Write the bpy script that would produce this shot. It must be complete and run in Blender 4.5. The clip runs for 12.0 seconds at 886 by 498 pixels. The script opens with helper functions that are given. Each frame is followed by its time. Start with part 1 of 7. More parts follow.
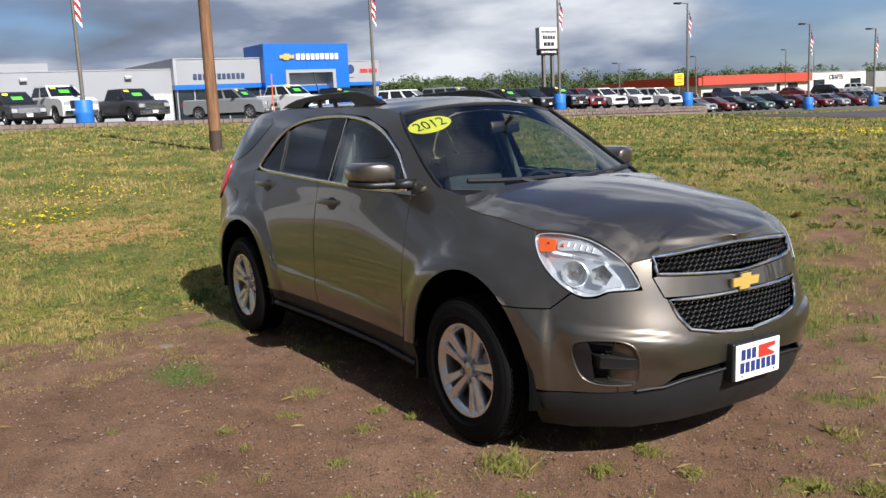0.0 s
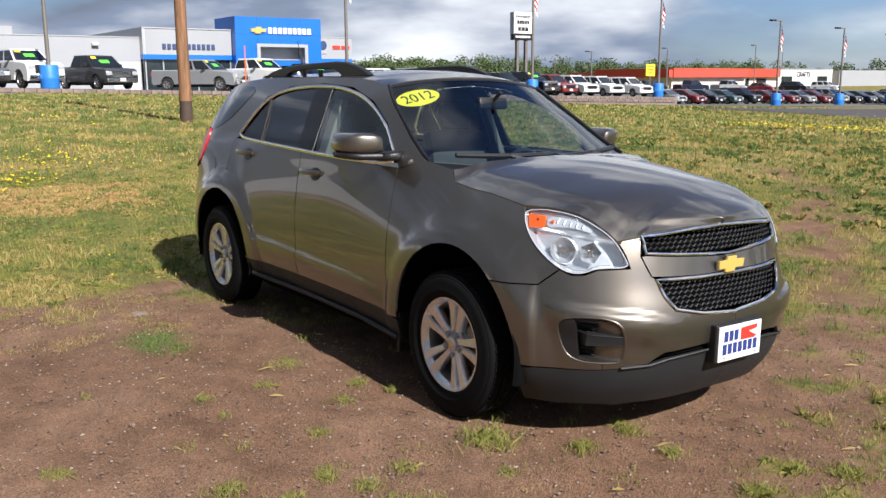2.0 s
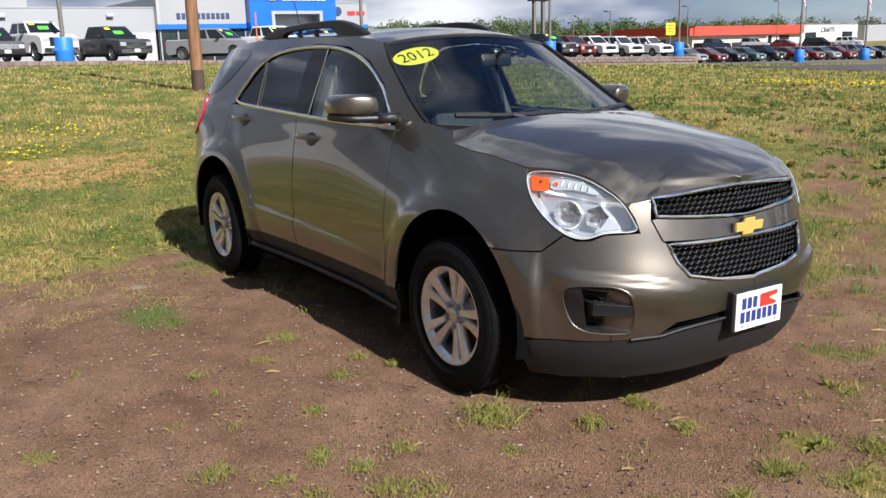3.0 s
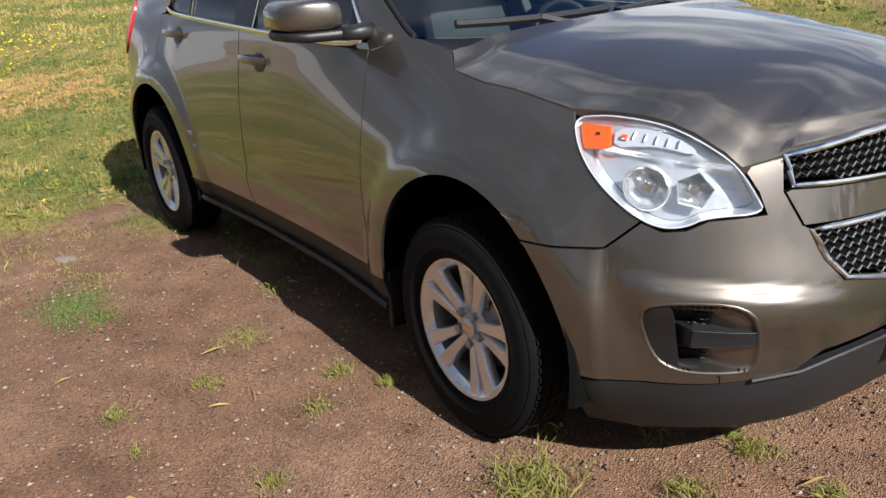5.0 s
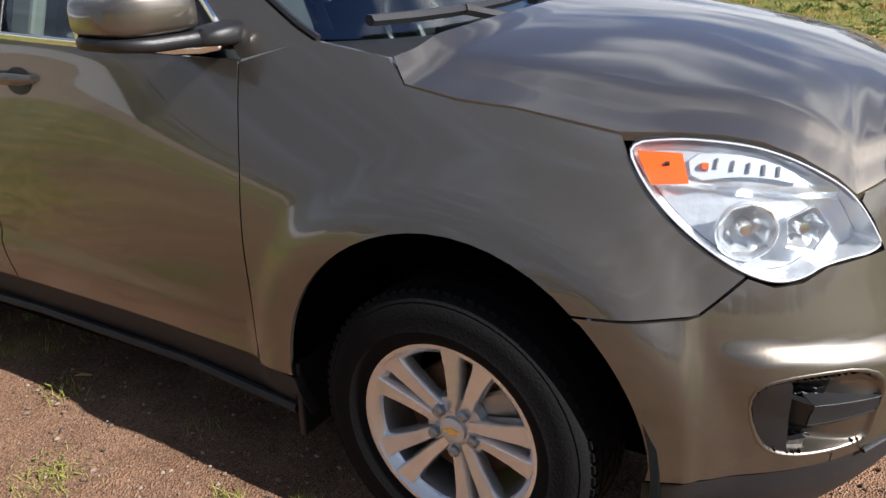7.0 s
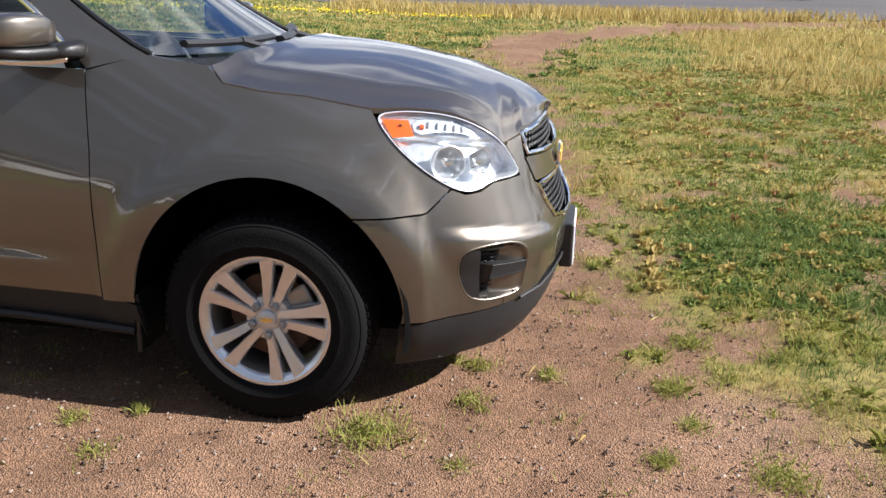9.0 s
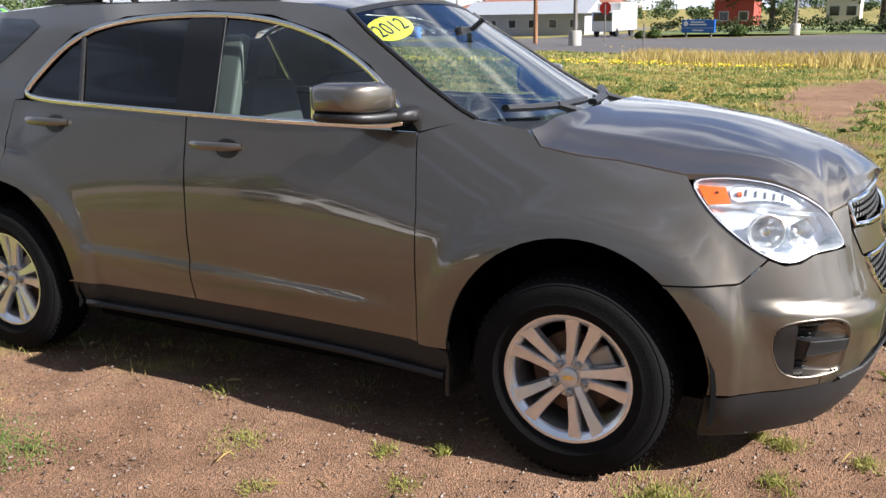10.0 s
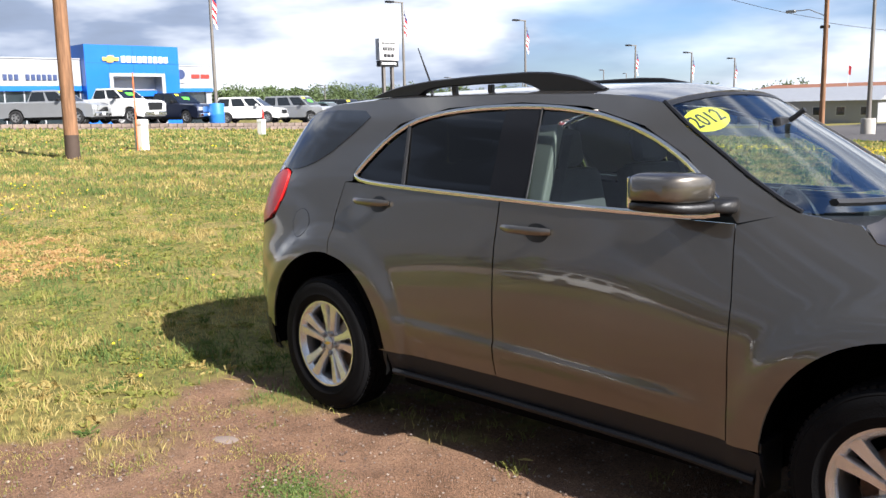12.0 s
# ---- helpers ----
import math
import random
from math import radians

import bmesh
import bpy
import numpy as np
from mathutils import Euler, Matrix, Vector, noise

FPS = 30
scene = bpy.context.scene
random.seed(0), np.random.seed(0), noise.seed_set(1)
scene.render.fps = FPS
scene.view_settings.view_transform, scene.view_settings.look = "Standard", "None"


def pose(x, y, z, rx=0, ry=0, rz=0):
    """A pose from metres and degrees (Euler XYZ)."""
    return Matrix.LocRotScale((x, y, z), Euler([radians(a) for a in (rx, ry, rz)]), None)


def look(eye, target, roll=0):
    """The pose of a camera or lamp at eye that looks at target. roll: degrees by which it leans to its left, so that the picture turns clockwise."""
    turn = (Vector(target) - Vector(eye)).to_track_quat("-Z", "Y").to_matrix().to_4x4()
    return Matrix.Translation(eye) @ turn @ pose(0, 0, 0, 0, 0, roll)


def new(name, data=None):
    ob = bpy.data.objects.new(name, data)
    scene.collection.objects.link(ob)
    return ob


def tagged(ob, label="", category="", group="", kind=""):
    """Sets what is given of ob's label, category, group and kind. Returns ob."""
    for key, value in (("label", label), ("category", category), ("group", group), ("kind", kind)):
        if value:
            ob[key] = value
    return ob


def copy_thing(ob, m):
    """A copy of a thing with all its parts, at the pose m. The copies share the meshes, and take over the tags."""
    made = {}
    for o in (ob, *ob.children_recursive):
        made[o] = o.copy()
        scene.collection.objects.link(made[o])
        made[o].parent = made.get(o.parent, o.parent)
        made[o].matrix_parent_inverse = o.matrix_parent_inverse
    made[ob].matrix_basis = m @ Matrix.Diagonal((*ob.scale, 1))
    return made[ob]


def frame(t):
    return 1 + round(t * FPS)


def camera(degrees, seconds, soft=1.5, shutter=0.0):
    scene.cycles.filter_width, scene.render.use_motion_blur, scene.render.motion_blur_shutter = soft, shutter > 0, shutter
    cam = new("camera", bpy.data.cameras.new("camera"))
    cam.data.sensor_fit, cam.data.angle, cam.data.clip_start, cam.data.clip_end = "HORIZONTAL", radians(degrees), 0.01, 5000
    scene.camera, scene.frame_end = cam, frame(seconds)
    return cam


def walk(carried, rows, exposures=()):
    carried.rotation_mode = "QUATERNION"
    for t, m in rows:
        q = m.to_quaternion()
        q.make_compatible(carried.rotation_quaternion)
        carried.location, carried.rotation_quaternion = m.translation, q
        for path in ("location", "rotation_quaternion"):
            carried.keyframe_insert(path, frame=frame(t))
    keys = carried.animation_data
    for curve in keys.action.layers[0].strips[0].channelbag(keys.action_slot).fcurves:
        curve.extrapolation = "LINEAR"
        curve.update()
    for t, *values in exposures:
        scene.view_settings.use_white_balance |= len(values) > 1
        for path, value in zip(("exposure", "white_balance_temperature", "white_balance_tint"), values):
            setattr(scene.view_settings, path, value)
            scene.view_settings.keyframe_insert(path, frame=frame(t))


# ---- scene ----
cam = camera(53.3, 12.0)
PATH = [
    (0, (4.829, -3.227, 1.658), (3.185, -2.137, 1.325), -2.7),
    (0.5, (4.741, -3.322, 1.64), (3.089, -2.241, 1.319), -1.1),
    (1, (4.7, -3.375, 1.625), (3.1, -2.24, 1.235), -1.1),
    (1.5, (4.724, -3.361, 1.627), (3.137, -2.208, 1.236), -0.7),
    (2, (4.759, -3.306, 1.614), (3.166, -2.158, 1.24), -0.3),
    (2.5, (4.802, -3.235, 1.591), (3.187, -2.132, 1.173), -0.1),
    (3, (4.627, -3.088, 1.57), (3.018, -1.988, 1.121), -1.6),
    (3.2, (4.486, -3.016, 1.576), (2.894, -1.898, 1.11), -0.9),
    (4.8, (3.63, -2.331, 1.58), (2.007, -1.348, 0.949), -4.2),
    (5, (3.495, -2.273, 1.56), (1.926, -1.248, 0.862), -5.1),
    (5.5, (3.157, -2.074, 1.502), (1.613, -1.053, 0.744), -6.5),
    (6, (2.772, -1.955, 1.485), (1.298, -0.837, 0.725), -4.9),
    (6.5, (2.461, -2.042, 1.499), (1.282, -0.628, 0.716), -6.0),
    (6.7, (2.407, -2.124, 1.534), (1.32, -0.648, 0.735), -4.9),
    (8.3, (2.354, -3.152, 1.549), (1.671, -1.352, 1.007), 0.6),
    (8.5, (2.393, -3.229, 1.545), (1.883, -1.377, 0.99), 2.3),
    (9, (2.453, -3.48, 1.518), (2.149, -1.603, 0.897), 0.9),
    (9.5, (2.394, -3.525, 1.543), (1.875, -1.681, 0.967), -0.8),
    (9.6, (2.337, -3.527, 1.552), (1.773, -1.691, 0.995), -0.7),
    (10, (2.362, -3.544, 1.575), (1.464, -1.833, 1.058), -1.0),
    (10.5, (2.22, -3.654, 1.58), (1.121, -2.071, 1.047), -0.8),
    (11, (2.192, -3.72, 1.558), (0.817, -2.352, 1.07), -0.0),
    (11.3, (2.187, -3.682, 1.616), (0.737, -2.397, 1.119), -1.5),
    (11.5, (2.187, -3.688, 1.646), (0.719, -2.41, 1.184), -0.5),
    (12, (2.236, -3.679, 1.593), (0.848, -2.275, 1.274), -1.3),
]

walk(cam, [(t, look(eye, target, roll)) for t, eye, target, roll in PATH],
     exposures=[(0.0, 0.62), (2.0, 0.88), (3.0, 0.82), (5.5, 1.06), (8.5, 1.42), (9.5, 1.45), (10.0, 1.52), (10.5, 1.92), (11.0, 2.04), (11.5, 2.0), (12.0, 1.43)])

# ---- light: high thin cloud, sun ahead of the car and a little to its right ----
SUN_AZ, SUN_EL = radians(0), radians(37)
world = bpy.data.worlds.new("sky")
scene.world = world
world.use_nodes = True
wt = world.node_tree
wt.nodes.clear()
w_out = wt.nodes.new("ShaderNodeOutputWorld")
w_bg = wt.nodes.new("ShaderNodeBackground")
w_sky = wt.nodes.new("ShaderNodeTexSky")
w_sky.sky_type, w_sky.sun_disc = "NISHITA", False
w_sky.sun_elevation, w_sky.sun_rotation = SUN_EL, radians(90) - SUN_AZ
w_sky.air_density, w_sky.dust_density, w_sky.ozone_density = 1.0, 0.4, 4.0
w_co = wt.nodes.new("ShaderNodeTexCoord")
w_map = wt.nodes.new("ShaderNodeMapping")
w_map.inputs["Scale"].default_value = (1.0, 1.0, 3.6)
w_map.inputs["Location"].default_value = (0.35, 0.9, 0.15)
w_big = wt.nodes.new("ShaderNodeTexNoise")
w_big.inputs["Scale"].default_value, w_big.inputs["Detail"].default_value, w_big.inputs["Roughness"].default_value = 1.7, 5.0, 0.45
w_ramp = wt.nodes.new("ShaderNodeValToRGB")
w_ramp.color_ramp.elements[0].position, w_ramp.color_ramp.elements[1].position = 0.44, 0.56
w_fine = wt.nodes.new("ShaderNodeTexNoise")
w_fine.inputs["Scale"].default_value, w_fine.inputs["Detail"].default_value = 3.3, 5.0
w_shade = wt.nodes.new("ShaderNodeValToRGB")
w_shade.color_ramp.elements[0].position, w_shade.color_ramp.elements[0].color = 0.40, (3.1, 3.8, 5.3, 1)
w_shade.color_ramp.elements[1].position, w_shade.color_ramp.elements[1].color = 0.60, (11.0, 11.4, 12.2, 1)
w_deep = w_shade.color_ramp.elements.new(0.20)
w_deep.color = (1.8, 2.1, 2.7, 1)
w_mix = wt.nodes.new("ShaderNodeMix")
w_mix.data_type = "RGBA"
wt.links.new(w_co.outputs["Generated"], w_map.inputs["Vector"])
wt.links.new(w_map.outputs["Vector"], w_big.inputs["Vector"])
wt.links.new(w_map.outputs["Vector"], w_fine.inputs["Vector"])
w_sep = wt.nodes.new("ShaderNodeSeparateXYZ")
w_high = wt.nodes.new("ShaderNodeMapRange")
w_high.interpolation_type = "SMOOTHSTEP"
w_high.inputs["From Min"].default_value, w_high.inputs["From Max"].default_value = 0.14, 0.50
w_high.inputs["To Min"].default_value, w_high.inputs["To Max"].default_value = 0.085, 0.0
w_add = wt.nodes.new("ShaderNodeMath")
wt.links.new(w_co.outputs["Generated"], w_sep.inputs["Vector"])
wt.links.new(w_sep.outputs["Z"], w_high.inputs["Value"])
wt.links.new(w_big.outputs["Fac"], w_add.inputs[0])
wt.links.new(w_high.outputs["Result"], w_add.inputs[1])
# the cloud thickens and darkens to the south
w_south = wt.nodes.new("ShaderNodeMapRange")
w_south.interpolation_type = "SMOOTHSTEP"
w_south.inputs["From Min"].default_value, w_south.inputs["From Max"].default_value = -0.55, 0.05
w_south.inputs["To Min"].default_value, w_south.inputs["To Max"].default_value = 0.30, 0.0
w_sum = wt.nodes.new("ShaderNodeMath")
wt.links.new(w_sep.outputs["Y"], w_south.inputs["Value"])
wt.links.new(w_add.outputs["Value"], w_sum.inputs[0])
wt.links.new(w_south.outputs["Result"], w_sum.inputs[1])
wt.links.new(w_sum.outputs["Value"], w_ramp.inputs["Fac"])
w_dark = wt.nodes.new("ShaderNodeMath")
w_dark.operation, w_dark.inputs[1].default_value = "MULTIPLY_ADD", -0.9
wt.links.new(w_south.outputs["Result"], w_dark.inputs[0])
wt.links.new(w_fine.outputs["Fac"], w_dark.inputs[2])
wt.links.new(w_dark.outputs["Value"], w_shade.inputs["Fac"])
wt.links.new(w_ramp.outputs["Color"], w_mix.inputs["Factor"])
w_tint = wt.nodes.new("ShaderNodeMix")
w_tint.data_type, w_tint.blend_type = "RGBA", "MULTIPLY"
w_tint.inputs["Factor"].default_value, w_tint.inputs["B"].default_value = 1.0, (0.80, 0.93, 1.22, 1)
wt.links.new(w_sky.outputs["Color"], w_tint.inputs["A"])
wt.links.new(w_tint.outputs["Result"], w_mix.inputs["A"])
wt.links.new(w_shade.outputs["Color"], w_mix.inputs["B"])
wt.links.new(w_mix.outputs["Result"], w_bg.inputs["Color"])
w_bg.inputs["Strength"].default_value = 0.05
wt.links.new(w_bg.outputs["Background"], w_out.inputs["Surface"])
sun = new("sun", bpy.data.lights.new("sun", "SUN"))
sun.data.energy, sun.data.angle, sun.data.color = 5.0, radians(0.55), (1.0, 0.965, 0.945)
sun_way = Vector((math.cos(SUN_EL) * math.cos(SUN_AZ), math.cos(SUN_EL) * math.sin(SUN_AZ), math.sin(SUN_EL)))
sun.matrix_world = look(sun_way * 60, (0, 0, 0))

# ---- materials ----
def material(name, color, rough=0.6, metal=0.0, coat=0.0, scale=0.0, spread=0.12, bump=0.0, bump_scale=80.0, fine=0.0, random_tint=0.0, island_tint=0.0, spec=0.5, fine_scale=180.0):
    """A surface: base colour with patches at one scale and grain at another, gloss and fine relief."""
    m = bpy.data.materials.new(name)
    m.use_nodes = True
    t = m.node_tree
    b = t.nodes["Principled BSDF"]
    b.inputs["Roughness"].default_value, b.inputs["Metallic"].default_value = rough, metal
    b.inputs["Coat Weight"].default_value, b.inputs["Coat Roughness"].default_value = coat, 0.03
    b.inputs["Coat IOR"].default_value = 1.70
    b.inputs["Specular IOR Level"].default_value = spec
    b.inputs["Base Color"].default_value = (*color, 1)
    co = t.nodes.new("ShaderNodeTexCoord")
    value = None

    def add(node_socket, low, high):
        nonlocal value
        r = t.nodes.new("ShaderNodeMapRange")
        r.inputs["To Min"].default_value, r.inputs["To Max"].default_value = low, high
        t.links.new(node_socket, r.inputs["Value"])
        if value is None:
            value = r.outputs["Result"]
        else:
            k = t.nodes.new("ShaderNodeMath")
            k.operation = "MULTIPLY"
            t.links.new(value, k.inputs[0])
            t.links.new(r.outputs["Result"], k.inputs[1])
            value = k.outputs["Value"]
    if scale:
        n = t.nodes.new("ShaderNodeTexNoise")
        n.inputs["Scale"].default_value, n.inputs["Detail"].default_value = scale, 6.0
        t.links.new(co.outputs["Object"], n.inputs["Vector"])
        add(n.outputs["Fac"], 1 - 2 * spread, 1 + 2 * spread)
    if fine:
        n = t.nodes.new("ShaderNodeTexNoise")
        n.inputs["Scale"].default_value, n.inputs["Detail"].default_value = fine_scale, 3.0
        t.links.new(co.outputs["Object"], n.inputs["Vector"])
        add(n.outputs["Fac"], 1 - 2 * fine, 1 + 2 * fine)
    if random_tint:
        add(t.nodes.new("ShaderNodeObjectInfo").outputs["Random"], 1 - random_tint, 1 + random_tint)
    if island_tint:
        add(t.nodes.new("ShaderNodeNewGeometry").outputs["Random Per Island"], 1 - island_tint, 1 + island_tint)
    if value is not None:
        hsv = t.nodes.new("ShaderNodeHueSaturation")
        hsv.inputs["Color"].default_value = (*color, 1)
        t.links.new(value, hsv.inputs["Value"])
        t.links.new(hsv.outputs["Color"], b.inputs["Base Color"])
    if bump:
        n = t.nodes.new("ShaderNodeTexNoise")
        n.inputs["Scale"].default_value, n.inputs["Detail"].default_value = bump_scale, 5.0
        t.links.new(co.outputs["Object"], n.inputs["Vector"])
        bp = t.nodes.new("ShaderNodeBump")
        bp.inputs["Strength"].default_value, bp.inputs["Distance"].default_value = bump, 0.01
        t.links.new(n.outputs["Fac"], bp.inputs["Height"])
        t.links.new(bp.outputs["Normal"], b.inputs["Normal"])
    return m


def glass(name, tint, rough=0.0, sheen=0.085):
    """Clear or tinted pane: see-through with a mirror-like sheen."""
    m = bpy.data.materials.new(name)
    m.use_nodes = True
    t = m.node_tree
    t.nodes.clear()
    out = t.nodes.new("ShaderNodeOutputMaterial")
    tr = t.nodes.new("ShaderNodeBsdfTransparent")
    tr.inputs["Color"].default_value = (*tint, 1)
    gl = t.nodes.new("ShaderNodeBsdfGlossy")
    gl.inputs["Roughness"].default_value = rough
    lw = t.nodes.new("ShaderNodeLayerWeight")
    lw.inputs["Blend"].default_value = 0.5
    pw = t.nodes.new("ShaderNodeMath")
    pw.operation, pw.inputs[1].default_value = "POWER", 3.2
    fr = t.nodes.new("ShaderNodeMath")
    fr.operation, fr.inputs[1].default_value, fr.inputs[2].default_value = "MULTIPLY_ADD", 0.9, sheen
    t.links.new(lw.outputs["Facing"], pw.inputs[0])
    t.links.new(pw.outputs["Value"], fr.inputs[0])
    mx = t.nodes.new("ShaderNodeMixShader")
    t.links.new(fr.outputs["Value"], mx.inputs["Fac"])
    t.links.new(tr.outputs["BSDF"], mx.inputs[1])
    t.links.new(gl.outputs["BSDF"], mx.inputs[2])
    t.links.new(mx.outputs["Shader"], out.inputs["Surface"])
    return m


PAINT = material("bronze_paint", (0.134, 0.118, 0.099), 0.38, 0.90, 1.0, scale=3.0, spread=0.02, fine=0.06, fine_scale=900)
BLACK = material("black_plastic", (0.009, 0.009, 0.010), 0.42, fine=0.1, bump=0.15, bump_scale=400)
CLAD = material("grey_plastic", (0.016, 0.0165, 0.018), 0.5, spec=0.3, scale=5, spread=0.12, fine=0.1, bump=0.2, bump_scale=500)
# near black: linings, and painted-in shade behind gaps and openings
VOID = material("black_lining_and_shade", (0.005, 0.005, 0.005), 1.0, fine=0.2, spec=0.0)
CHROME = material("chrome", (0.78, 0.79, 0.80), 0.09, 1.0, fine=0.02)
RUBBER = material("tyre_rubber", (0.0045, 0.0045, 0.005), 0.8, spec=0.12, scale=9, spread=0.2, fine=0.12, bump=0.25, bump_scale=150)
ALLOY = material("alloy", (0.62, 0.63, 0.645), 0.27, 0.6, scale=14, spread=0.06, fine=0.05)
# darker copy of the alloy, with the shade inside the wheel put into its colour
ALLOY_SHADE = material("alloy_shade", (0.16, 0.155, 0.15), 0.5, 0.6, scale=20, spread=0.2)
RUST = material("brake_rust", (0.11, 0.055, 0.03), 0.75, 0.4, scale=30, spread=0.3, fine=0.2)
STEEL = material("steel", (0.35, 0.35, 0.34), 0.42, 0.9, scale=20, spread=0.1)
GLASS_TINT = glass("tinted_pane", (0.012, 0.014, 0.016), 0.0, 0.045)
GLASS_SIDE = glass("side_pane", (0.78, 0.86, 0.82))
GLASS_FRONT = glass("windscreen_pane", (0.70, 0.80, 0.80), 0.0, 0.07)
LENS = glass("lamp_lens", (0.93, 0.95, 0.96))
MIRROR = material("mirror", (0.85, 0.86, 0.87), 0.02, 1.0)
AMBER = material("amber_plastic", (0.80, 0.11, 0.005), 0.3, coat=0.3, scale=30, spread=0.08)
RED_LENS = material("red_lens", (0.55, 0.016, 0.016), 0.3, coat=0.15, scale=30, spread=0.1)
GOLD = material("gold_badge", (0.86, 0.58, 0.16), 0.3, 0.5, fine=0.05)
SEAT = material("seat_cloth", (0.045, 0.046, 0.048), 0.85, scale=14, spread=0.15, bump=0.3, bump_scale=300)
TRIM_LIGHT = material("light_trim", (0.13, 0.14, 0.13), 0.6, scale=6, spread=0.05)
DASH = material("dashboard_vinyl", (0.035, 0.036, 0.038), 0.6, scale=8, spread=0.1, bump=0.2, bump_scale=250)
WHITE = material("white_paint", (0.74, 0.74, 0.72), 0.5, scale=2, spread=0.04, fine=0.03)
YELLOW = material("yellow_sticker", (0.86, 0.72, 0.04), 0.4, scale=6, spread=0.03)
PILLAR_BLACK = material("gloss_black", (0.006, 0.006, 0.007), 0.25, spec=0.25, fine=0.1)
INK = material("black_ink", (0.012, 0.012, 0.014), 0.5)
INK_BLUE = material("navy_ink", (0.02, 0.035, 0.16), 0.5)
INK_RED = material("red_ink", (0.62, 0.03, 0.02), 0.5)


# ---- mesh tools ----
class Shape:
    """Points and faces of one mesh."""

    def __init__(self):
        self.v, self.f = [], []

    def add(self, points, faces):
        k = len(self.v)
        self.v.extend([tuple(map(float, p)) for p in points])
        self.f.extend([tuple(k + i for i in f) for f in faces])
        return self

    def box(self, x0, x1, y0, y1, z0, z1, m=None):
        p = [Vector((x, y, z)) for x in (x0, x1) for y in (y0, y1) for z in (z0, z1)]
        if m is not None:
            p = [m @ q for q in p]
        return self.add(p, [(0, 1, 3, 2), (4, 6, 7, 5), (0, 4, 5, 1), (2, 3, 7, 6), (0, 2, 6, 4), (1, 5, 7, 3)])

    def soft_box(self, x0, x1, y0, y1, z0, z1, r=0.02, seg=2, m=None):
        bm = bmesh.new()
        bmesh.ops.create_cube(bm, size=1.0)
        for q in bm.verts:
            q.co = Vector(((x0 + x1) / 2 + q.co.x * (x1 - x0), (y0 + y1) / 2 + q.co.y * (y1 - y0), (z0 + z1) / 2 + q.co.z * (z1 - z0)))
        bmesh.ops.bevel(bm, geom=bm.edges[:], offset=r, segments=seg, profile=0.5, affect="EDGES")
        bm.verts.ensure_lookup_table()
        p = [q.co.copy() for q in bm.verts]
        f = [[q.index for q in g.verts] for g in bm.faces]
        bm.free()
        if m is not None:
            p = [m @ q for q in p]
        return self.add(p, f)

    def ring(self, path, rings, closed_path=False, caps=True):
        """Joins rows of equal length into a tube."""
        n = len(rings[0])
        pts = [p for r in rings for p in r]
        fs = []
        last = len(rings) if closed_path else len(rings) - 1
        for i in range(last):
            a, b = i * n, (i + 1) % len(rings) * n
            for j in range(n):
                k = (j + 1) % n
                fs.append((a + j, a + k, b + k, b + j))
        if caps and not closed_path:
            fs.append(tuple(range(n - 1, -1, -1)))
            fs.append(tuple((len(rings) - 1) * n + j for j in range(n)))
        return self.add(pts, fs)

    def tube(self, path, radius, sides=8, closed=False, flat=1.0, up=(0, 0, 1)):
        path = [Vector(p) for p in path]
        rings = []
        for i, p in enumerate(path):
            if closed:
                d = path[(i + 1) % len(path)] - path[i - 1]
            else:
                d = path[min(i + 1, len(path) - 1)] - path[max(i - 1, 0)]
            d.normalize()
            a = d.cross(Vector(up) if abs(d.dot(Vector(up))) < .93 else Vector((1, 0, 0)))
            a.normalize()
            b = a.cross(d)
            r = radius[i] if isinstance(radius, (list, tuple)) else radius
            rings.append([p + a * (r * flat * math.cos(2 * math.pi * k / sides)) + b * (r * math.sin(2 * math.pi * k / sides)) for k in range(sides)])
        return self.ring(None, rings, closed)

    def lathe(self, profile, sides=32, m=None, start=0.0, span=2 * math.pi):
        """Turns (radius, height) points round the y axis."""
        full = span > 6.28
        count = sides if full else sides + 1
        pts = []
        for i in range(count):
            a = start + span * i / sides
            for r, h in profile:
                p = Vector((r * math.cos(a), h, r * math.sin(a)))
                pts.append(m @ p if m is not None else p)
        n = len(profile)
        fs = []
        for i in range(sides):
            a, b = i * n, (i + 1) % count * n
            for j in range(n - 1):
                fs.append((a + j, b + j, b + j + 1, a + j + 1))
        return self.add(pts, fs)

    def prism(self, outline, y0, y1, m=None):
        """An outline in x, z drawn out from y0 to y1."""
        n = len(outline)
        pts = [Vector((x, y0, z)) for x, z in outline] + [Vector((x, y1, z)) for x, z in outline]
        if m is not None:
            pts = [m @ p for p in pts]
        return self.add(pts, [tuple(range(n)), tuple(range(2 * n - 1, n - 1, -1))] + [(i, i + n, (i + 1) % n + n, (i + 1) % n) for i in range(n)])


def part(name, shape, mat, parent=None, label="", smooth=False, fix=True, at=None):
    """One mesh object, under a thing or a part if parent is given."""
    me = bpy.data.meshes.new(name)
    me.from_pydata(shape.v, [], shape.f)
    if fix:
        bm = bmesh.new()
        bm.from_mesh(me)
        bmesh.ops.recalc_face_normals(bm, faces=bm.faces)
        bm.to_mesh(me)
        bm.free()
    if smooth:
        me.shade_smooth()
        if smooth != "all":
            me.set_sharp_from_angle(angle=radians(38))
    me.materials.append(mat)
    ob = new(name, me)
    if parent is not None:
        ob.parent = parent
    if at is not None:
        ob.matrix_basis = at
    if label:
        tagged(ob, label)
    return ob


def thing(name, label, category, m=None, group="", kind=""):
    ob = new(name)
    ob.empty_display_size = 0.2
    if m is not None:
        ob.matrix_basis = m
    return tagged(ob, label, category, group, kind)


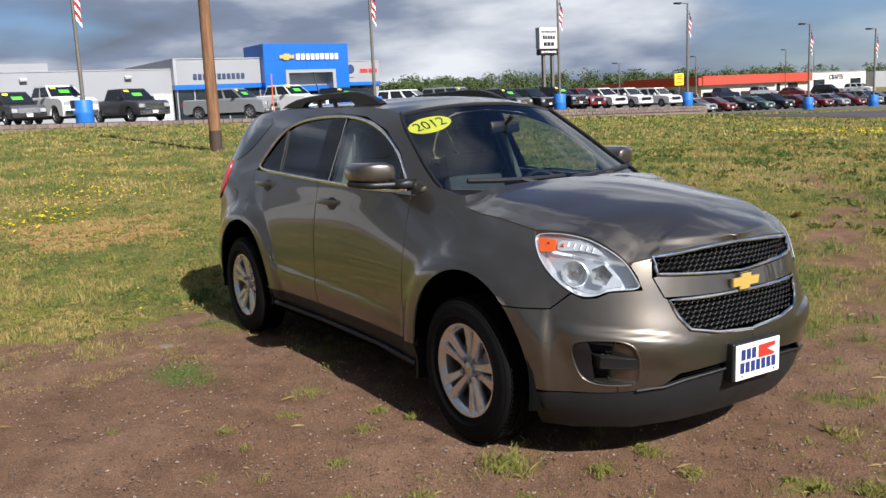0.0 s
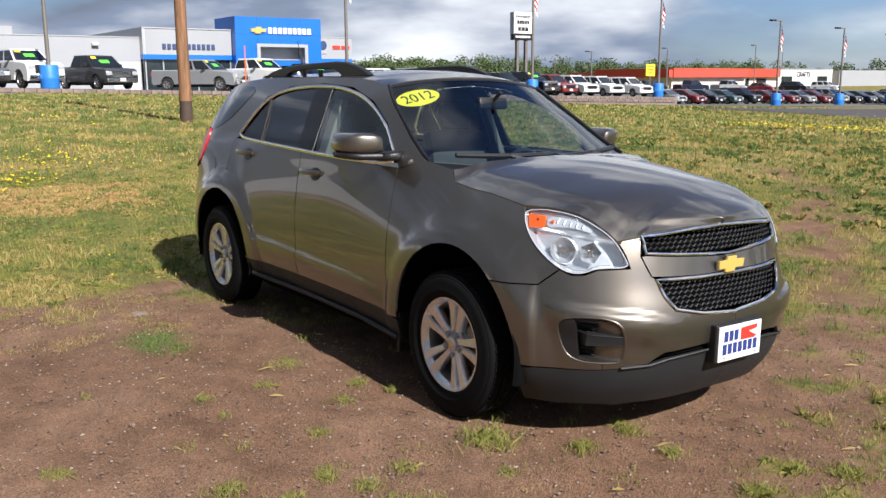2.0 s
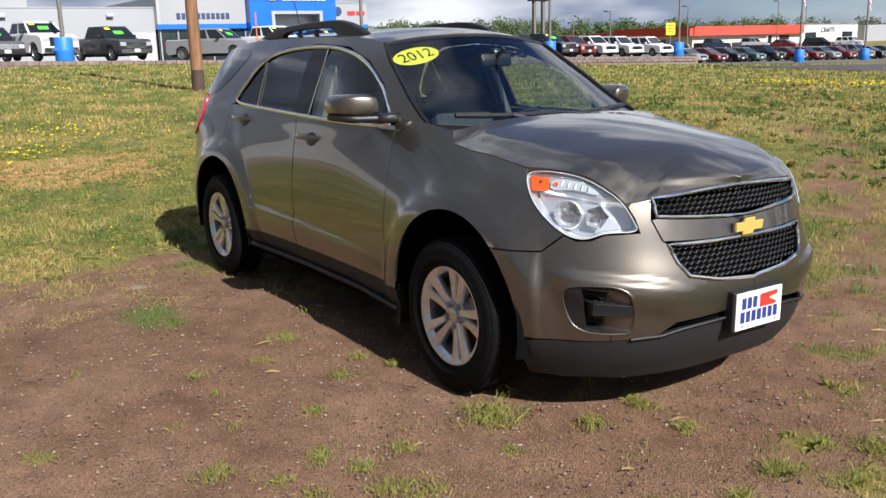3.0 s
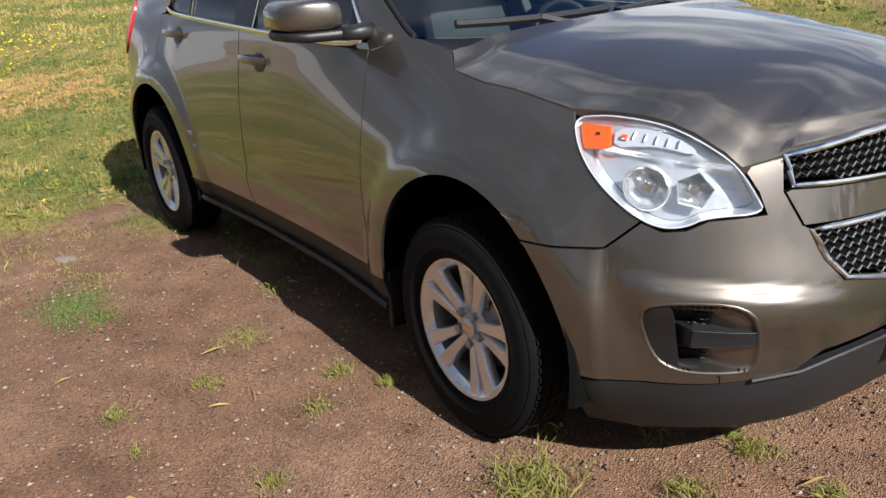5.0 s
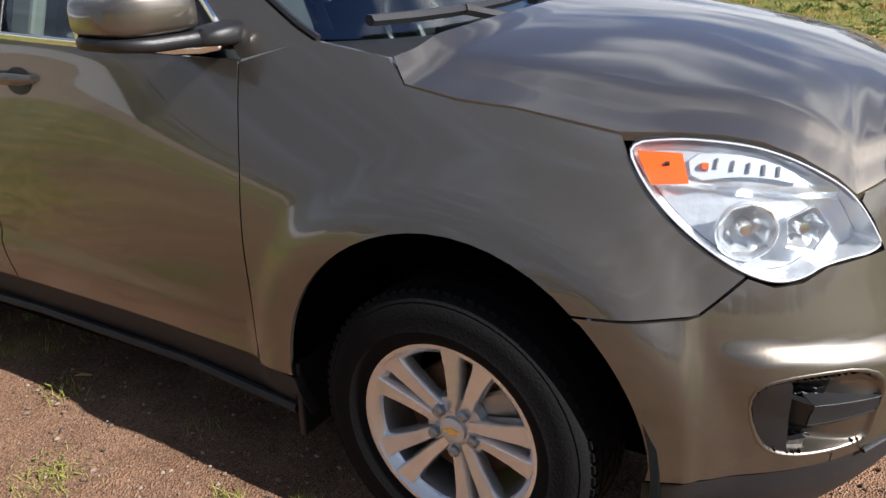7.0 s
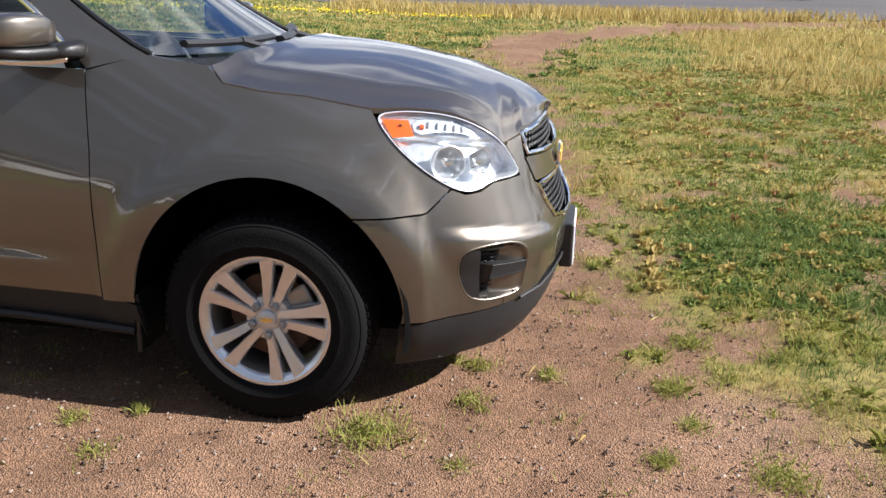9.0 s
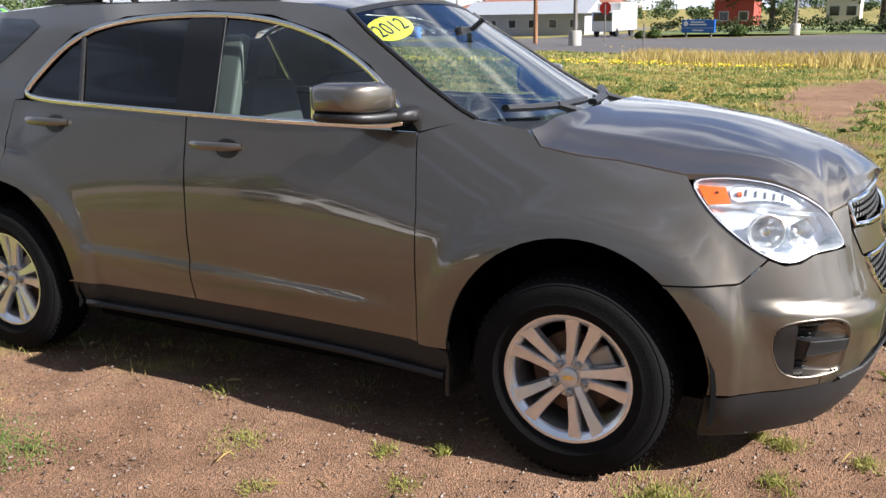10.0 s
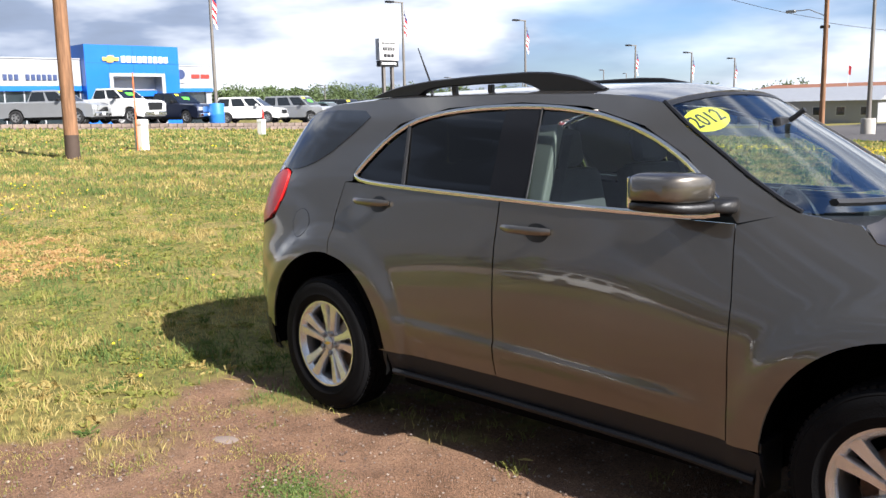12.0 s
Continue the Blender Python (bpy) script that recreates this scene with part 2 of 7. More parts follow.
def smoothstep(a, b, x):
    s = np.clip((np.asarray(x, float) - a) / (b - a), 0, 1)
    return s * s * (3 - 2 * s)


def writing(name, text, size, mat, m, parent=None, depth=0.002):
    """Letters as a flat mesh, in the built-in font."""
    cu = bpy.data.curves.new(name, "FONT")
    cu.body, cu.size, cu.extrude, cu.align_x, cu.align_y = text, size, depth, "CENTER", "CENTER"
    tmp = bpy.data.objects.new(name, cu)
    scene.collection.objects.link(tmp)
    me = bpy.data.meshes.new_from_object(tmp.evaluated_get(bpy.context.evaluated_depsgraph_get()))
    bpy.data.objects.remove(tmp)
    me.name = name
    me.materials.clear()
    me.materials.append(mat)
    ob = new(name, me)
    if parent is not None:
        ob.parent = parent
    ob.matrix_basis = m
    return ob

# ---- ground ----
def hermite(xs, ys, x):
    """Smooth curve through (xs, ys), read at x."""
    xs, ys, x = np.asarray(xs, float), np.asarray(ys, float), np.clip(np.asarray(x, float), xs[0], xs[-1])
    slope = np.diff(ys, axis=0) / np.diff(xs).reshape((-1,) + (1,) * (ys.ndim - 1))
    m = np.concatenate([slope[:1], (slope[1:] + slope[:-1]) / 2, slope[-1:]])
    i = np.clip(np.searchsorted(xs, x, side="right") - 1, 0, len(xs) - 2)
    h = xs[i + 1] - xs[i]
    s = (x - xs[i]) / h
    if ys.ndim > 1:
        s, h = s[..., None], h[..., None]
    return (2*s**3 - 3*s**2 + 1) * ys[i] + (s**3 - 2*s**2 + s) * h * m[i] + (3*s**2 - 2*s**3) * ys[i + 1] + (s**3 - s**2) * h * m[i + 1]



def ground_z(x, y):
    """Height of the land: level round the car, rising to the dealer's lot, falling away beyond it."""
    x, y = np.asarray(x, float), np.asarray(y, float)
    w = np.clip((-x - 3) / 36, 0, 1) ** 0.75
    h = np.interp(y, [-60, 8, 44, 61, 80, 110, 200], [1.05, 1.05, -0.25, -0.75, -1.05, -1.5, -1.5])
    far = smoothstep(60, 100, -x) * smoothstep(62, 95, y) * 1.6
    dip = -0.042 * smoothstep(-1.0, 1.2, y) * (1 - smoothstep(3.0, 9.0, y)) * (1 - smoothstep(3.0, 7.0, np.abs(x)))
    return w * h + (1 - w) * (-0.22) * smoothstep(8, 35, y) + far + dip


def lot_z(y):
    return 1.5 - 0.0235 * np.clip(y, -60, 140)


def wall_x(y):
    return -44.1 - 0.08 * y


# bare dirt where cars are turned and parked
PAD = np.array([(-2.5, -2.7), (-2.2, -2.2), (-1.95, -1.75), (-2.35, -1.35), (-2.2, -.95), (-1.5, -.75), (-.5, -.2), (.4, .7), (1.2, 1.5), (1.6, 3.2), (2.55, 3.3),
                (2.85, 1.7), (2.85, .9), (3.2, .4), (3.25, -.5), (3.9, -1.6), (6.0, -2.6), (9, -3.5), (9, -14), (-8, -14), (-6, -5.0), (-3.8, -3.2)])
TRACK = np.array([(2.1, 2.6), (2.1, 4.5), (1.8, 6.7), (1.7, 9.3), (1.2, 12.5), (1.6, 16), (3.4, 20), (7.5, 24.5), (15, 29), (28, 31)])
TRACK_HALF = np.array([.35, .30, .22, .25, .9, 1.3, 1.5, 1.7, 1.5, 1.3])
SPUR = np.array([(1.5, 2.6), (.6, 4.0), (-.8, 6.0), (-2.2, 8.4), (-6, 12)])


def fractal(x, y, size, seed=0.0, octaves=4):
    """Cheap smooth noise about 0, from summed turned waves."""
    s = np.zeros(np.broadcast(x, y).shape)
    amp, f, rng = 1.0, 1.0 / size, np.random.RandomState(int(seed * 97) + 5)
    for _ in range(octaves):
        for _ in range(4):
            a, p = rng.rand() * 6.28, rng.rand() * 6.28
            s = s + amp * 0.35 * np.sin(6.28 * f * (0.7 + 0.6 * rng.rand()) * (x * math.cos(a) + y * math.sin(a)) + p + 1.3 * np.sin(4.1 * f * (y * math.cos(a) - x * math.sin(a)) + 2 * p))
        amp, f = amp * 0.55, f * 2.1
    return s


def to_segments(x, y, pts, half=None):
    """Distance to a run of segments, less its half width."""
    best = np.full(np.shape(x), 1e9)
    for i in range(len(pts) - 1):
        a, b = pts[i], pts[i + 1]
        d = b - a
        s = np.clip(((x - a[0]) * d[0] + (y - a[1]) * d[1]) / (d @ d), 0, 1)
        q = np.hypot(x - a[0] - s * d[0], y - a[1] - s * d[1])
        if half is not None:
            q = q - (half[i] + s * (half[i + 1] - half[i]))
        best = np.minimum(best, q)
    return best


def inside(x, y, poly):
    hit = np.zeros(np.shape(x), bool)
    for (x0, y0), (x1, y1) in zip(poly, np.roll(poly, -1, 0)):
        if y0 != y1:
            hit ^= ((y0 > y) != (y1 > y)) & (x < (x1 - x0) * (y - y0) / (y1 - y0) + x0)
    return hit


def dirt(x, y):
    """1 on bare dirt, 0 in the grass."""
    x, y = np.asarray(x, float), np.asarray(y, float)
    d = to_segments(x, y, np.vstack([PAD, PAD[:1]])) * np.where(inside(x, y, PAD), -1, 1)
    d = np.minimum(d, to_segments(x, y, TRACK, TRACK_HALF))
    d = np.minimum(d, to_segments(x, y, SPUR, np.array([.3, .35, .5, .35, .1])) + 0.15)
    d = d + 0.28 * fractal(x, y, 1.1, 1.0) + 0.16 * fractal(x, y, 0.35, 2.0)
    d = d + 0.9 * smoothstep(1.2, 2.2, x) * smoothstep(-1.0, .8, y) * np.clip(fractal(x, y, 0.7, 17.0), 0, 1)
    near = 1 - smoothstep(5.0, 8.0, np.hypot(x - 3.2, y - 2.0))
    d = np.minimum(d, 0.45 * (0.72 - fractal(x, y, 1.15, 19.0)) + 1.2 * (1 - near))
    return 1 - smoothstep(-0.30, 0.26, d)


def axis_steps(near, step, far, grow=1.16):
    a = list(np.arange(near[0], near[1] + step / 2, step))
    s = step
    while a[-1] < far[1]:
        s *= grow
        a.append(a[-1] + s)
    s = step
    while a[0] > far[0]:
        s *= grow
        a.insert(0, a[0] - s)
    return np.array(a)


gx, gy = np.meshgrid(axis_steps((-7, 6), 0.07, (-2500, 2500)), axis_steps((-5, 8), 0.07, (-2500, 2500)), indexing="ij")
soil = dirt(gx, gy)
gz = ground_z(gx, gy)
close = 1 - smoothstep(9, 18, np.hypot(gx, gy))
gz = gz + close * (0.006 * fractal(gx, gy, 0.8, 3.0) + 0.004 * fractal(gx, gy, 0.25, 4.0)) + close * (1 - soil) * 0.012
gz = gz - close * 0.006
n0, n1 = gx.shape
quads = (np.arange(n0 - 1)[:, None] * n1 + np.arange(n1 - 1)[None, :]).ravel()
ground_mesh = bpy.data.meshes.new("ground")
ground_mesh.from_pydata(np.stack([gx, gy, gz], -1).reshape(-1, 3), [], np.stack([quads, quads + n1, quads + n1 + 1, quads + 1], -1))
ground_mesh.shade_smooth()
ground_mesh.attributes.new("bare", "FLOAT", "POINT").data.foreach_set("value", soil.ravel().astype(np.float32))


def ground_material():
    m = bpy.data.materials.new("field_soil")
    m.use_nodes = True
    t = m.node_tree
    b = t.nodes["Principled BSDF"]
    b.inputs["Roughness"].default_value, b.inputs["Specular IOR Level"].default_value = 0.95, 0.15
    co = t.nodes.new("ShaderNodeTexCoord")

    def noise_node(scale, detail=6.0):
        n = t.nodes.new("ShaderNodeTexNoise")
        n.inputs["Scale"].default_value, n.inputs["Detail"].default_value = scale, detail
        t.links.new(co.outputs["Object"], n.inputs["Vector"])
        return n.outputs["Fac"]

    def ramp(fac, stops):
        r = t.nodes.new("ShaderNodeValToRGB")
        r.color_ramp.elements.remove(r.color_ramp.elements[0])
        for i, (p, c) in enumerate(stops):
            e = r.color_ramp.elements[0] if i == 0 else r.color_ramp.elements.new(p)
            e.position, e.color = p, (*c, 1)
        t.links.new(fac, r.inputs["Fac"])
        return r.outputs["Color"]

    def mix(fac, a, b_, kind="MIX"):
        x = t.nodes.new("ShaderNodeMix")
        x.data_type, x.blend_type = "RGBA", kind
        if isinstance(fac, float):
            x.inputs["Factor"].default_value = fac
        else:
            t.links.new(fac, x.inputs["Factor"])
        t.links.new(a, x.inputs["A"])
        t.links.new(b_, x.inputs["B"])
        return x.outputs["Result"]
    earth = ramp(noise_node(0.9), [(0.3, (0.150, 0.088, 0.055)), (0.5, (0.180, 0.109, 0.070)), (0.68, (0.215, 0.136, 0.091))])
    mottle = ramp(noise_node(5.0, 8.0), [(0.32, (0.72, 0.70, 0.68)), (0.5, (1.0, 1.0, 1.0)), (0.68, (1.22, 1.20, 1.17))])
    earth = mix(0.8, earth, mottle, "MULTIPLY")
    vor = t.nodes.new("ShaderNodeTexVoronoi")
    vor.inputs["Scale"].default_value = 165.0
    t.links.new(co.outputs["Object"], vor.inputs["Vector"])
    grit = ramp(vor.outputs["Color"], [(0.15, (0.34, 0.29, 0.26)), (0.5, (1.0, 0.94, 0.90)), (0.85, (1.65, 1.53, 1.45))])
    earth = mix(0.55, earth, grit, "MULTIPLY")
    grass = ramp(noise_node(0.25), [(0.32, (0.115, 0.118, 0.034)), (0.5, (0.180, 0.160, 0.052)), (0.66, (0.25, 0.195, 0.085))])
    blades = ramp(noise_node(18.0, 6.0), [(0.34, (0.42, 0.40, 0.36)), (0.62, (1.35, 1.28, 1.15))])
    grass = mix(0.7, grass, blades, "MULTIPLY")
    at = t.nodes.new("ShaderNodeAttribute")
    at.attribute_name = "bare"
    t.links.new(mix(at.outputs["Fac"], grass, earth), b.inputs["Base Color"])
    bp = t.nodes.new("ShaderNodeBump")
    bp.inputs["Strength"].default_value, bp.inputs["Distance"].default_value = 0.9, 0.007
    t.links.new(vor.outputs["Distance"], bp.inputs["Height"])
    t.links.new(bp.outputs["Normal"], b.inputs["Normal"])
    return m


ground_mesh.materials.append(ground_material())
tagged(new("ground", ground_mesh), "grassy field with bare reddish dirt where cars park", "ground", kind="structure")
ASPHALT = material("asphalt", (0.075, 0.070, 0.070), 0.9, scale=0.12, spread=0.16, fine=0.12, fine_scale=20, spec=0.2)
LOT = material("lot_asphalt", (0.13, 0.125, 0.12), 0.9, scale=0.2, spread=0.14, fine=0.12, fine_scale=20, spec=0.2)
CONCRETE = material("concrete", (0.34, 0.32, 0.29), 0.85, scale=1.5, spread=0.15, fine=0.1, bump=0.3)
WALL_STONE = material("wall_stone", (0.17, 0.13, 0.11), 0.9, scale=2.5, spread=0.25, fine=0.15, bump=0.5, bump_scale=20, random_tint=0.18)


def paving(name, outline, mat, label, category, lift=0.03, step=2.0):
    """A sheet laid over the land inside an outline."""
    o = np.array(outline, float)
    xs, ys = np.arange(o[:, 0].min(), o[:, 0].max() + step, step), np.arange(o[:, 1].min(), o[:, 1].max() + step, step)
    s, seen = Shape(), {}
    for i in range(len(xs) - 1):
        for j in range(len(ys) - 1):
            cell = clip_to_cell(outline, xs[i], xs[i + 1], ys[j], ys[j + 1])
            if cell:
                ids = []
                for p in cell:
                    key = (round(p[0], 4), round(p[1], 4))
                    if key not in seen:
                        seen[key] = len(s.v)
                        s.v.append((p[0], p[1], float(ground_z(p[0], p[1])) + lift))
                    if not ids or seen[key] != ids[-1]:
                        ids.append(seen[key])
                if len(set(ids)) > 2:
                    s.f.append(tuple(dict.fromkeys(ids)))
    return tagged(part(name, s, mat, smooth="all"), label, category, kind="structure")


def clip_to_cell(poly, x0, x1, y0, y1):
    """The part of an outline that lies in one square of a grid."""
    pts = [tuple(p) for p in poly]
    for axis, limit, sign in ((0, x0, 1), (0, x1, -1), (1, y0, 1), (1, y1, -1)):
        if not pts:
            return []
        res = []
        for p, q in zip(pts, pts[1:] + pts[:1]):
            a, b = sign * (p[axis] - limit), sign * (q[axis] - limit)
            if a >= 0:
                res.append(p)
            if (a < 0) != (b < 0):
                s = a / (a - b)
                res.append((p[0] + s * (q[0] - p[0]), p[1] + s * (q[1] - p[1])))
        pts = res
    if len(pts) > 2 and abs(sum(p[0] * q[1] - q[0] * p[1] for p, q in zip(pts, pts[1:] + pts[:1]))) > 1e-9:
        return pts
    return []


paving("road", [(-70, 46), (-36, 46), (-14, 33), (-1, 29.5), (12, 28.5), (40, 30), (75, 34), (75, 60), (20, 60.5), (2, 61), (-9, 57.5), (-16, 58), (-17, 66), (-15, 140), (-24, 140), (-26, 70), (-34, 61), (-70, 62)],
       ASPHALT, "worn dark asphalt lot and road beyond the field", "road")
paving("lower_lot", [(-50.5, 64.5), (-40, 79), (-30, 150), (-98, 150), (-98, 64)], LOT, "asphalt car lot below the retaining wall", "car lot", step=4.0)

# the dealer's raised lot and its low wall
s = Shape()
ys = np.arange(-70, 62.1, 4.0)
for a, b in zip(ys[:-1], ys[1:]):
    s.add([(wall_x(a) - .3, a, lot_z(a)), (wall_x(b) - .3, b, lot_z(b)), (-150, b, lot_z(b)), (-150, a, lot_z(a))], [(0, 1, 2, 3)])
tagged(part("raised_lot", s, LOT, smooth="all"), "pale asphalt of the dealer's raised car lot", "car lot", kind="structure")
wall_thing = thing("retaining_wall", "low retaining wall of brown stone blocks along the lot", "wall", kind="structure")
s = Shape()
for a, b in zip(ys[:-1], ys[1:]):
    low0, low1 = float(ground_z(wall_x(a), a)) - .5, float(ground_z(wall_x(b), b)) - .5
    p = [(wall_x(a) - .35, a, low0), (wall_x(b) - .35, b, low1), (wall_x(b) - .35, b, lot_z(b) - .02), (wall_x(a) - .35, a, lot_z(a) - .02),
         (wall_x(a) - .03, a, low0), (wall_x(b) - .03, b, low1), (wall_x(b) - .03, b, lot_z(b) - .02), (wall_x(a) - .03, a, lot_z(a) - .02)]
    s.add(p, [(3, 2, 6, 7), (4, 5, 6, 7), (0, 1, 5, 4), (0, 4, 7, 3), (1, 2, 6, 5)])
s.add([(wall_x(62) - .05, 62, lot_z(62) - 1.4), (-150, 62, lot_z(62) - 1.4), (-150, 62, lot_z(62) - .01), (wall_x(62) - .05, 62, lot_z(62) - .01)], [(0, 1, 2, 3)])
part("wall_core", s, WALL_STONE, wall_thing)
# ---- the parked car: its nose points along +x, its right side along -y ----
# outline of the car from above, right half: x, half width
PLAN = [(2.40, 0), (2.39, .20), (2.35, .42), (2.26, .60), (2.12, .74), (1.95, .83), (1.75, .885), (1.43, .915), (1.05, .905), (.6, .895), (0, .893),
        (-.6, .895), (-1.0, .905), (-1.43, .92), (-1.8, .905), (-2.05, .86), (-2.22, .75), (-2.31, .55), (-2.35, .3), (-2.36, 0)]
_p = np.array(PLAN)
_u = np.concatenate([[0], np.cumsum(np.hypot(*np.diff(_p, axis=0).T))])
_t = np.linspace(0, _u[-1], 1600)
_c = hermite(_u, _p, _t)
def blur(a, sigma, axis=0):
    """Gaussian smoothing along one axis, sigma in samples, ends mirrored."""
    n = int(3 * sigma) + 1
    k = np.exp(-.5 * (np.arange(-n, n + 1) / sigma) ** 2)
    return np.apply_along_axis(lambda r: np.convolve(np.pad(r, n, "reflect", reflect_type="odd"), k / k.sum(), "valid"), axis, a)


_s = blur(_c, 14)
_w = smoothstep(.5, 1.3, _t)[:, None] * smoothstep(.4, .8, _u[-1] - _t)[:, None]
_c = _c * (1 - _w) + _s * _w
_l = np.concatenate([[0], np.cumsum(np.hypot(*np.diff(_c, axis=0).T))])
ZS = [.18, .30, .45, .60, .75, .90, 1.00, 1.10, 1.20, 1.35, 1.50, 1.64]
STATIONS = [  # x on the outline, and how far the skin lies inside it at each height
    (2.40, (.14, .05, .01, .00, .05, .085, .11, .20, .30, .45, .6, .75)),
    (2.26, (.13, .045, .01, .00, .04, .08, .12, .20, .30, .45, .6, .75)),
    (2.05, (.11, .035, .01, .00, .025, .07, .125, .22, .32, .45, .6, .75)),
    (1.80, (.08, .03, .01, .00, .01, .06, .125, .22, .32, .45, .6, .75)),
    (1.43, (.06, .02, .005, .00, .004, .042, .088, .155, .25, .38, .5, .6)),
    (1.20, (.06, .02, .008, .004, .006, .040, .085, .140, .205, .31, .42, .52)),
    (.90, (.08, .035, .022, .016, .020, .044, .072, .105, .150, .24, .33, .42)),
    (.50, (.11, .062, .040, .032, .035, .050, .066, .084, .103, .175, .26, .36)),
    (-.60, (.11, .062, .040, .032, .035, .050, .066, .084, .101, .165, .222, .31)),
    (-1.00, (.10, .055, .033, .024, .030, .049, .066, .086, .108, .170, .228, .315)),
    (-1.43, (.06, .03, .01, .003, .012, .040, .065, .095, .135, .20, .265, .35)),
    (-2.00, (.06, .03, .02, .012, .015, .030, .045, .07, .105, .18, .265, .37)),
    (-2.25, (.10, .05, .02, .01, .01, .02, .03, .06, .10, .20, .32, .45)),
    (-2.36, (.10, .04, .00, .00, .03, .05, .06, .10, .16, .30, .45, .60)),
]


def plan_u(x):
    """How far along the outline, from the middle of the front, it reaches x."""
    return np.interp(-np.asarray(x, float), -_c[:, 0], _l)


_su = np.array([plan_u(s[0]) for s in STATIONS])
_sd = np.array([s[1] for s in STATIONS])
UMAX = _l[-1]
_gu, _gz = np.linspace(0, UMAX, 420), np.arange(ZS[0], ZS[-1] + .001, .01)


def table():
    """The depth table drawn out fine and smoothed."""
    rows = hermite(_su, _sd, _gu)
    d = np.array([hermite(ZS, r, _gz) for r in rows])
    d = blur(d, 3.2, 1)
    soft, hard = blur(d, 15.0), blur(d, 4.0)
    w = smoothstep(.7, 1.2, _gu)[:, None] * smoothstep(.2, .5, UMAX - _gu)[:, None]
    return soft * w + hard * (1 - w)


_gd = table()



AXLES, HUB_Z = (1.43, -1.43), 0.358


def skin(u, z, out=0.0):
    """Points of the body's right side, u along the outline from the middle of the nose, z the height."""
    u, z = [np.asarray(a, float).ravel() for a in np.broadcast_arrays(np.asarray(u, float), np.asarray(z, float))]
    at = lambda q: np.stack([np.interp(q, _l, _c[:, 0]), np.interp(q, _l, _c[:, 1])], -1)
    c, a = at(u), at(u + .02) - at(u - .02)
    a /= np.linalg.norm(a, axis=-1, keepdims=True) + 1e-12
    n = np.stack([a[:, 1], -a[:, 0]], -1)
    fu, fz = np.clip(u / UMAX * (len(_gu) - 1), 0, len(_gu) - 1.001), np.clip((z - _gz[0]) / .01, 0, len(_gz) - 1.001)
    i, j = fu.astype(int), fz.astype(int)
    fu, fz = fu - i, fz - j
    d = (_gd[i, j] * (1 - fz) + _gd[i, j + 1] * fz) * (1 - fu) + (_gd[i + 1, j] * (1 - fz) + _gd[i + 1, j + 1] * fz) * fu
    d = d + (_gd[i, -1] - _gd[i, -6]) / .05 * np.clip(z - _gz[-1], 0, None)
    # flared arches, the ledge along the doors, the swage over the doors
    for ax in AXLES:
        r = np.hypot(c[:, 0] - ax, z - HUB_Z)
        d -= 0.022 * (1 - smoothstep(.545, .64, r)) * smoothstep(.22, .40, z)
        if ax < 0:
            d += 0.012 * smoothstep(.56, .66, r) * (1 - smoothstep(.72, .95, r)) * smoothstep(.75, .90, z) * (1 - smoothstep(-1.30, -1.08, c[:, 0]))
    crease = np.interp(c[:, 0], [-.9, .75], [.595, .535])
    along = smoothstep(-1.0, -.75, c[:, 0]) * (1 - smoothstep(.55, .85, c[:, 0]))
    d -= 0.012 * along * smoothstep(0, .034, crease - z) * (1 - smoothstep(.06, .20, crease - z))
    # upright crease where the arch flange meets the bumper's corner
    cu = np.where(z < .742, 1.0 - .05 * (.742 - z), 1.0 + .55 * (z - .742))
    d -= 0.013 * smoothstep(0, .022, u - cu) * (1 - smoothstep(.10, .30, u - cu)) * (1 - smoothstep(.76, .98, z)) * smoothstep(.2, .3, z)
    # crease across the front bumper
    nose = 1 - smoothstep(.86, .98, u)
    line = np.interp(u, [0, .5, 1.0], [.545, .645, .695])
    d -= 0.020 * nose * smoothstep(.30, .55, u) * smoothstep(0, .024, line - z) * (1 - smoothstep(.06, .17, line - z))
    p = c - n * (d - out)[:, None]
    return np.stack([p[:, 0], -p[:, 1], z], -1)


def inset(poly, gap):
    """An outline drawn in by a gap (negative: out)."""
    p = np.array(poly, float)
    area = sum(a[0] * b[1] - b[0] * a[1] for a, b in zip(p, np.roll(p, -1, 0)))
    e = np.roll(p, -1, 0) - p
    e /= np.linalg.norm(e, axis=1, keepdims=True) + 1e-12
    n = np.stack([-e[:, 1], e[:, 0]], -1) * (1 if area > 0 else -1)
    m = n + np.roll(n, 1, 0)
    m /= np.clip((m * n).sum(1, keepdims=True), .35, None)
    return [tuple(q) for q in p + m * gap]


def rounded(poly, times=2, keep=()):
    """Cuts the corners of an outline smooth."""
    for _ in range(times):
        res = []
        for a, b in zip(poly, poly[1:] + poly[:1]):
            a, b = np.array(a), np.array(b)
            res += [tuple(a * .75 + b * .25), tuple(a * .25 + b * .75)]
        poly = res
    return poly


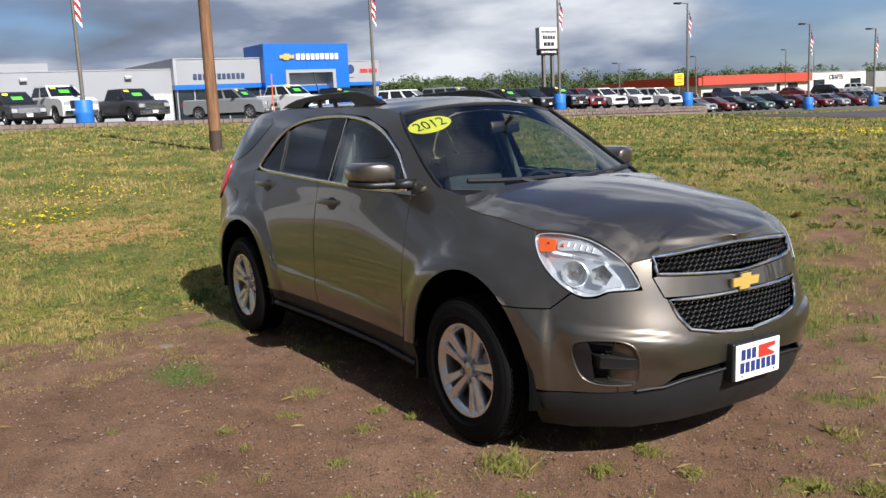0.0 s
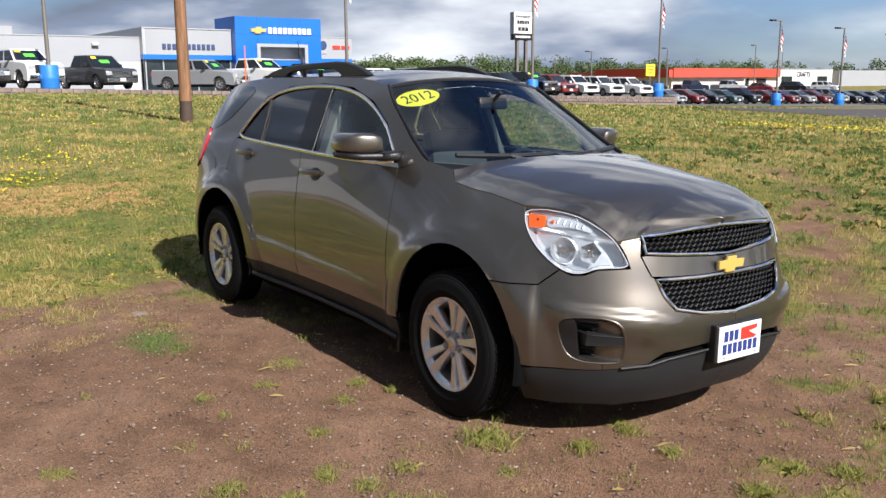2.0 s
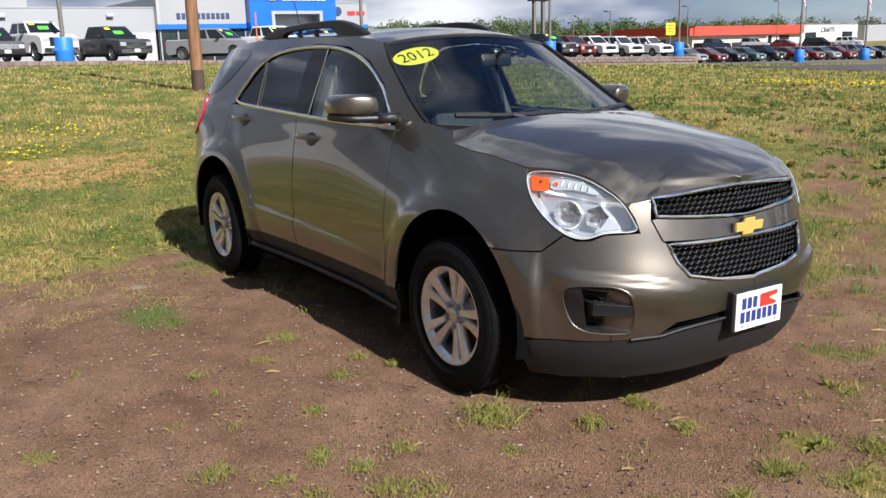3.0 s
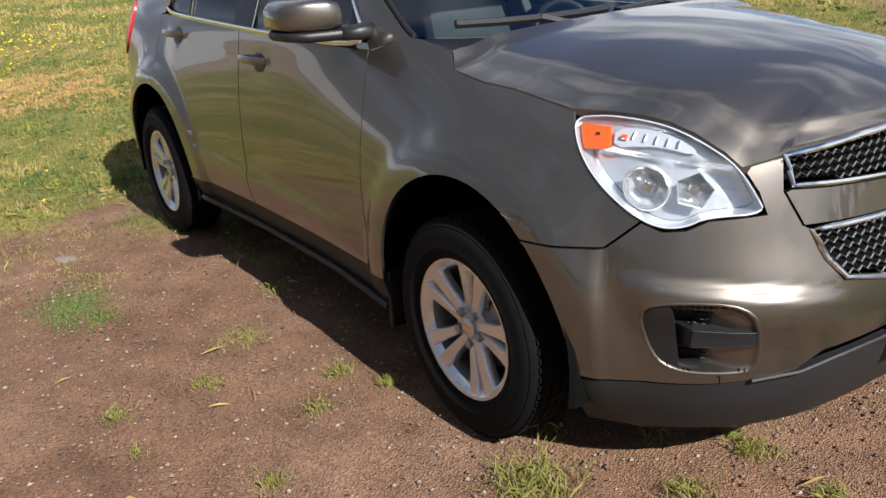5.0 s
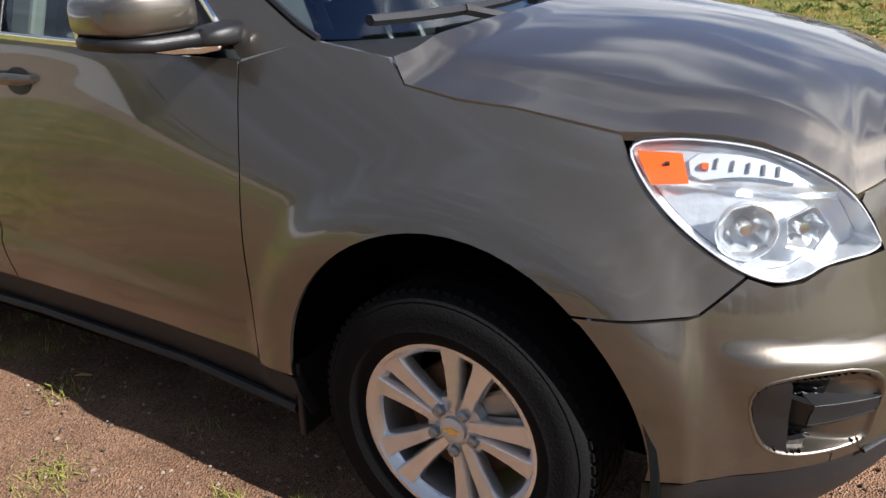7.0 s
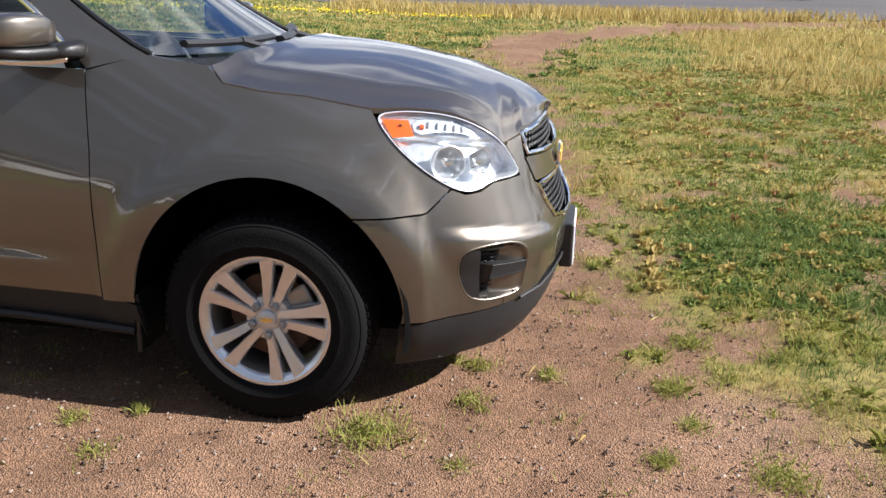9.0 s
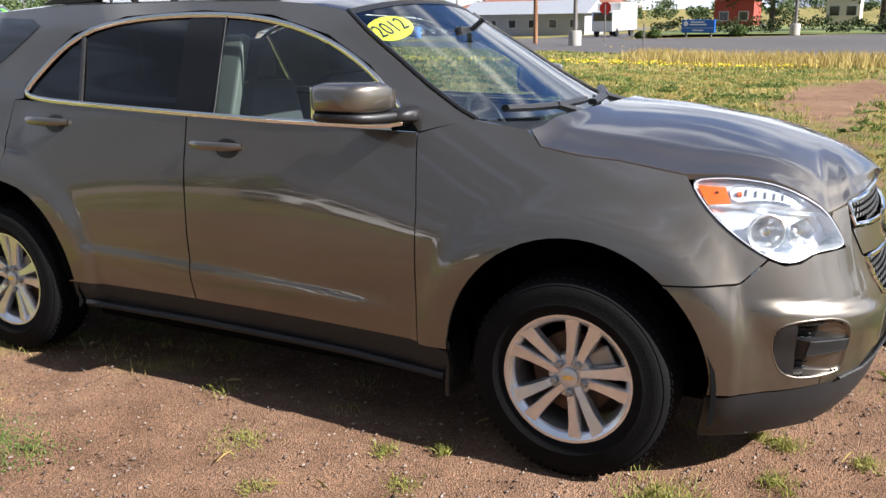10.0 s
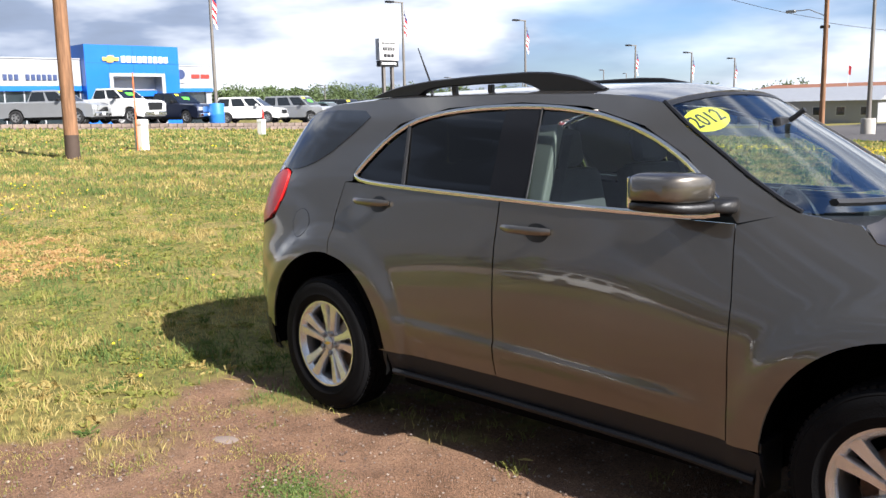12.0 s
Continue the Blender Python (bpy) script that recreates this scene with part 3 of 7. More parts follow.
def sheet(poly, surface, out=0.0, thick=0.012, step=0.035, mirror=False, rim_only=False):
    """A panel cut from a surface by an outline in its two coordinates, with folded edges."""
    p = np.array(poly, float)
    lo, hi = p.min(0), p.max(0)
    xs = np.arange(math.floor(lo[0] / step), math.ceil(hi[0] / step) + 1) * step
    ys = np.arange(math.floor(lo[1] / step), math.ceil(hi[1] / step) + 1) * step
    cx, cy = np.meshgrid((xs[1:] + xs[:-1]) / 2, (ys[1:] + ys[:-1]) / 2, indexing="ij")
    full = inside(cx, cy, p)
    crossed = np.zeros(full.shape, bool)
    for a, b in zip(p, np.roll(p, -1, 0)):
        n = max(2, int(np.hypot(*(b - a)) / step * 6))
        for q in np.linspace(a, b, n):
            for dx in (-1e-6, 1e-6):
                i, j = int((q[0] + dx - xs[0]) / step), int((q[1] + dx - ys[0]) / step)
                if 0 <= i < full.shape[0] and 0 <= j < full.shape[1]:
                    crossed[max(i - 1, 0):i + 2, max(j - 1, 0):j + 2] = True
    seen, pts, faces = {}, [], []
    turned = sum(a[0] * b[1] - b[0] * a[1] for a, b in zip(poly, poly[1:] + poly[:1]))
    for i in range(full.shape[0]):
        for j in range(full.shape[1]):
            if crossed[i, j]:
                cell = clip_to_cell(poly, xs[i], xs[i + 1], ys[j], ys[j + 1])
                cell = cell if turned > 0 else cell[::-1]
            elif full[i, j]:
                cell = [(xs[i], ys[j]), (xs[i + 1], ys[j]), (xs[i + 1], ys[j + 1]), (xs[i], ys[j + 1])]
            else:
                continue
            ids = []
            for q in cell:
                key = (round(q[0], 5), round(q[1], 5))
                if key not in seen:
                    seen[key] = len(pts)
                    pts.append(q)
                ids.append(seen[key])
            ids = list(dict.fromkeys(ids))
            if len(ids) > 2:
                faces.append(ids)
    faces = [f[::-1] for f in faces]
    q = np.array(pts)
    top, low = surface(q[:, 0], q[:, 1], out), surface(q[:, 0], q[:, 1], out - thick)
    if mirror:
        top, low, faces = top * (1, -1, 1), low * (1, -1, 1), [f[::-1] for f in faces]
    count = {}
    for f in faces:
        for a, b in zip(f, f[1:] + f[:1]):
            count[(a, b)] = count.get((a, b), 0) + 1
    edge = [e for e in count if (e[1], e[0]) not in count]
    s = Shape() if rim_only else Shape().add(top, faces)
    if thick:
        pos = {}
        rim = []
        for a, b in edge:
            for k in (a, b):
                if k not in pos:
                    pos[k] = len(rim)
                    rim += [top[k], low[k]]
        s.add(rim, [(pos[b], pos[a], pos[a] + 1, pos[b] + 1) for a, b in edge])
    return s


def U(*pairs):
    """Outline given by x along the side and height."""
    return [(float(plan_u(x)), z) for x, z in pairs]


def panel(name, poly, mat, parent, out=0.0, gap=0.0013, thick=0.012, step=0.035, label="", sides=(False, True)):
    res = []
    for mirror in sides:
        res.append(part(name, sheet(inset(poly, gap), skin, out, thick, step, mirror), mat, parent, label, smooth="all", fix=False))
    return res


def edge_strip(name, path, radius, mat, parent, out=0.0, closed=False, flat=1.0, sides=6, mirrored=True):
    q = np.array(path)
    for k in ((1, -1) if mirrored else (1,)):
        pts = skin(q[:, 0], q[:, 1], out) * (1, k, 1)
        part(name, Shape().tube(pts, radius, sides, closed, flat), mat, parent, smooth=True)


def dense(path, step=0.03, closed=False):
    p = [np.array(a, float) for a in path]
    if closed:
        p.append(p[0])
    res = []
    for a, b in zip(p[:-1], p[1:]):
        n = max(1, int(np.linalg.norm(b - a) / step))
        res += [tuple(a + (b - a) * i / n) for i in range(n)]
    return res if closed else res + [tuple(p[-1])]


def arch(ax, a0, a1, r=0.475, n=22):
    """Points of a wheel opening's edge from one angle to another (degrees, 0 ahead, 90 up)."""
    return U(*[(ax + r * 0.97 * math.cos(radians(a0 + (a1 - a0) * i / n)), HUB_Z + 0.02 + r * math.sin(radians(a0 + (a1 - a0) * i / n))) for i in range(n + 1)])


# it leans a little to its left, where the ground falls away
car = thing("suv", "bronze-brown metallic five-door SUV parked on dirt", "car", Matrix.Translation((0, -.85, 0)) @ pose(0, 0, 0, -1.2) @ Matrix.Translation((0, .86, 0)))
DLO = rounded([(2.202, 1.176), (2.290, 1.259), (2.439, 1.383), (2.652, 1.493), (2.948, 1.572), (3.309, 1.596), (3.740, 1.576), (4.020, 1.507), (4.272, 1.278), (4.264, 1.226), (3.752, 1.206), (3.268, 1.191), (2.712, 1.178)], 2)
HEAD = rounded([(1.176, 1.046), (1.126, 0.977), (1.056, 0.912), (.972, 0.852), (.907, 0.816), (.851, 0.799), (.791, 0.803), (.736, 0.827), (.576, 0.829), (.603, 0.879), (.640, 0.933), (.685, 0.971), (.768, 1.012), (.852, 1.037), (.952, 1.050), (1.063, 1.056)], 1)
HOOD_EDGE = [(1.768, 1.180), (1.718, 1.129), (1.572, 1.107), (1.432, 1.096), (1.187, 1.060), (1.063, 1.061), (.952, 1.056), (.852, 1.043), (.768, 1.018), (.685, 0.976), (.640, 0.941), (.609, 0.946), (.524, 0.960), (.495, 0.978), (.222, 0.992), (0, 0.996)]
PILLAR = [(2.609, 1.594), (2.476, 1.502), (2.336, 1.414), (2.187, 1.316), (2.050, 1.238), (1.988, 1.210)]
ROOF_EDGE = [(2.608, 1.596), (2.779, 1.626), (2.956, 1.640), (3.484, 1.648), (4.204, 1.643), (4.689, 1.620), (4.980, 1.565)]

# panels of the side
panel("fender", [(2.133, 0.387), (2.150, 0.904), (2.184, 1.156), (1.997, 1.212), (1.779, 1.179), (1.719, 1.127), (1.573, 1.104), (1.432, 1.094), (1.182, 1.056)] +
      [(1.175, 1.043), (1.146, 1.002), (1.060, 0.914), (.978, 0.854), (.909, 0.816), (1.000, 0.744), (1.242, 0.734)] + arch(1.43, 49, 186)[1:-1] + [(2.007, 0.393)], PAINT, car)
panel("front_door", [(2.136, 0.396), (2.152, 0.904), (2.187, 1.161), (2.712, 1.168), (3.264, 1.180), (3.272, 0.984), (3.244, 0.402)], PAINT, car, step=.02)
panel("rear_door", [(3.248, 0.402), (3.277, 0.984), (3.268, 1.180), (3.752, 1.196), (4.253, 1.216), (4.344, 1.216), (4.376, 1.036), (4.355, 0.850)] + arch(-1.43, 73, 4)[1:] + [(3.982, 0.403)], PAINT, car, step=.02)
panel("body_side", [(2.181, 1.161)] + [(2.207, 1.187), (2.290, 1.266), (2.433, 1.390), (2.648, 1.504), (2.948, 1.585), (3.311, 1.608), (3.741, 1.589), (4.035, 1.515), (4.290, 1.283), (4.286, 1.223), (4.346, 1.216), (4.381, 1.036), (4.360, 0.850)] +
      arch(-1.43, 71, 180)[1:] + [(4.903, 0.399), (4.980, 0.600), (5.140, 0.840), (5.140, 0.930), (4.943, 0.990), (4.861, 1.118), (4.859, 1.249), (4.937, 1.284), (5.100, 1.235), (5.120, 1.270), (5.020, 1.550)] + ROOF_EDGE[::-1][1:] + PILLAR[1:], PAINT, car, gap=0.001)
FOG = rounded([(.614, 0.424), (.673, 0.419), (.804, 0.422), (.870, 0.462), (.904, 0.600), (.816, 0.626), (.636, 0.621), (.600, 0.532), (.599, 0.443)], 2)
low = min(range(len(FOG)), key=lambda i: math.hypot(FOG[i][0] - .70, FOG[i][1] - .40))
FOG = FOG[low:] + FOG[:low + 1]
panel("front_bumper", [(0, 0.600), (.218, 0.615), (.369, 0.644), (.421, 0.707), (.457, 0.783), (.476, 0.792), (.524, 0.877), (.516, 0.956), (.615, 0.942), (.628, 0.928), (.595, 0.882), (.575, 0.827), (.731, 0.819), (.790, 0.796), (.851, 0.792), (.907, 0.812), (1.000, 0.740), (1.242, 0.730)] +
      arch(1.43, 48, 4)[1:] + [(1.087, 0.377), (.913, 0.380), (.753, 0.386), (FOG[0][0] + .0005, 0.3895)] + FOG + [(FOG[0][0] - .0005, 0.3895), (.62, .397), (.494, 0.416), (.416, 0.463), (0, 0.493)], PAINT, car, step=.014)
panel("rear_bumper", [(4.908, 0.419), (4.985, 0.600), (5.145, 0.840), (UMAX, .86), (UMAX, .42)], PAINT, car)
panel("rear_valance", [(4.885, 0.239), (4.908, 0.414), (UMAX, .415), (UMAX, .24)], CLAD, car)
panel("tailgate", [(5.15, .85), (5.15, 1.22), (5.13, 1.26), (5.03, 1.56), (UMAX, 1.60), (UMAX, .865)], PAINT, car)
panel("front_valance", [(0, 0.218), (0, 0.459), (.396, 0.433), (.484, 0.412), (.613, 0.397), (.753, 0.384), (.912, 0.376), (1.092, 0.370), (1.099, 0.195)], CLAD, car, out=-.004, thick=.02)
panel("lower_intake", [(0, 0.454), (.406, 0.436), (.436, 0.462), (0, 0.503)], VOID, car, out=-.03)
edge_strip("valance_lip", [(0, 0.456), (.219, 0.447), (.396, 0.432), (.484, 0.410), (.613, 0.399)], .006, CLAD, car, out=.006)
edge_strip("valance_edge", [(0, 0.235), (.327, 0.220), (.614, 0.206), (.912, 0.199), (1.094, 0.195)], .009, BLACK, car, out=-.012)
panel("side_cladding", U((.985, .255), (.975, .385), (.86, .40), (-.2, .412), (-.98, .405), (-.985, .275)), CLAD, car, out=-.002, thick=.03)
edge_strip("sill_step", U((.95, .278), (.5, .29), (-.2, .298), (-.92, .305)), .015, CLAD, car, out=.010, flat=.9)
# black sheets behind the panels paint in the shade seen through their gaps
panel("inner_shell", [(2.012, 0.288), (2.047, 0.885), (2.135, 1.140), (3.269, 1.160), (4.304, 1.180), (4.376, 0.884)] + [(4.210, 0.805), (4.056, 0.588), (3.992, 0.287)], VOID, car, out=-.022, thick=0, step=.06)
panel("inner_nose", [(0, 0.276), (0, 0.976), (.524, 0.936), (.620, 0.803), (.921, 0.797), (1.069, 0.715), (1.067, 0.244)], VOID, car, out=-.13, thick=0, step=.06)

# quarter glass, side windows and their chrome surround
PRIVACY = material("privacy_pane", (0.008, 0.009, 0.011), 0.04, coat=0.6)
panel("quarter_window", rounded([(4.252, 1.583), (4.704, 1.596), (4.960, 1.560), (5.060, 1.450), (5.080, 1.290), (4.904, 1.264), (4.784, 1.269), (4.592, 1.331), (4.397, 1.460)], 1), PRIVACY, car, out=.0035, thick=.003)
panel("front_window", [(2.238, 1.184), (2.326, 1.269), (2.470, 1.383), (2.672, 1.483), (2.945, 1.560), (3.180, 1.584), (3.120, 1.196), (2.712, 1.185)], GLASS_SIDE, car, out=-.012, thick=.004)
panel("rear_window", [(3.344, 1.201), (3.377, 1.585), (3.740, 1.564), (3.957, 1.502), (3.888, 1.219), (3.752, 1.213)], GLASS_TINT, car, out=-.012, thick=.004)
panel("rear_fixed_window", [(3.915, 1.219), (3.978, 1.499), (4.250, 1.278), (4.244, 1.236)], GLASS_TINT, car, out=-.012, thick=.004)
panel("centre_pillar", [(3.124, 1.191), (3.184, 1.585), (3.378, 1.590), (3.340, 1.197)], PILLAR_BLACK, car, out=-.004)
edge_strip("window_divider", [(3.901, 1.216), (3.968, 1.502)], .010, BLACK, car, out=-.004)
edge_strip("window_surround", dense(DLO, .03, True), .0125, CHROME, car, out=.002, closed=True, flat=.55)
edge_strip("pillar_trim", [(3.120, 1.196), (3.179, 1.580)], .004, BLACK, car, out=.001)
panel("mirror_triangle", [(2.207, 1.182), (2.341, 1.183), (2.352, 1.300), (2.290, 1.256)], BLACK, car, out=-.002)


# hood, roof, windscreen
def crown(edge, centre, name, mat, parent, power=1.0, n=26, swell=0.0):
    """A top panel from an edge on the body's side over to the same edge on the other side."""
    e = np.array(dense(edge, .025))
    side = skin(e[:, 0], e[:, 1], 0.0)
    length = np.concatenate([[0], np.cumsum(np.linalg.norm(np.diff(side, axis=0), axis=1))])
    mid = hermite(np.linspace(0, 1, len(centre)), np.array(centre), length / length[-1])
    rows = []
    for r in np.linspace(-1, 1, 2 * n + 1):
        k = 1 - abs(r)
        z = side[:, 2] + (mid[:, 1] - side[:, 2]) * np.sin(k * math.pi / 2) ** power + swell * smoothstep(.07, .20, k)
        x = side[:, 0] + (mid[:, 0] - side[:, 0]) * np.sin(k * math.pi / 2)
        rows.append(np.stack([x, (1 if r > 0 else -1) * np.abs(side[:, 1]) * abs(r), z], -1))
    g = np.array(rows)
    m = g.shape[1]
    fs = [(i * m + j, i * m + j + 1, (i + 1) * m + j + 1, (i + 1) * m + j) for i in range(2 * n) for j in range(m - 1)]
    s = Shape().add(g.reshape(-1, 3), fs)
    rim = [i * m for i in range(2 * n + 1)] + [2 * n * m + j for j in range(m)] + [i * m + m - 1 for i in range(2 * n, -1, -1)] + list(range(m - 1, -1, -1))
    k = len(s.v)
    s.v += [s.v[i] for i in rim] + [tuple(np.array(s.v[i]) - (0, 0, .018)) for i in rim]
    c = len(rim)
    s.f += [(k + i, k + (i + 1) % c, k + c + (i + 1) % c, k + c + i) for i in range(c)]
    return part(name, s, mat, parent, smooth="all", fix=False), g


hood, hood_grid = crown([(a, b + .001) for a, b in HOOD_EDGE], [(1.34, 1.227), (1.55, 1.213), (1.76, 1.186), (1.96, 1.145), (2.12, 1.095), (2.23, 1.045), (2.306, .997)], "hood", PAINT, car, .8, swell=.017)
roof, roof_grid = crown(ROOF_EDGE, [(.437, 1.653), (.22, 1.688), (-.1, 1.700), (-.6, 1.700), (-1.2, 1.688), (-1.7, 1.662), (-2.02, 1.615)], "roof", PAINT, car, .75)
PILLAR_PTS = skin(*np.array(PILLAR).T, 0.0)


def screen_point(s, q):
    """Windscreen: s from its top (0) to its foot (1), q across from -1 to 1."""
    t = s * (len(PILLAR) - 1)
    e = np.array([np.interp(t, range(len(PILLAR)), PILLAR_PTS[:, k]) for k in range(3)])
    bow = 1 - abs(q) ** 2.2
    return np.array([e[0] + (.055 + .165 * s) * bow, q * abs(e[1]), e[2] + (.056 - .090 * s) * bow])


def screen_patch(s0, s1, q0, q1, n=14, m=24, lift=0.0):
    g = np.array([[screen_point(s0 + (s1 - s0) * i / n, q0 + (q1 - q0) * j / m) for j in range(m + 1)] for i in range(n + 1)])
    g = g + np.array([.55, 0, .83]) * lift
    return Shape().add(g.reshape(-1, 3), [(i * (m + 1) + j, i * (m + 1) + j + 1, (i + 1) * (m + 1) + j + 1, (i + 1) * (m + 1) + j) for i in range(n) for j in range(m)])


windscreen = part("windscreen", screen_patch(.0, 1.0, -.985, .985), GLASS_FRONT, car, "clear laminated windscreen", smooth="all")
band = screen_patch(-.012, .035, -.99, .99, 2, 24, .002)
part("screen_header", band, BLACK, car, smooth="all")
for q in (-1, 1):
    part("screen_seal", Shape().tube([screen_point(i / 12, q * .985) + np.array([.004, 0, .004]) for i in range(13)], .009, 6), BLACK, car, smooth=True)
s = Shape()
foot = [screen_point(.97, -1 + 2 * j / 24) for j in range(25)]
back = [np.array([np.interp(abs(-1 + 2 * j / 24), [0, 1], [1.345, 1.17]), (-1 + 2 * j / 24) * .675, 1.172 - .02 * abs(-1 + 2 * j / 24)]) for j in range(25)]
s.add([p - np.array([.03, 0, .012]) for p in foot] + back, [(j, j + 1, 26 + j, 25 + j) for j in range(24)])
part("cowl", s, BLACK, car, smooth="all")
for y0, y1 in ((-.62, -.02), (.02, .60)):
    pts = [screen_point(.90 - .05 * k / 5, (y0 + (y1 - y0) * k / 5) / .76) + np.array([.026, 0, .024]) for k in range(6)]
    wiper = part("wiper", Shape().tube(pts, .015, 6, flat=1.5), BLACK, car, smooth=True)
    arm = [(1.27, (y0 + y1) / 2 + .22, 1.178), (1.22, (y0 + y1) / 2 + .14, 1.196), tuple(screen_point(.875, ((y0 + y1) / 2) / .76) + np.array([.03, 0, .025]))]
    part("wiper_arm", Shape().tube(arm, .016, 6, flat=1.4), BLACK, wiper, smooth=True)

# roof rails and aerial
for k in (-1, 1):
    top = [(-1.46, 1.654), (-1.36, 1.682), (-1.22, 1.707), (-1.02, 1.726), (-.70, 1.739), (-.38, 1.744), (-.26, 1.738), (-.14, 1.718), (-.03, 1.686), (.04, 1.657)]
    low = [(-.30, 1.662), (-.36, 1.690), (-.42, 1.708), (-.70, 1.709), (-.98, 1.699), (-1.05, 1.686), (-1.10, 1.662)]
    s = Shape()
    n = len(top) + len(low)
    for y, k2 in ((k * .458, .0), (k * .465, .006), (k * .492, .006), (k * .502, .0)):
        s.v += [(x, y, z + k2) for x, z in top] + [(x, y, z - k2) for x, z in low]
    for r in range(3):
        s.f += [(r * n + i, r * n + (i + 1) % n, (r + 1) * n + (i + 1) % n, (r + 1) * n + i) for i in range(n)]
    s.f += [tuple(range(n)), tuple(range(4 * n - 1, 3 * n - 1, -1))]
    rail = part("roof_rail", s, BLACK, car, "black roof rail")
    for x in (-.86, -.62):
        part("rail_post", Shape().soft_box(x - .014, x + .014, k * .48 - .012, k * .48 + .012, 1.63, 1.70, .004), BLACK, rail)
part("aerial", Shape().tube([(-1.20, -.30, 1.67), (-1.22, -.30, 1.74), (-1.31, -.30, 1.92)], [.010, .006, .003], 6), BLACK, car, smooth=True)

# mirrors, handles, filler flap


def pod(sections, sides=24, power=3.6):
    """A soft body through rounded sections (y, x0, x1, z0, z1)."""
    rings = []
    for y, x0, x1, z0, z1 in sections:
        r = []
        for i in range(sides):
            a = 2 * math.pi * i / sides
            c, d = math.cos(a), math.sin(a)
            r.append(((x0 + x1) / 2 + (x1 - x0) / 2 * math.copysign(abs(c) ** (2 / power), c), y, (z0 + z1) / 2 + (z1 - z0) / 2 * math.copysign(abs(d) ** (2 / power), d)))
        rings.append(r)
    return Shape().ring(None, rings)


for k in (-1, 1):
    mirror = part("door_mirror", pod([(k * 0.830, 0.658, 0.733, 1.247, 1.292), (k * 0.845, 0.543, 0.748, 1.240, 1.328), (k * 0.885, 0.493, 0.743, 1.234, 1.344), (k * 0.955, 0.486, 0.723, 1.234, 1.344), (k * 1.005, 0.493, 0.693, 1.238, 1.336), (k * 1.030, 0.523, 0.648, 1.252, 1.314)], 28, 5.0), PAINT, car, smooth="all")
    part("mirror_base", pod([(k * 0.820, 0.558, 0.758, 1.202, 1.244), (k * 0.855, 0.508, 0.748, 1.196, 1.242), (k * 0.955, 0.490, 0.723, 1.198, 1.241), (k * 1.005, 0.498, 0.688, 1.205, 1.240), (k * 1.025, 0.538, 0.638, 1.217, 1.237)], 24, 4.0), BLACK, mirror, "black plastic lower shell", smooth="all")
    part("mirror_stalk", pod([(k * 0.725, 0.708, 0.793, 1.192, 1.252), (k * 0.785, 0.693, 0.793, 1.194, 1.247), (k * 0.845, 0.658, 0.778, 1.200, 1.238)]), BLACK, mirror, smooth="all")
    part("mirror_glass", Shape().soft_box(.485, .503, min(k * .88, k * 1.0), max(k * .88, k * 1.0), 1.214, 1.327, .006), MIRROR, mirror)
    for x0, x1, z in ((-.255, .01, 1.064), (-1.255, -.99, 1.124)):
        y = abs(float(skin(plan_u((x0 + x1) / 2), z)[0, 1]))
        # flat black oval on the skin stands in for shade in the handle's hollow
        cup = [((x0 + x1) / 2 + .055 + .062 * math.cos(a), z - .004 + .040 * math.sin(a)) for a in np.linspace(0, 6.28, 20)[:-1]]
        q = U(*cup)
        sh = sheet(q, skin, .0025, .002, .03, k > 0)
        cup_shade = part("handle_cup", sh, BLACK, car, smooth="all", fix=False)
        xs = np.linspace(x0, x1, 9)
        part("door_handle", Shape().tube([(x, k * (y + .034 - .026 * abs((x - (x0 + x1) / 2) / (x1 - x0) * 2) ** 3), z + .006) for x in xs], [.012, .017, .018, .018, .018, .018, .018, .017, .012], 10, flat=.7), PAINT, car, smooth=True)
flap = [(4.66 + .075 * math.cos(a), .985 + .075 * math.sin(a)) for a in np.linspace(0, 6.28, 28)[:-1]]
part("filler_flap", sheet(flap, skin, .0015, .003, .035), PAINT, car, smooth="all", fix=False)
edge_strip("filler_gap", dense(flap, .03, True), .0010, VOID, car, out=.001, closed=True, mirrored=False)

# lamps
LAMP_WHITE = material("lamp_housing", (0.84, 0.86, 0.89), 0.26, 0.72, coat=0.5, bump=0.35, bump_scale=26)
BOWL = material("bowl_reflector", (0.80, 0.82, 0.84), 0.24, 0.75, coat=0.4)
LENS_EDGE = material("lens_edge", (0.62, 0.65, 0.70), 0.15, 0.3, coat=0.6)


def lamp_floor(u, z, out):
    """Back wall of the headlight, stepped under the turn lamp."""
    return skin(u, z, out - .028 - .030 * (1 - smoothstep(.955, .975, z + .10 * (1.0 - u))))


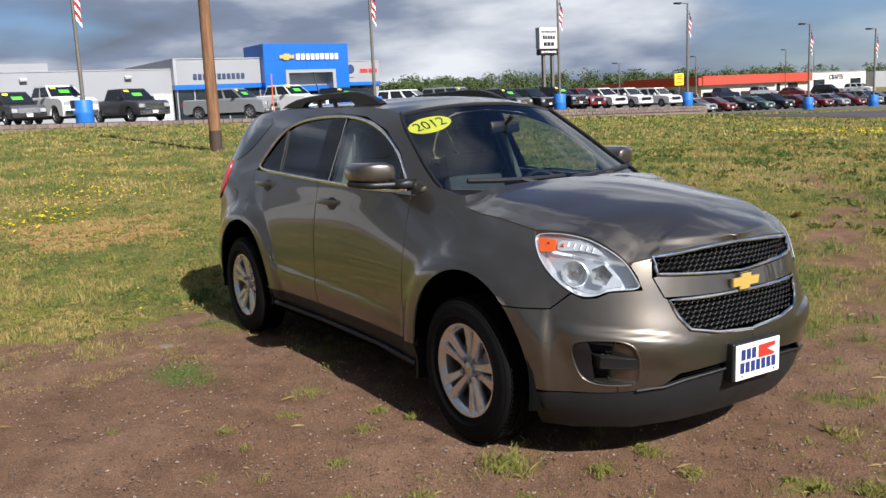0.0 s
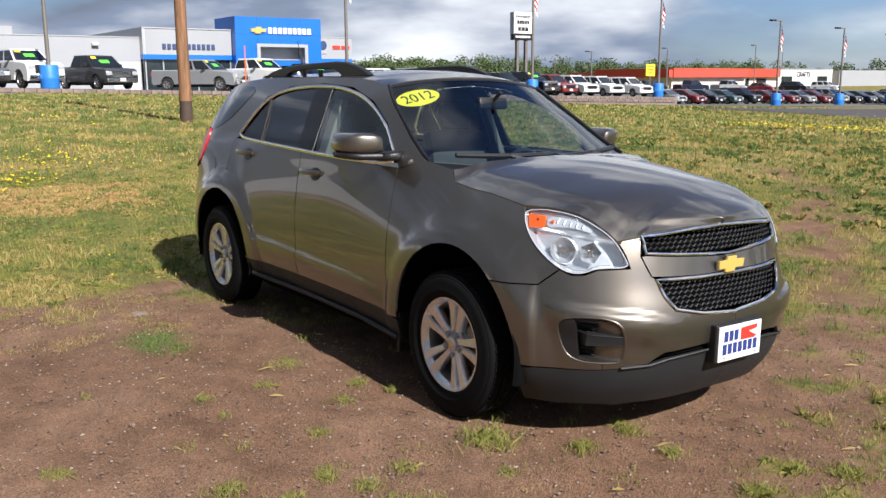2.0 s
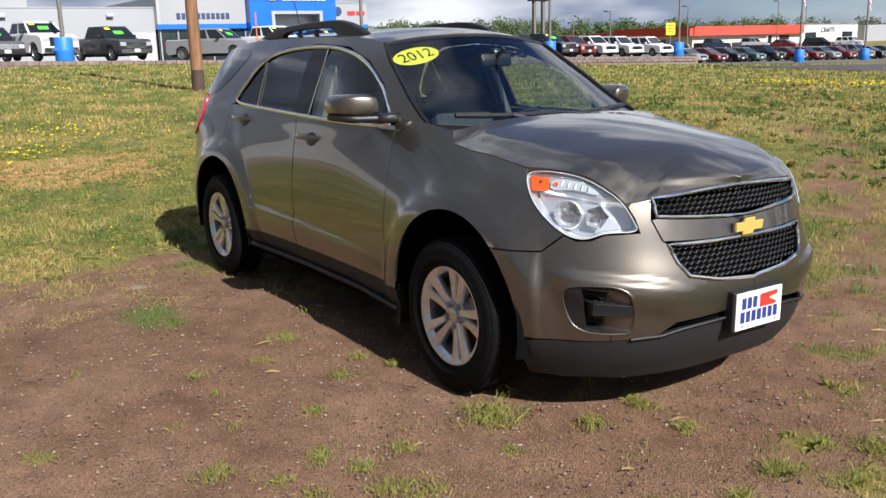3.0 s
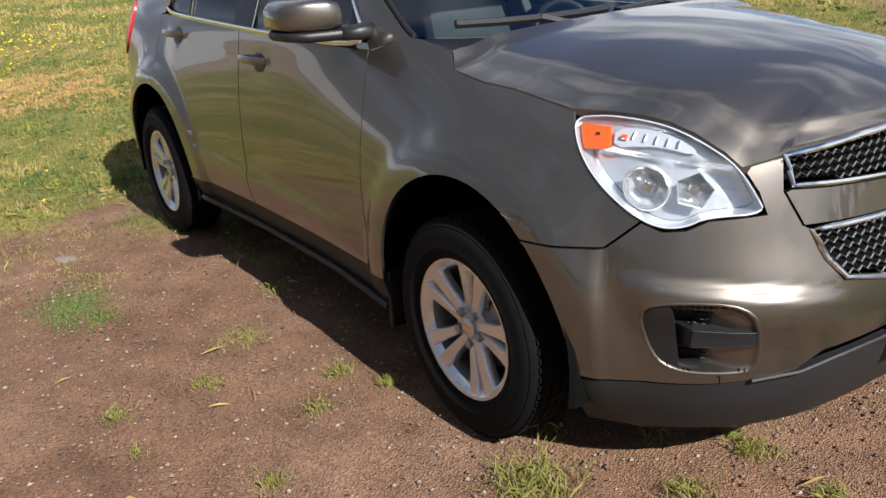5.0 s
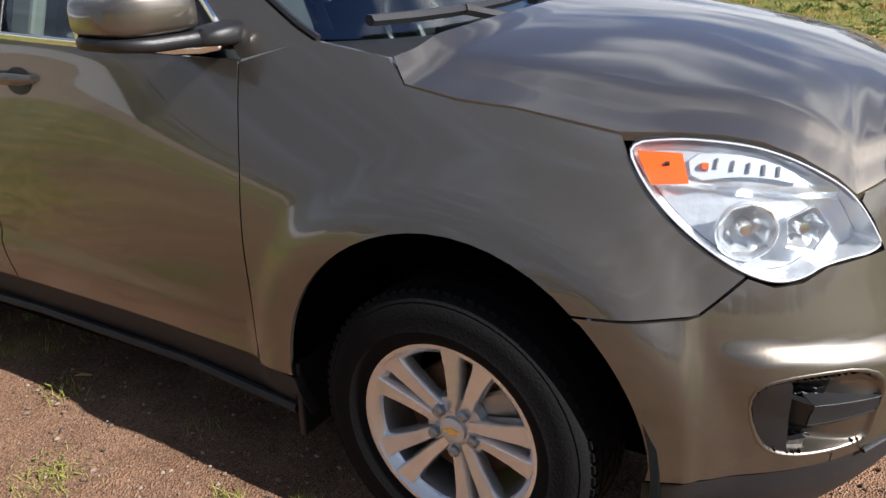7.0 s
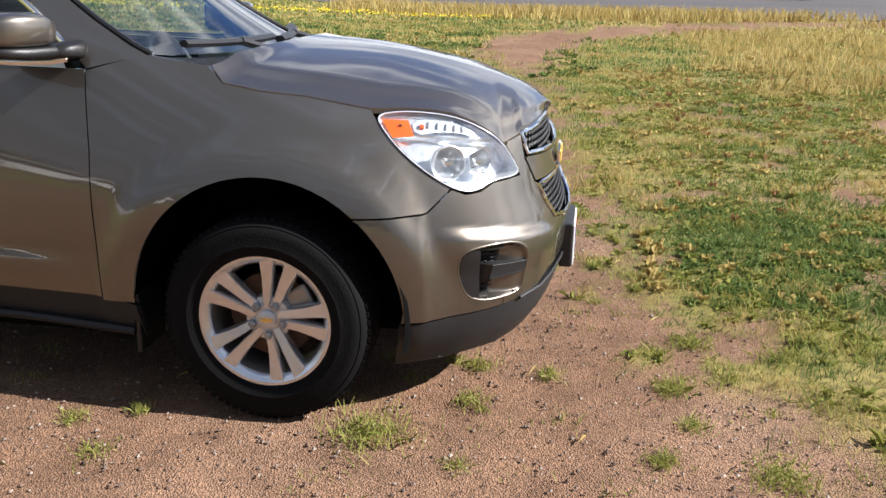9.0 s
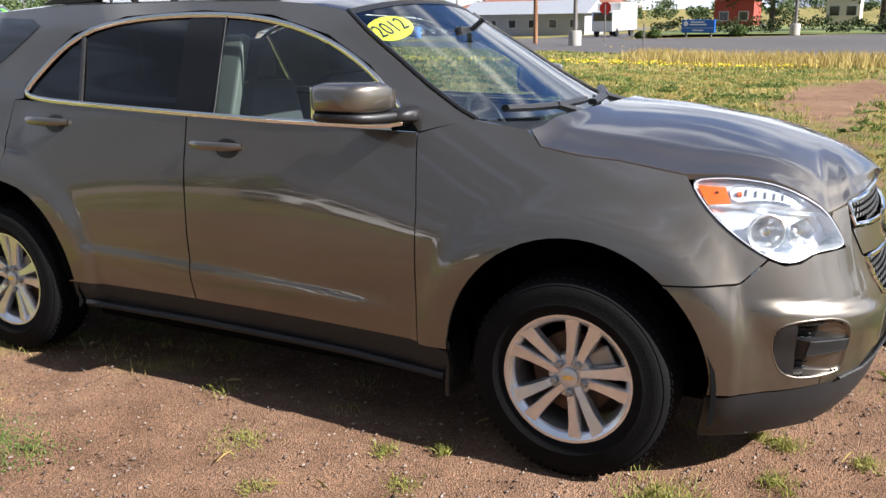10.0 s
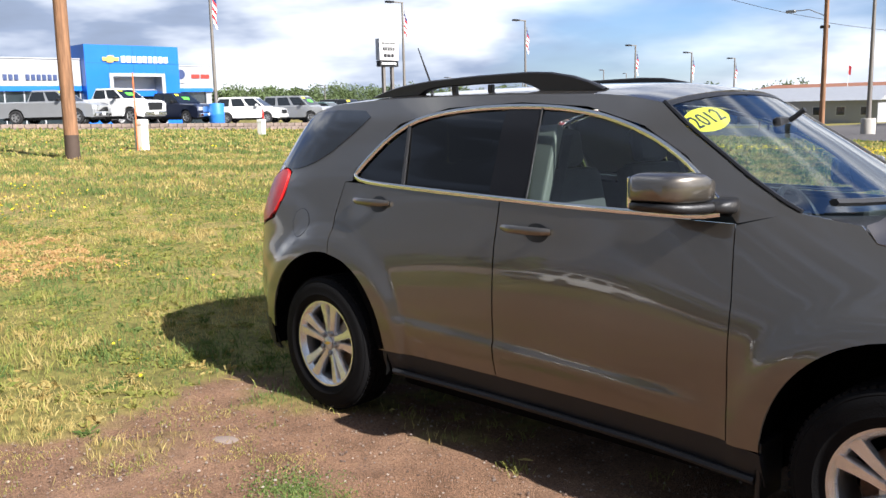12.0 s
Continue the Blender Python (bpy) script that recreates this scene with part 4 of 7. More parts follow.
for mirror in (False, True):
    flip = (1, -1 if mirror else 1, 1)
    lens_line = rounded(HEAD, 1)
    lamp = part("headlight", sheet(inset(lens_line, .0005), skin, .005, .004, .02, mirror), LENS, car, "clear headlight with an amber side marker", smooth="all", fix=False)
    part("reflector", sheet(inset(lens_line, .004), lamp_floor, 0, 0, .012, mirror), LAMP_WHITE, lamp, smooth="all", fix=False)
    part("lamp_wall", sheet(inset(lens_line, .003), skin, .002, .065, .25, mirror, True), LAMP_WHITE, lamp, fix=False)
    amber = rounded([(1.147, 1.030), (1.040, 1.026), (1.024, .975), (1.108, .972)], 0)
    block = part("amber_marker", sheet(inset(amber, .002), skin, -.004, .012, .03, mirror), AMBER, lamp, smooth="all", fix=False)
    cell = skin(np.array([1.070, 1.080]), np.array([1.010, 1.010]), -.002) * flip
    part("bulb_window", Shape().tube(cell, .0045, 4), BLACK, block)
    for u, z, r, bend, sides in ((.905, .892, .058, 24, 9), (.772, .888, .050, 40, 5)):
        c = Vector(skin(u, z, -.030)[0])
        way = Vector(skin(u, z, .1)[0]) - Vector(skin(u, z, 0)[0])
        if mirror:
            c.y, way.y = -c.y, -way.y
        turn = Matrix.Translation(c) @ way.to_track_quat("Y", "Z").to_matrix().to_4x4()
        bowl = part("lamp_bowl", Shape().lathe([(r, .022), (r * .93, .020), (r * .86, .004), (r * .60, -.018), (r * .28, -.028)], sides, turn @ pose(0, 0, 0, 0, bend, 0)), BOWL, lamp)
        if sides > 5:
            part("bowl_rim", Shape().lathe([(r * 1.04, .010), (r * 1.04, .018), (r * .98, .021), (r * .94, .018)], 32, turn), LAMP_WHITE, bowl, smooth=True)
        part("bulb_cap", Shape().lathe([(r * .30, -.028), (r * .30, .004), (r * .22, .012), (0, .014)], 16, turn), CHROME, bowl, smooth=True)
    strip = rounded([(1.020, .978), (1.030, 1.022), (.93, 1.024), (.83, 1.008), (.765, .980), (.775, .968), (.85, .982), (.93, .986)], 1)
    tray = part("turn_lamp", sheet(strip, skin, -.014, .010, .012, mirror), LENS_EDGE, lamp, smooth="all", fix=False)
    for i in range(5):
        u = .825 + i * .036
        q = skin(np.array([u, u - .006]), np.array([.984 + i * .004, 1.000 + i * .004]), -.011) * flip
        part("turn_lamp_rib", Shape().tube(q, .0035, 6), STEEL, tray)
    spot = skin(np.array([1.000, .985]), np.array([1.004, 1.003]), -.010) * flip
    part("turn_bulb", Shape().tube(spot, .008, 8), AMBER, tray, smooth=True)
    edge_pts = np.array(dense(lens_line, .012, True))
    part("lamp_seal", Shape().tube(skin(edge_pts[:, 0], edge_pts[:, 1], .0005) * flip, .0018, 5, True), BLACK, lamp, smooth=True)
    edge_pts = np.array(dense(inset(lens_line, .0035), .012, True))
    part("lens_edge", Shape().tube(skin(edge_pts[:, 0], edge_pts[:, 1], .0045) * flip, .0022, 6, True), LENS_EDGE, lamp, smooth=True)
panel("tail_light", rounded([(5.150, 0.940), (4.955, 1.000), (4.874, 1.123), (4.871, 1.243), (4.940, 1.275), (5.090, 1.225), (5.150, 1.200)], 1), RED_LENS, car, out=.008, thick=.02, label="red tail light")

# grilles, badge, plate
UP = [(0, 0.861), (.223, 0.874), (.498, 0.891), (.509, 0.961), (.223, 0.980), (0, 0.988)]
LOW = [(0, 0.608), (.217, 0.624), (.363, 0.652), (.414, 0.707), (.450, 0.779), (.220, 0.774), (0, 0.774)]
panel("grille_bar", [(0, 0.784), (.220, 0.784), (.472, 0.792), (.520, 0.877), (.500, 0.881), (.223, 0.864), (0, 0.852)], PAINT, car, out=.004)
for poly, name, rows in ((UP, "upper_grille", 6), (LOW, "lower_grille", 8)):
    p = np.array(poly)
    for mirror in (False, True):
        gr = part(name, sheet(inset(poly, .002), skin, -.045, 0, .05, mirror), VOID, car, "black honeycomb grille", smooth="all", fix=False)
        s = Shape()
        cell = .034
        z0, z1 = p[:, 1].min(), p[:, 1].max()
        row = 0
        z = z0
        while z < z1:
            run = []
            for i in range(0, 36):
                u, zz = i * cell / 2, z + (cell * .30 if (i + row) % 2 else 0)
                if inside(np.array([u]), np.array([zz]), p)[0]:
                    run.append((u, zz))
                else:
                    if len(run) > 1:
                        s.tube(skin(*np.array(run).T, -.014) * (1, -1 if mirror else 1, 1), .0036, 4, up=(1, 0, 0))
                    run = []
            if len(run) > 1:
                s.tube(skin(*np.array(run).T, -.014) * (1, -1 if mirror else 1, 1), .0036, 4, up=(1, 0, 0))
            z += cell * .60
            row += 1
        part("grille_mesh", s, BLACK, gr, fix=False)
for poly in (UP, LOW):
    for k in (1, -1):
        q = np.array(dense(poly, .03))
        part("grille_surround", Shape().tube(skin(q[:, 0], q[:, 1], .002) * (1, k, 1), .0085, 8), CHROME, car, "bright chrome surround", smooth=True)
bx = float(skin(0, .80, .012)[0, 0])
bow = [(-.085, -.018), (-.085, .018), (-.032, .018), (-.028, .034), (.036, .034), (.032, .018), (.092, .018), (.085, -.018), (.028, -.018), (.024, -.034), (-.04, -.034), (-.036, -.018)]
badge = part("badge", Shape().prism(bow, -.006, .006, Matrix.Translation((bx + .004, 0, .816)) @ pose(0, 0, 0, 0, 0, 90)), GOLD, car, "gold cross-shaped badge")
part("badge_rim", Shape().prism([(x * 1.10, z * 1.22) for x, z in bow], -.005, .004, Matrix.Translation((bx, 0, .816)) @ pose(0, 0, 0, 0, 0, 90)), CHROME, badge)
plate = part("number_plate", Shape().soft_box(2.425, 2.433, -.152, .152, .395, .555, .003), WHITE, car, "white dealer plate with navy and red bars")
part("plate_holder", Shape().soft_box(2.375, 2.427, -.165, .165, .388, .565, .008), BLACK, plate)
for i in range(3):
    part("plate_bar", Shape().box(2.4325, 2.4345, -.118 + i * .036, -.090 + i * .036, .484, .532), INK_BLUE, plate)
for i in range(7):
    part("plate_bar", Shape().box(2.4325, 2.4345, -.125 + i * .0365, -.097 + i * .0365, .425, .473), INK_BLUE, plate)
part("plate_swoosh", Shape().add([(2.4345, y, z) for y, z in ((.0, .478), (.0, .535), (.118, .540), (.118, .520), (.06, .512), (.118, .486), (.105, .478))] + [(2.4325, y, z) for y, z in ((.0, .478), (.0, .535), (.118, .540), (.118, .520), (.06, .512), (.118, .486), (.105, .478))], [(0, 1, 2, 3, 4, 5, 6)] + [(i, (i + 1) % 7, (i + 1) % 7 + 7, i + 7) for i in range(7)]), INK_RED, plate, "red angular mark")
for y in (-.11, .11):
    part("plate_screw", Shape().lathe([(.006, 0), (.005, .003), (0, .004)], 10, Matrix.Translation((2.433, y, .412)) @ pose(0, 0, 0, 0, 0, -90)), STEEL, plate)

# fog-lamp recesses
def hollow(u):
    """Depth of the recess: shallow at its inner end, deep behind the black housing."""
    return .010 + .058 * smoothstep(.615, .80, u)


def scoop(u, z, out):
    return skin(u, z, out - hollow(np.asarray(u, float)))


def vane_root(u, z, out):
    return skin(u, z, out - .036 * smoothstep(.765, .815, np.asarray(u, float)))


for mirror in (False, True):
    flip = (1, -1 if mirror else 1, 1)
    line = dense(FOG[:-1], .010, True)
    rows = []
    for gap, deep in ((-.007, -1), (-.005, 0), (.001, 0), (.004, .12), (.0065, .42), (.0095, .78), (.0125, 1.0)):
        q = np.array(inset(line, gap))
        rows.append(skin(q[:, 0], q[:, 1], .0004 - (hollow(q[:, 0]) + .0004) * deep if deep >= 0 else -.003) * flip)
    mid = np.mean(np.array(inset(line, .0125)), axis=0)
    for k in (.85, .65, .45, .25, .02):
        q = mid + (np.array(inset(line, .0125)) - mid) * k
        rows.append(scoop(q[:, 0], q[:, 1], 0) * flip)
    n = len(rows[0])
    rim = Shape().add(np.concatenate(rows), [(i * n + j, i * n + (j + 1) % n, (i + 1) * n + (j + 1) % n, (i + 1) * n + j) for i in range(len(rows) - 1) for j in range(n)])
    rec = part("fog_recess", rim, PAINT, car, smooth="all")
    housing = part("fog_housing", sheet(rounded([(.897, .604), (.868, .466), (.838, .427), (.800, .420), (.800, .450), (.812, .560), (.818, .618), (.850, .621)], 1), skin, -.007, .052, .008, mirror), BLACK, rec, "black plastic housing", smooth=True, fix=False)
    part("housing_ledge", sheet([(.822, .606), (.822, .620), (.722, .617), (.712, .603)], skin, -.016, .045, .012, mirror), BLACK, housing, smooth=True, fix=False)
    part("housing_foot", sheet([(.812, .422), (.812, .440), (.742, .442), (.752, .420)], skin, -.030, .035, .012, mirror), BLACK, housing, smooth=True, fix=False)
    part("fog_insert", sheet([(.822, .428), (.822, .610), (.716, .606), (.728, .500), (.745, .432)], scoop, .006, .006, .014, mirror), BLACK, rec, "black honeycomb insert", smooth=True, fix=False)
    for i in range(10):
        z = .442 + i * .0175
        run = [(.728 + k * .0115, z + (.005 if (k + i) % 2 else 0)) for k in range(8)]
        part("insert_rib", Shape().tube(scoop(*np.array(run).T, .010) * flip, .0026, 4, up=(1, 0, 0)), CLAD, rec, fix=False)
    vane = part("fog_vane", sheet(rounded([(.772, .497), (.768, .553), (.614, .546), (.606, .524), (.610, .502)], 0), skin, .001, .045, .012, mirror), CLAD, rec, "grey plastic vane", smooth=True, fix=False)
    part("vane_root", sheet([(.822, .492), (.820, .556), (.767, .5525), (.771, .4975)], vane_root, .0, .03, .010, mirror), BLACK, vane, smooth=True, fix=False)
    vane_line = np.array(dense(inset([(.772, .497), (.768, .553), (.614, .546), (.606, .524), (.610, .502)], .002), .015, True))
    part("vane_edge", Shape().tube(skin(vane_line[:, 0], vane_line[:, 1], .0008) * flip, .0016, 5, True), CLAD, vane, smooth=True)

# wheels
def wheel_set():
    barrel = Shape().lathe([(.205, .10), (.200, .04), (.190, -.02), (.196, -.06), (.207, -.080)], 56)
    lip = Shape().lathe([(.200, -.070), (.2055, -.0835), (.212, -.089), (.221, -.098), (.2345, -.099), (.2345, -.086), (.216, -.08)], 56)
    tyre = Shape().lathe([(.222, .09), (.25, .108), (.30, .114), (.335, .104), (.352, .086), (.3575, .06), (.3575, .042), (.350, .040), (.350, .034), (.358, .032), (.358, .004), (.351, .002), (.351, -.004), (.358, -.006), (.358, -.032), (.350, -.034), (.350, -.040), (.3575, -.042),
                        (.3575, -.06), (.352, -.086), (.342, -.099), (.335, -.104), (.331, -.1035), (.322, -.1105), (.30, -.114), (.275, -.1145), (.268, -.117), (.262, -.1145), (.25, -.112), (.236, -.104), (.226, -.094)], 72)
    tread = Shape()
    for side in (-1, 1):
        for i in range(76):
            a = 2 * math.pi * i / 76
            m = pose(0, 0, 0, 0, -math.degrees(a), 0)
            tread.box(.346, .3595, side * .060 if side > 0 else -.087, .087 if side > 0 else -.060, -.0095, .0095, m @ pose(0, 0, 0, 0, side * 5, 0))
            if i % 2:
                tread.box(.352, .3595, side * .012 - .014, side * .012 + .014, -.012, .012, m @ pose(0, 0, 0, 22, 0, 0))
    spokes = []
    for k in range(5):
        for j in (-1, 1):
            a = 90 + 72 * k
            s = Shape()
            rings = []
            for r, off, half, y, deep in ((.040, .0160, .0145, -.070, .034), (.10, .0235, .0178, -.078, .036), (.15, .0325, .0215, -.085, .036), (.195, .0425, .0265, -.0920, .036), (.224, .0480, .0320, -.0965, .02)):
                c = j * off
                low, tip = (.010, 0) if j < 0 else (0, .010)
                rings.append([(c - half, y + .006 + low * .4, r), (c - half + .004, y + low * .4, r), (c + half - .004, y + tip * .4, r), (c + half, y + .006 + tip * .4, r), (c + half + .002, y + deep, r), (c - half - .002, y + deep, r)])
            s.ring(None, rings)
            m = pose(0, 0, 0, 0, a, 0)
            s.v = [tuple(m @ Vector(p)) for p in s.v]
            spokes.append(s)
    hub = Shape().lathe([(.0, -.079), (.029, -.079), (.033, -.076), (.034, -.066), (.05, -.064), (.078, -.058), (.082, -.04), (.082, .02)], 40)
    nut = Shape().lathe([(0, -.084), (.009, -.086), (.0145, -.080), (.016, -.058)], 6)
    disc = Shape().lathe([(.06, -.02), (.145, -.02), (.150, -.016), (.150, .0), (.08, .004)], 40)
    caliper = Shape().soft_box(.075, .165, -.035, .03, -.055, .055, .012)
    return barrel, lip, tyre, tread, spokes, hub, nut, disc, caliper


barrel, lip, tyre, tread, spokes, hub, nut, disc, caliper = wheel_set()
ALLOY_SPOKE = material("alloy_spoke", (0.72, 0.73, 0.745), 0.27, 0.85, coat=0.3, scale=16, spread=0.07, fine=0.05)
for ax in AXLES:
    for k in (-1, 1):
        spin = {1.43: -3, -1.43: -12}[ax]
        m = Matrix.Translation((ax, k * .80, HUB_Z)) @ (pose(0, 0, 0, 0, spin, 0) if k < 0 else pose(0, 0, 0, 0, spin, 180))
        wheel = part("wheel", barrel, ALLOY_SHADE, car, "silver alloy wheel with five twin spokes", smooth=True, at=m)
        part("rim_lip", lip, ALLOY_SPOKE, wheel, smooth=True)
        part("tyre", tyre, RUBBER, wheel, "black all-season tyre", smooth=True)
        tagged(part("tread", tread, RUBBER, wheel), kind="stuff")
        for s in spokes:
            part("spoke", s, ALLOY_SPOKE, wheel, smooth=True)
        part("hub", hub, ALLOY, wheel, smooth=True)
        part("hub_badge", Shape().prism([(x * .24, z * .24) for x, z in bow], -.0815, -.078), GOLD, wheel)
        for i in range(5):
            a = 72 * i + 54
            part("lug_nut", Shape().add([(Vector(p) + Vector((.056 * math.cos(radians(a)), 0, .056 * math.sin(radians(a))))) for p in nut.v], nut.f), STEEL, wheel)
        part("brake_disc", disc, RUST, wheel, smooth=True)
        part("brake_caliper", Shape().add([pose(0, 0, 0, 0, -25, 0) @ Vector(p) for p in caliper.v], caliper.f), STEEL, wheel)
    for k in (-1, 1):
        well = Shape().lathe([(.10, .42), (.49, .42), (.49, .87), (.478, .885)], 28, Matrix.Translation((ax, 0, HUB_Z + .02)), radians(-12), radians(204))
        if k < 0:
            well.v = [(x, -y, z) for x, y, z in well.v]
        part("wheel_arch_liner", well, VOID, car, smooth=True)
for k in (-1, 1):
    part("mud_flap", Shape().soft_box(.955, .975, min(k * .74, k * .885), max(k * .70, k * .885), .20, .42, .008), BLACK, car)
part("underbody", Shape().soft_box(-2.15, 2.1, -.62, .62, .24, .46, .04).soft_box(-.93, .93, -.80, .80, .22, .42, .03), VOID, car)

# cabin
part("cabin_floor", Shape().soft_box(-.92, .90, -.78, .78, .42, .5, .02).soft_box(-2.1, -.93, -.38, .38, .44, .52, .02), SEAT, car)
for k in (-1, 1):
    part("door_lining", sheet(U((.90, .5), (.90, 1.13), (-.2, 1.15), (-1.9, 1.18), (-1.9, .95), (-1.0, .93), (-.92, .5)), skin, -.07, 0, .08, k > 0), DASH, car, smooth="all", fix=False)
dash = part("dashboard", Shape().prism([(1.28, 1.12), (1.05, 1.135), (.86, 1.10), (.74, 1.06), (.70, .98), (.76, .82), (.80, .6), (.90, .6), (.93, .90), (1.28, .90)], -.68, .68), DASH, car, "dark vinyl dashboard")
part("instrument_hood", Shape().soft_box(.72, .92, .20, .56, 1.06, 1.155, .03), DASH, dash)
rim_path = [Matrix.Translation((.56, .38, 1.04)) @ pose(0, 0, 0, 0, 62, 0) @ Vector((.185 * math.cos(a), .185 * math.sin(a), 0)) for a in np.linspace(0, 6.283, 33)[:-1]]
wheel_ = part("steering_wheel", Shape().tube(rim_path, .016, 8, True), BLACK, car, smooth=True)
part("steering_boss", Shape().soft_box(-.07, .07, -.06, .06, -.02, .03, .02, m=Matrix.Translation((.58, .38, 1.03)) @ pose(0, 0, 0, 0, 62, 0)).tube([(.575, .21, 1.03), (.575, .55, 1.03)], .016, 6), BLACK, wheel_)
for x, ys_ in ((-.12, (-.38, .38)), (-1.02, (-.40, 0, .40))):
    for y in ys_:
        w = .25 if x > -.5 else .19
        seat = part("seat", Shape().soft_box(x - .02, x + .50, y - w, y + w, .55, .76, .05), SEAT, car, "dark cloth seat", smooth=True)
        part("backrest", Shape().soft_box(-.065, .065, -w, w, 0, .64, .05, m=Matrix.Translation((x, y, .68)) @ pose(0, 0, 0, 0, -14, 0)), SEAT, seat, smooth=True)
        part("headrest", Shape().soft_box(-.045, .045, -.13, .13, .62, .80, .04, m=Matrix.Translation((x - .03, y, .70)) @ pose(0, 0, 0, 0, -10, 0)), SEAT, seat, smooth=True)
for k in (-1, 1):
    part("pillar_lining", Shape().soft_box(-.16, -.05, -.03, .02, 0, .42, .012, m=Matrix.Translation((-.06, k * .715, 1.12)) @ pose(0, 0, 0, k * 22, -4, 0)), TRIM_LIGHT, car, "pale grey pillar lining")
    part("seat_belt", Shape().box(-.05, -.005, -.004, .004, 0, .5, Matrix.Translation((-.09, k * .675, 1.0)) @ pose(0, 0, 0, k * 22, -4, 0)), SEAT, car)
lining = Shape().add([(p[0], p[1] * .97, p[2] - .035) for p in roof_grid.reshape(-1, 3)], [(i * roof_grid.shape[1] + j, i * roof_grid.shape[1] + j + 1, (i + 1) * roof_grid.shape[1] + j + 1, (i + 1) * roof_grid.shape[1] + j) for i in range(roof_grid.shape[0] - 1) for j in range(roof_grid.shape[1] - 1)])
part("headliner", lining, TRIM_LIGHT, car, smooth="all")
inner = part("inner_mirror", Shape().soft_box(-.02, .02, -.12, .12, -.035, .035, .015, m=Matrix.Translation((.62, 0, 1.50)) @ pose(0, 0, 0, 0, -10, 8)), BLACK, car, smooth=True)
part("mirror_stem", Shape().tube([(.64, 0, 1.52), (.70, 0, 1.565)], .012, 6), BLACK, inner)

# year sticker on the screen
across = Vector((.05, .98, .205)).normalized()
outward = across.cross(Vector((-.83, 0, .56))).normalized()
upward = outward.cross(across)
frame_m = Matrix(((across.x, upward.x, outward.x, .495), (across.y, upward.y, outward.y, -.447), (across.z, upward.z, outward.z, 1.527), (0, 0, 0, 1)))
oval = [(.142 * math.cos(a), .070 * math.sin(a)) for a in np.linspace(0, 6.283, 41)[:-1]]
sticker = part("year_sticker", Shape().add([frame_m @ Vector((x, y, 0)) for x, y in oval] + [frame_m @ Vector((x, y, .0015)) for x, y in oval], [tuple(range(39, -1, -1)), tuple(range(40, 80))] + [(i, (i + 1) % 40, (i + 1) % 40 + 40, i + 40) for i in range(40)]), YELLOW, car, "yellow oval price sticker reading 2012")
writing("sticker_year", "2012", .105, INK, frame_m @ pose(0, 0, .003), sticker, .0006)

# ---- vehicles on the lots ----
TYRE_FAR = material("far_tyre", (0.018, 0.018, 0.019), 0.75, fine=0.1)
RIM_FAR = material("far_rim", (0.50, 0.50, 0.50), 0.35, 0.8, scale=8, spread=0.1)
PANE_FAR = material("far_pane", (0.012, 0.015, 0.018), 0.06, coat=0.5)
GREEN_TAG = material("green_tag", (0.10, 0.62, 0.05), 0.5, scale=5, spread=0.05)
LAMP_FAR = material("far_lamp", (0.75, 0.77, 0.80), 0.15, 0.6, coat=0.5)
PAINTS = {"white": (0.72, 0.72, 0.71), "black": (0.012, 0.012, 0.014), "dark": (0.035, 0.033, 0.033), "silver": (0.36, 0.37, 0.38), "red": (0.17, 0.014, 0.016), "navy": (0.015, 0.022, 0.05), "teal": (0.10, 0.17, 0.16), "grey": (0.12, 0.12, 0.125)}
PAINT_FAR = {k: material(k + "_car_paint", c, 0.28, 0.0 if k in ("white", "black", "red") else 0.5, 0.8, scale=2, spread=0.04) for k, c in PAINTS.items()}
KINDS = {  # length, width, nose height, cowl x, belt, roof, cabin foot front/back, roof front/back, tail height, wheel, axles
    "pickup": (5.85, 2.02, 1.16, 1.30, 1.24, 1.90, 1.42, -1.05, .55, -.80, 1.27, .40, (1.88, -1.80)),
    "lifted": (5.85, 2.02, 1.36, 1.30, 1.44, 2.10, 1.42, -1.05, .55, -.80, 1.47, .46, (1.88, -1.80)),
    "suv": (4.75, 1.86, 1.00, 1.10, 1.08, 1.74, 1.30, -2.25, .40, -1.95, 1.05, .35, (1.43, -1.43)),
    "large_suv": (5.1, 2.0, 1.12, 1.15, 1.20, 1.90, 1.35, -2.45, .50, -2.2, 1.15, .39, (1.52, -1.48)),
    "hatch": (4.45, 1.80, .88, 1.05, .95, 1.50, 1.35, -2.0, .25, -1.35, .95, .32, (1.32, -1.32)),
}


def layers(outline, half, soft, top):
    """A drawn-out outline whose outer edges are drawn in."""
    cx = sum(p[0] for p in outline) / len(outline)
    n = len(outline)
    s = Shape()
    pts = []
    for y, k in ((-half, 1), (-half + soft, 0), (half - soft, 0), (half, 1)):
        pts += [(cx + (x - cx) * (1 - .025 * k), y, z - (.045 * k if z > top - .2 else 0)) for x, z in outline]
    fs = [tuple(range(n)), tuple(range(4 * n - 1, 3 * n - 1, -1))]
    for r in range(3):
        fs += [(r * n + i, (r + 1) * n + i, (r + 1) * n + (i + 1) % n, r * n + (i + 1) % n) for i in range(n)]
    return s.add(pts, fs)


